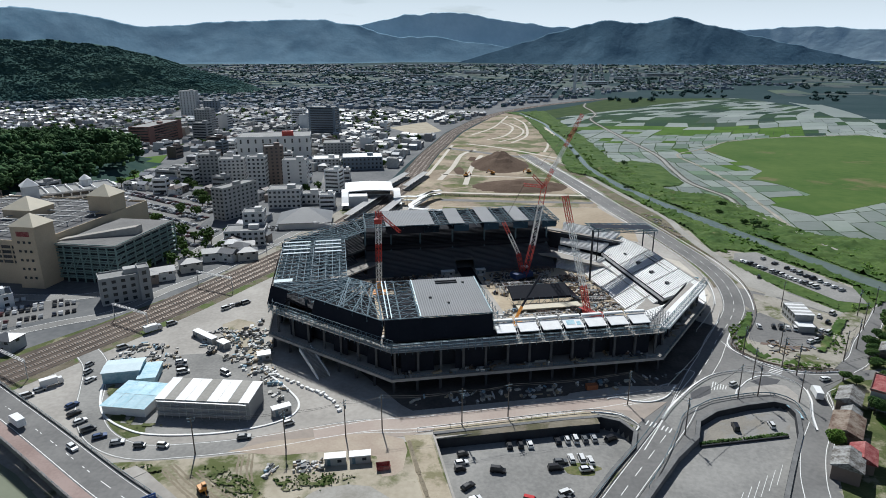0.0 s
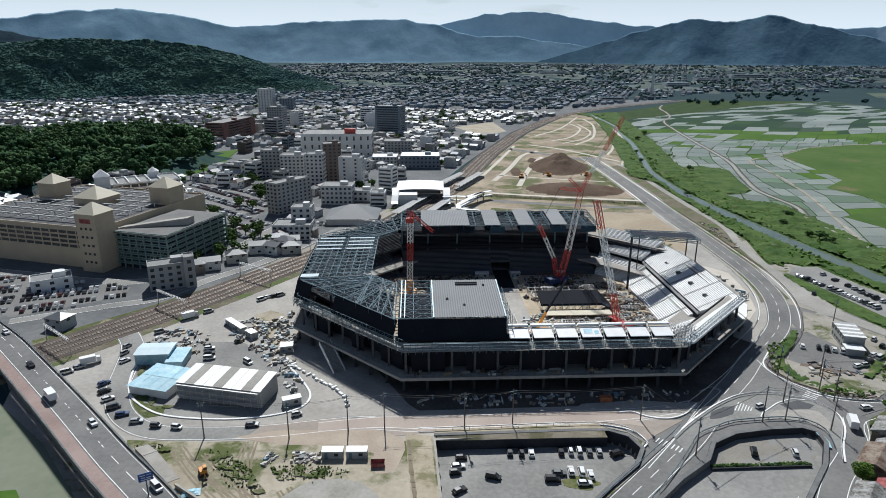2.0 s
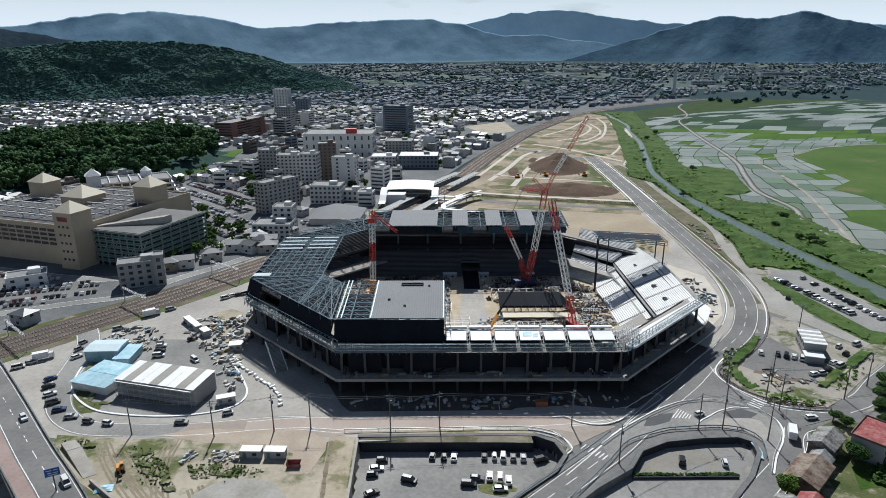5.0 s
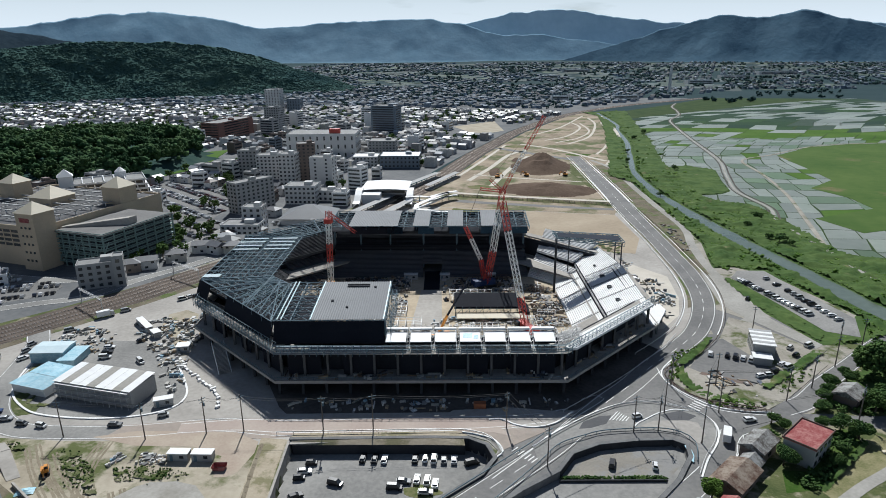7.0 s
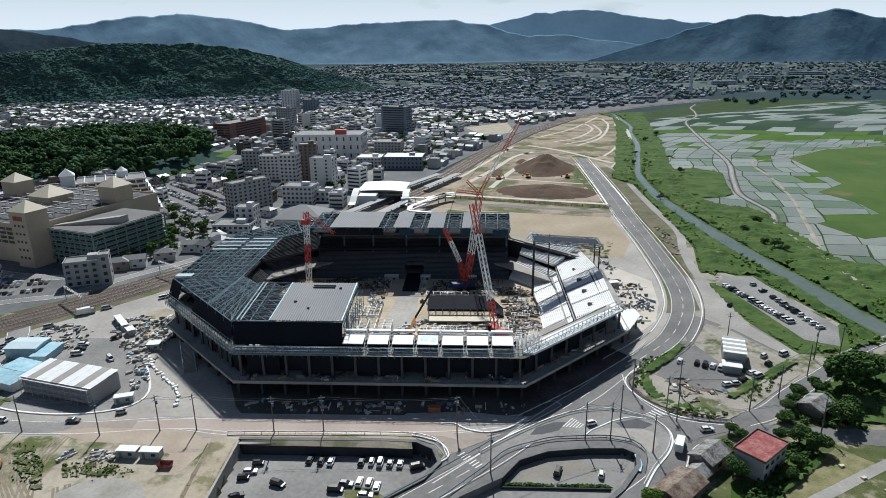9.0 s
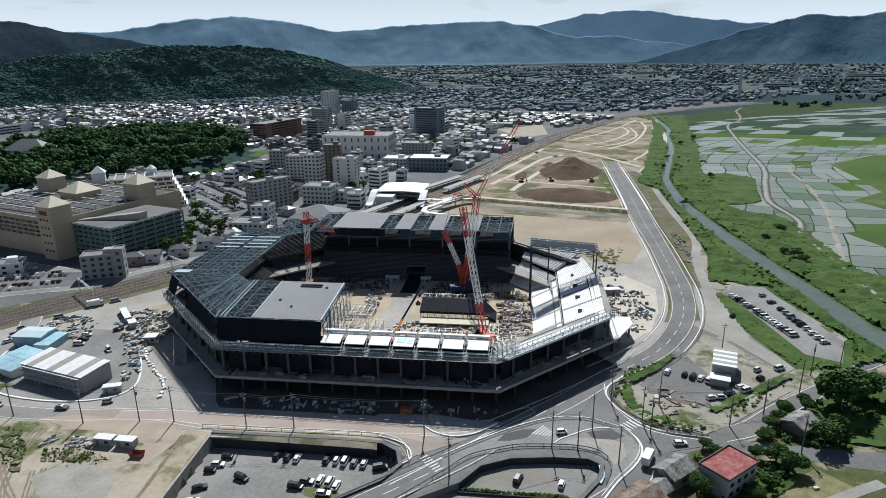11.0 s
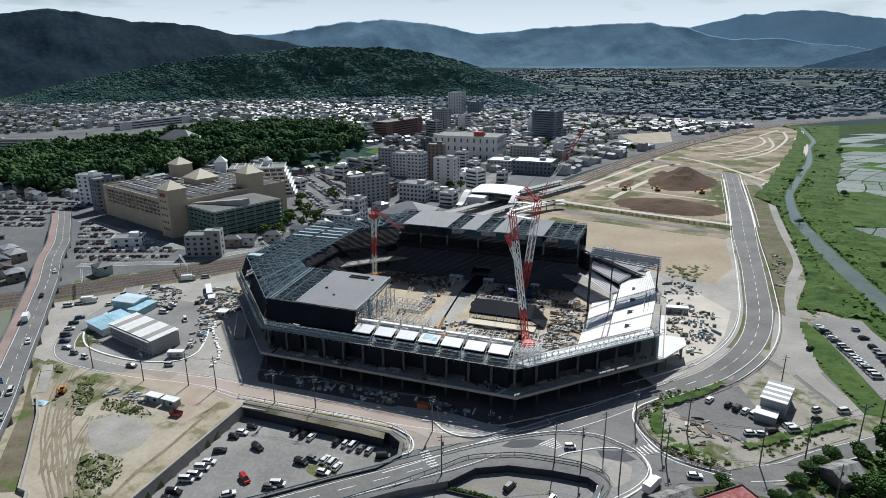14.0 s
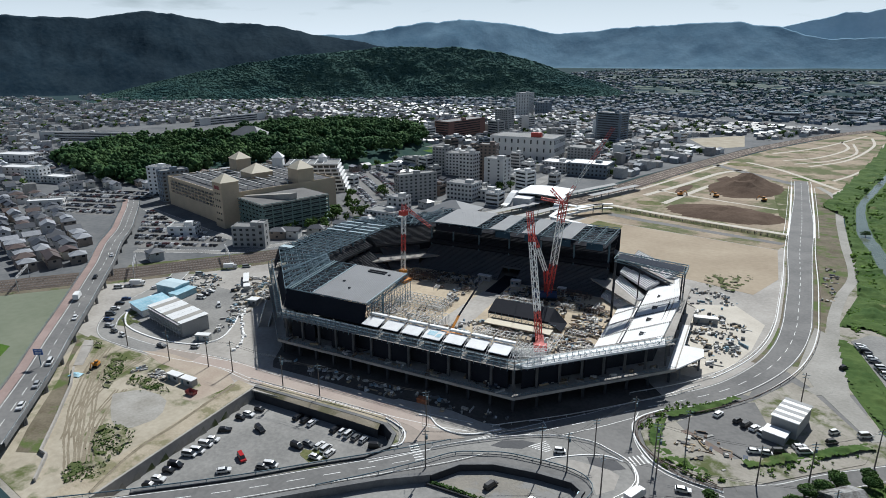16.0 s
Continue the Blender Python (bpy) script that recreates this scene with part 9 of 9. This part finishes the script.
lawn("side_street", [(-2, 486), (30, 482), (118, 476), (119, 482), (32, 489), (0, 494)], 0.07, M_ASPHALT, "grey side street behind the levelled lot", "road")
rs = thing("road_sign", -70.5, 124.2, 5.4, 36, "blue road sign panel on a grey post", "sign")
part("post", Build().tube((0, 0, 0), (0, 0, 6.6), 0.16, n=8), M_STEEL, rs)
part("panel", Build().box(0, -0.2, 4.7, 3.4, 0.1, 2.3), mat("sign_blue", (0.02, 0.10, 0.36), None, 0.5, 3, 0.5), rs, "blue sign panel")
sb3 = Build()
for x, z, w in ((-0.7, 6.3, 1.3), (0.8, 6.3, 1.0), (-0.6, 5.6, 1.0), (0.7, 5.5, 1.2), (0, 5.0, 2.2)):
    sb3.box(x, -0.27, z, w, 0.02, 0.22)
part("bars", sb3, M_LINE, rs, "white bars on the sign")
bb3, rr4 = curve([(-66, 209.6), (-58.6, 202.6), (-53.7, 199.1), (-47.7, 194.6), (-41.6, 190.8), (-37.1, 185.9), (-34.4, 180.2)], 2.2), random.Random(9)
for p in bb3:
    bk3 = thing("concrete_block", p.x + rr4.uniform(-.3, .3), p.y + rr4.uniform(-.3, .3), 0.03, rr4.choice((-45, -38, -30, 50)), "pale concrete block on the site ground", "block", "blocks along the haul road")
    part("block", Build().box(0, 0, 0, rr4.uniform(1.2, 2.1), rr4.uniform(0.7, 1.0), rr4.uniform(0.5, 0.9)), M_PRECAST, bk3)
lawn("sand_patch", [(-92, 238), (-96, 249), (-91, 255), (-83, 251.5), (-74, 233), (-64.6, 213), (-70, 212), (-77, 222)], 0.037, M_YARD, "pale sandy ground beside the stadium")
litter("yard_materials", [(-80, 252), (-72, 238), (-64, 214), (-60, 200), (-52, 192), (-58, 190), (-70, 214), (-86, 244)], 260, "pale boards and bags beside the stadium", False, 0.03, 1.4, 31, big=2.2, mt=M_JUNK_P)
growth("bank_edge_growth", 166, 210, 258, 345, 1.0, 0.9, [(163, 328), (168, 322), (178, 300), (186, 276), (182, 268), (176, 276), (170, 296)], M_BANK, "overgrown hedge beside the car strip")
# ---- traffic island and loose ground round the junction ----
ISLE = [(70.5, 175.5), (75.4, 182), (83, 190.6), (90, 197.6), (98.5, 204), (108.3, 207.2), (114.7, 206.4), (121.6, 204.2), (126, 199), (127, 193.3), (125, 186.1), (120.6, 177.6), (117.2, 169)]
RIM = [(72.6, 168.4), (78.2, 177.6), (86.1, 183.4), (92.2, 186.8), (107.3, 190.6), (115.2, 189.8), (118.9, 184.8), (117.6, 176)]
isl2 = lawn("traffic_island", ISLE + RIM[::-1], 0.16, M_LOT, "worn grey concrete island between road and car park", "pavement")
kerb(curve(ISLE, 1.5), 0, 0.05, 0.3, 0.55, isl2)
kerb(curve([(101.3, 190.6), (103, 193.5), (105.6, 196), (110, 200.2), (115.4, 203.3), (120, 203.4)], 1.2), 0, 0.05, 0.3, 0.4, isl2)
lawn("asphalt_patch", [(84.4, 187.2), (86, 191.6), (91, 195.4), (95, 196.6), (93, 191.4), (88, 188.2)], 0.18, M_ASPHALT_D, "dark worn asphalt patch on the island", "pavement")
lawn("asphalt_patch", [(110.4, 199.4), (117.4, 203), (122, 200.6), (119, 197.6), (112.8, 196.4)], 0.18, M_ASPHALT_D, "dark worn asphalt patch on the island", "pavement")
lawn("pale_walk", [(119.6, 185), (122.6, 190), (121.6, 196.6), (118, 197.4), (108, 195.6), (103.4, 191.8), (107.3, 191.2), (115.6, 190.4)], 0.185, M_CONC, "pale concrete footway on the island", "pavement")
guard("guard_rail", curve(ISLE, 2.2), -0.7, 0.15, "low pale guard rail round the concrete island", h=0.7)
guard("guard_rail", curve([(56, 142), (64.8, 154.8), (73, 168), (78.4, 177.2), (86.2, 183), (92.2, 186.4), (107.3, 190.2), (115, 189.4), (118.5, 184.6), (117.4, 176)], 2.2), 0, 0.16, "grey steel guard rail above the sunken lot", h=0.9, mat1=M_STEEL)
mk = Build()
for k in range(8):
    q = k / 7
    mk.box(118.6 + 6.1 * q, 201.0 + 7.6 * q, 0.13, 0.5, 4.2, 0.012, 51)
for k in range(6):
    mk.box(95.6 + 0.85 * k, 196.4 - 0.25 * k, 0.185, 0.3, 6.4 - 0.75 * k, 0.012, -28)
tagged(part("road_marking", mk, M_LINE), "white crossing bars and hatching on asphalt", "marking", kind="stuff")
tagged(part("edge_marking", band(Build(), curve([(60, 159), (72.6, 177.5), (81.7, 191.2), (93.3, 206.5), (91, 208.8), (85.6, 204.9)], 2), 0, 0.3, 0.125), M_LINE), "white lane edge line with a squared end", "marking", kind="stuff")
tagged(part("edge_marking", band(Build(), curve([(138.2, 194.6), (133.9, 192), (131.1, 187.2), (129, 180.4), (123.9, 170.5), (117, 160)], 2), 0, 0.25, 0.1), M_LINE), "white edge line beside the old houses", "marking", kind="stuff")
tagged(part("edge_marking", band(Build(), curve([(114.1, 232.2), (115.8, 221.8), (122.4, 211.4), (131.4, 205.4), (147.7, 204.8)], 2), 0, 0.3, 0.125), M_LINE), "white edge line round the gravel island", "marking", kind="stuff")
kerb(curve([(121, 240), (115.6, 229.9), (115.9, 221.8), (122.6, 212.4), (131.6, 206.6), (147, 206.4)], 1.5), 0, 0.05, 0.3, 0.5, isl2)
lawn("bare_verge", [(146, 352), (142, 300), (160, 283), (171, 288), (164, 340), (169, 357), (158, 362)], 0.026, M_GRAVEL_W, "pale weedy gravel between road and car strip")
lawn("bare_verge", [(183, 261), (207, 271), (222, 286), (200, 256), (176, 230), (168, 240)], 0.028, M_GRAVEL_W, "pale weedy gravel beside the side road")
growth("slope_growth", 158, 192, 260, 340, 1.0, 0.8, [(161, 336), (166.5, 301), (182, 264), (187, 272), (177, 304), (165, 337)], M_BANK, "overgrown green slope beside the car strip")
guard("guard_rail", curve([(79.7, 195.9), (98, 218.2), (116.4, 244.8), (126, 262)], 3), 0, 0.1, "low pale guard rail along the ring road")
for name, pts, h2 in (("retaining_wall_north", LOT1[:9], 0.5), ("retaining_wall_east", LOT2[:10], 0.4)):
    kc = kerb([Vector(p) for p in pts], 0, h2, 0.12, 1.3, bpy.data.objects[name])
    kc.data.materials.clear()
    kc.data.materials.append(M_CONC_D)

# ---- the dirt yard between bridge and car park ----
rdb, rl2 = Build(), curve([(-10.3, 163.5), (-7.1, 149.6), (-3.9, 137.4), (-2.1, 127.1), (0.2, 119.2), (4.1, 110.9), (8, 104)], 1.0)
for i, p in enumerate(rl2[:-1]):
    w, hh = 0.7 + 0.3 * noise.noise(Vector((i * .4, 0, 1))), 0.4 + 0.3 * noise.noise(Vector((i * .6, 3, 1)))
    q = rl2[i + 1]
    rdb.add([(p.x - w, p.y, 0.05), (p.x + w, p.y, 0.05), (p.x, p.y, hh), (q.x - w, q.y, 0.05), (q.x + w, q.y, 0.05), (q.x, q.y, hh)], ((0, 3, 5, 2), (2, 5, 4, 1), (0, 2, 1), (3, 4, 5)))
tagged(part("soil_ridge", rdb, M_RUT), "low ridge of heaped brown earth", "soil heap", kind="stuff")
lawn("gravel_patch", [(-39.5, 134), (-36, 139.6), (-33, 142.1), (-26, 143.6), (-19.8, 142.8), (-14, 138), (-12, 134), (-13.3, 127.3), (-17, 124), (-23.1, 125.4), (-31, 129)], 0.07, mat("grey_gravelly_dirt", (0.36, 0.345, 0.315), (0.25, 0.235, 0.205), 0.12, 1.0, 0.95, spec=0.1), "grey gravelly patch on the dirt yard")
lawn("pinkish_drive", [(-64, 158.4), (-52.3, 163.6), (-37, 166), (-21, 168), (-12, 164.6), (-10.6, 159), (-11.4, 150), (-13.6, 147.4), (-17, 146.8), (-19.5, 156), (-30, 159), (-48, 156.5)], 0.074, mat("reddish_worn_earth", (0.33, 0.265, 0.215), (0.41, 0.35, 0.28), 0.12, 1.2, 0.95, spec=0.1), "reddish worn drive across the dirt")
rr3 = random.Random(77)
for line in ([(-78.8, 151), (-68.6, 141.6), (-53.5, 130.2), (-37, 119.9), (-21.3, 112), (-0.9, 103.4)], [(-70.5, 148.2), (-60.3, 139.6), (-45.1, 129.3), (-26.2, 118.8), (-10.3, 110), (2, 104)], [(-40.2, 137.3), (-31, 126.6), (-18.7, 116.1), (1.9, 105.3)], [(-58, 157), (-56, 148), (-50, 136), (-40, 124), (-24, 112)]):
    cl2, tb = curve(line, 1.2), Build()
    for d in (-1.9, -0.8, 0.9, 2.0):
        w = [0.22 + 0.2 * rr3.random() for _ in cl2]
        o = offset(cl2, [d + 0.35 * noise.noise(Vector((i * .12, d, 3))) for i in range(len(cl2))])
        strip(tb, offset(o, [-k for k in w]), offset(o, w), 0.064 + 0.002 * rr3.random())
    tagged(part("wheel_ruts", tb, M_RUT), "churned wheel ruts across the dirt yard", "ruts", kind="stuff")
YARD_GREEN = ([(-71.2, 151.8), (-62.9, 151.2), (-52.7, 144.5), (-43.7, 135), (-47, 134), (-56, 139), (-66, 146)], [(-48.1, 145.8), (-36.4, 148.9), (-23.4, 146.9), (-30.6, 143.4), (-43, 140.2)], [(-23, 120.9), (-22, 125.6), (-10.2, 126.7), (-3.4, 121), (-1.4, 113.8), (-6.9, 112), (-15.6, 115.4)], [(-10, 107.5), (-1.6, 113.5), (4.4, 109.4), (-2, 101.6), (-8, 103)], [(-92, 150), (-84.6, 152.6), (-79, 149), (-86, 147)])
leafy = Build()
for n, pl in enumerate(YARD_GREEN):
    xs, ys = [p[0] for p in pl], [p[1] for p in pl]
    growth("yard_growth", min(xs), max(xs), min(ys), max(ys), 0.45, 0.5 if n != 2 else 0.9, pl, M_WEEDS, "rank weeds on the dirt yard", ragged=True)
    for k in range(int(1.6 * (max(xs) - min(xs)) * (max(ys) - min(ys)))):
        x, y = rr3.gauss(sum(xs) / len(xs), (max(xs) - min(xs)) * .3), rr3.gauss(sum(ys) / len(ys), (max(ys) - min(ys)) * .3)
        if inside(x, y, pl) or rr3.random() < 0.12 and inside(x, y + 2, pl):
            clump(leafy, x, y, 0.15 + 0.3 * rr3.random(), rr3.uniform(0.12, 0.38), rr3)
tagged(rounded(part("yard_weeds", leafy, M_LEAF)), "low leafy weeds spreading over the dirt yard", "weeds", kind="stuff")
lawn("bridge_verge", [(-97, 148), (-90.5, 147), (-84, 141.6), (-75, 135), (-69.6, 132.6), (-57.4, 127), (-47, 119.8), (-37.4, 113.4), (-23, 103.4), (-29, 99.5), (-40, 107), (-66, 127.5)], 0.07, M_VERGE, "weedy brown slope under the bridge")
retaining("yard_wall", [(-69.6, 134.4), (-57.2, 127.9), (-46.6, 120.7), (-37.1, 114.3), (-22.7, 104.1), (-19.2, 104.3), (-9, 97)], 0.0, 1.3, 0.6, "pale concrete wall along the dirt yard", M_CONC)
ab2 = thing("abutment", -81, 144, 0.05, 0, "white concrete abutment with a sloping face", "wall")
part("block", Build().prism([(-9.0, 3.8), (-6.0, 6.0), (-1.6, 3.4), (-4.4, 0.6)], 0, 1.3), M_CONC, ab2)
part("slope", Build().add([(-1.6, 3.4, 1.2), (-4.4, 0.6, 1.2), (8.0, -8.4, 0.1), (10.4, -6.0, 0.1), (-1.6, 3.4, 0), (-4.4, 0.6, 0), (8.0, -8.4, 0), (10.4, -6.0, 0)], ((0, 1, 2, 3), (0, 3, 7, 4), (1, 5, 6, 2), (3, 2, 6, 7), (0, 4, 5, 1), (4, 7, 6, 5))), M_CONC, ab2)
bs = thing("tarpaulin_heap", -64.2, 132.6, 0.1, 25, "crumpled blue sheet over a heap of materials", "tarpaulin")
tp = Build()
for j in range(7):
    for i in range(9):
        x, y = -2.4 + 0.6 * i, -1.5 + 0.5 * j
        tp.v.append((x + .15 * noise.noise(Vector((i, j, 2))), y, 0.05 + 0.9 * max(0, 1 - (x / 2.5) ** 2) * max(0, 1 - (y / 1.6) ** 2) + 0.25 * abs(noise.noise(Vector((i * .9, j * .9, 5))))))
tp.f = [(j * 9 + i, j * 9 + i + 1, j * 9 + i + 10, j * 9 + i + 9) for j in range(6) for i in range(8)]
tp.m = [0] * len(tp.f)
part("sheet", tp, M_BLUE, bs)


def excavator(x, y, z, rz, label):
    t = thing("excavator", x, y, z, rz, label, "excavator", "excavators")
    for sd in (-1, 1):
        part("track", Build().prism([(-1.5, 0.3), (-1.1, 0), (1.1, 0), (1.5, 0.3)], 0, 0.1).box(0, sd * 0.85, 0.05, 2.8, 0.5, 0.7), M_BLACK, t)
    part("body", Build().box(-0.3, 0, 0.85, 2.5, 1.9, 0.95), M_ORANGE, t)
    cab = part("cab", Build().box(0.35, 0.45, 1.8, 1.3, 0.9, 1.1), M_ORANGE, t)
    part("window", Build().box(0.37, 0.45, 2.0, 1.36, 0.96, 0.7), M_GLASS, cab)
    part("boom", Build().beam((0.9, -0.2, 1.5), (2.8, -0.2, 3.2), 0.3, 0.4), M_ORANGE, t)
    part("stick", Build().beam((2.8, -0.2, 3.2), (4.0, -0.2, 1.4), 0.24, 0.3), M_ORANGE, t)
    part("bucket", Build().prism([(3.6, -0.6), (4.3, -0.6), (4.3, 0.2), (3.6, 0.2)], 0.7, 1.4), M_BLACK, t)
    return t


excavator(-64.7, 140.4, 0.08, -50, "small orange excavator standing on the dirt yard")
for x, y, rz2 in ((22, 588, 40), (48, 600, 160), (84, 606, 200)):
    excavator(x, y, 0.1, rz2, "orange excavator working on the bare land").scale = (1.4, 1.4, 1.4)
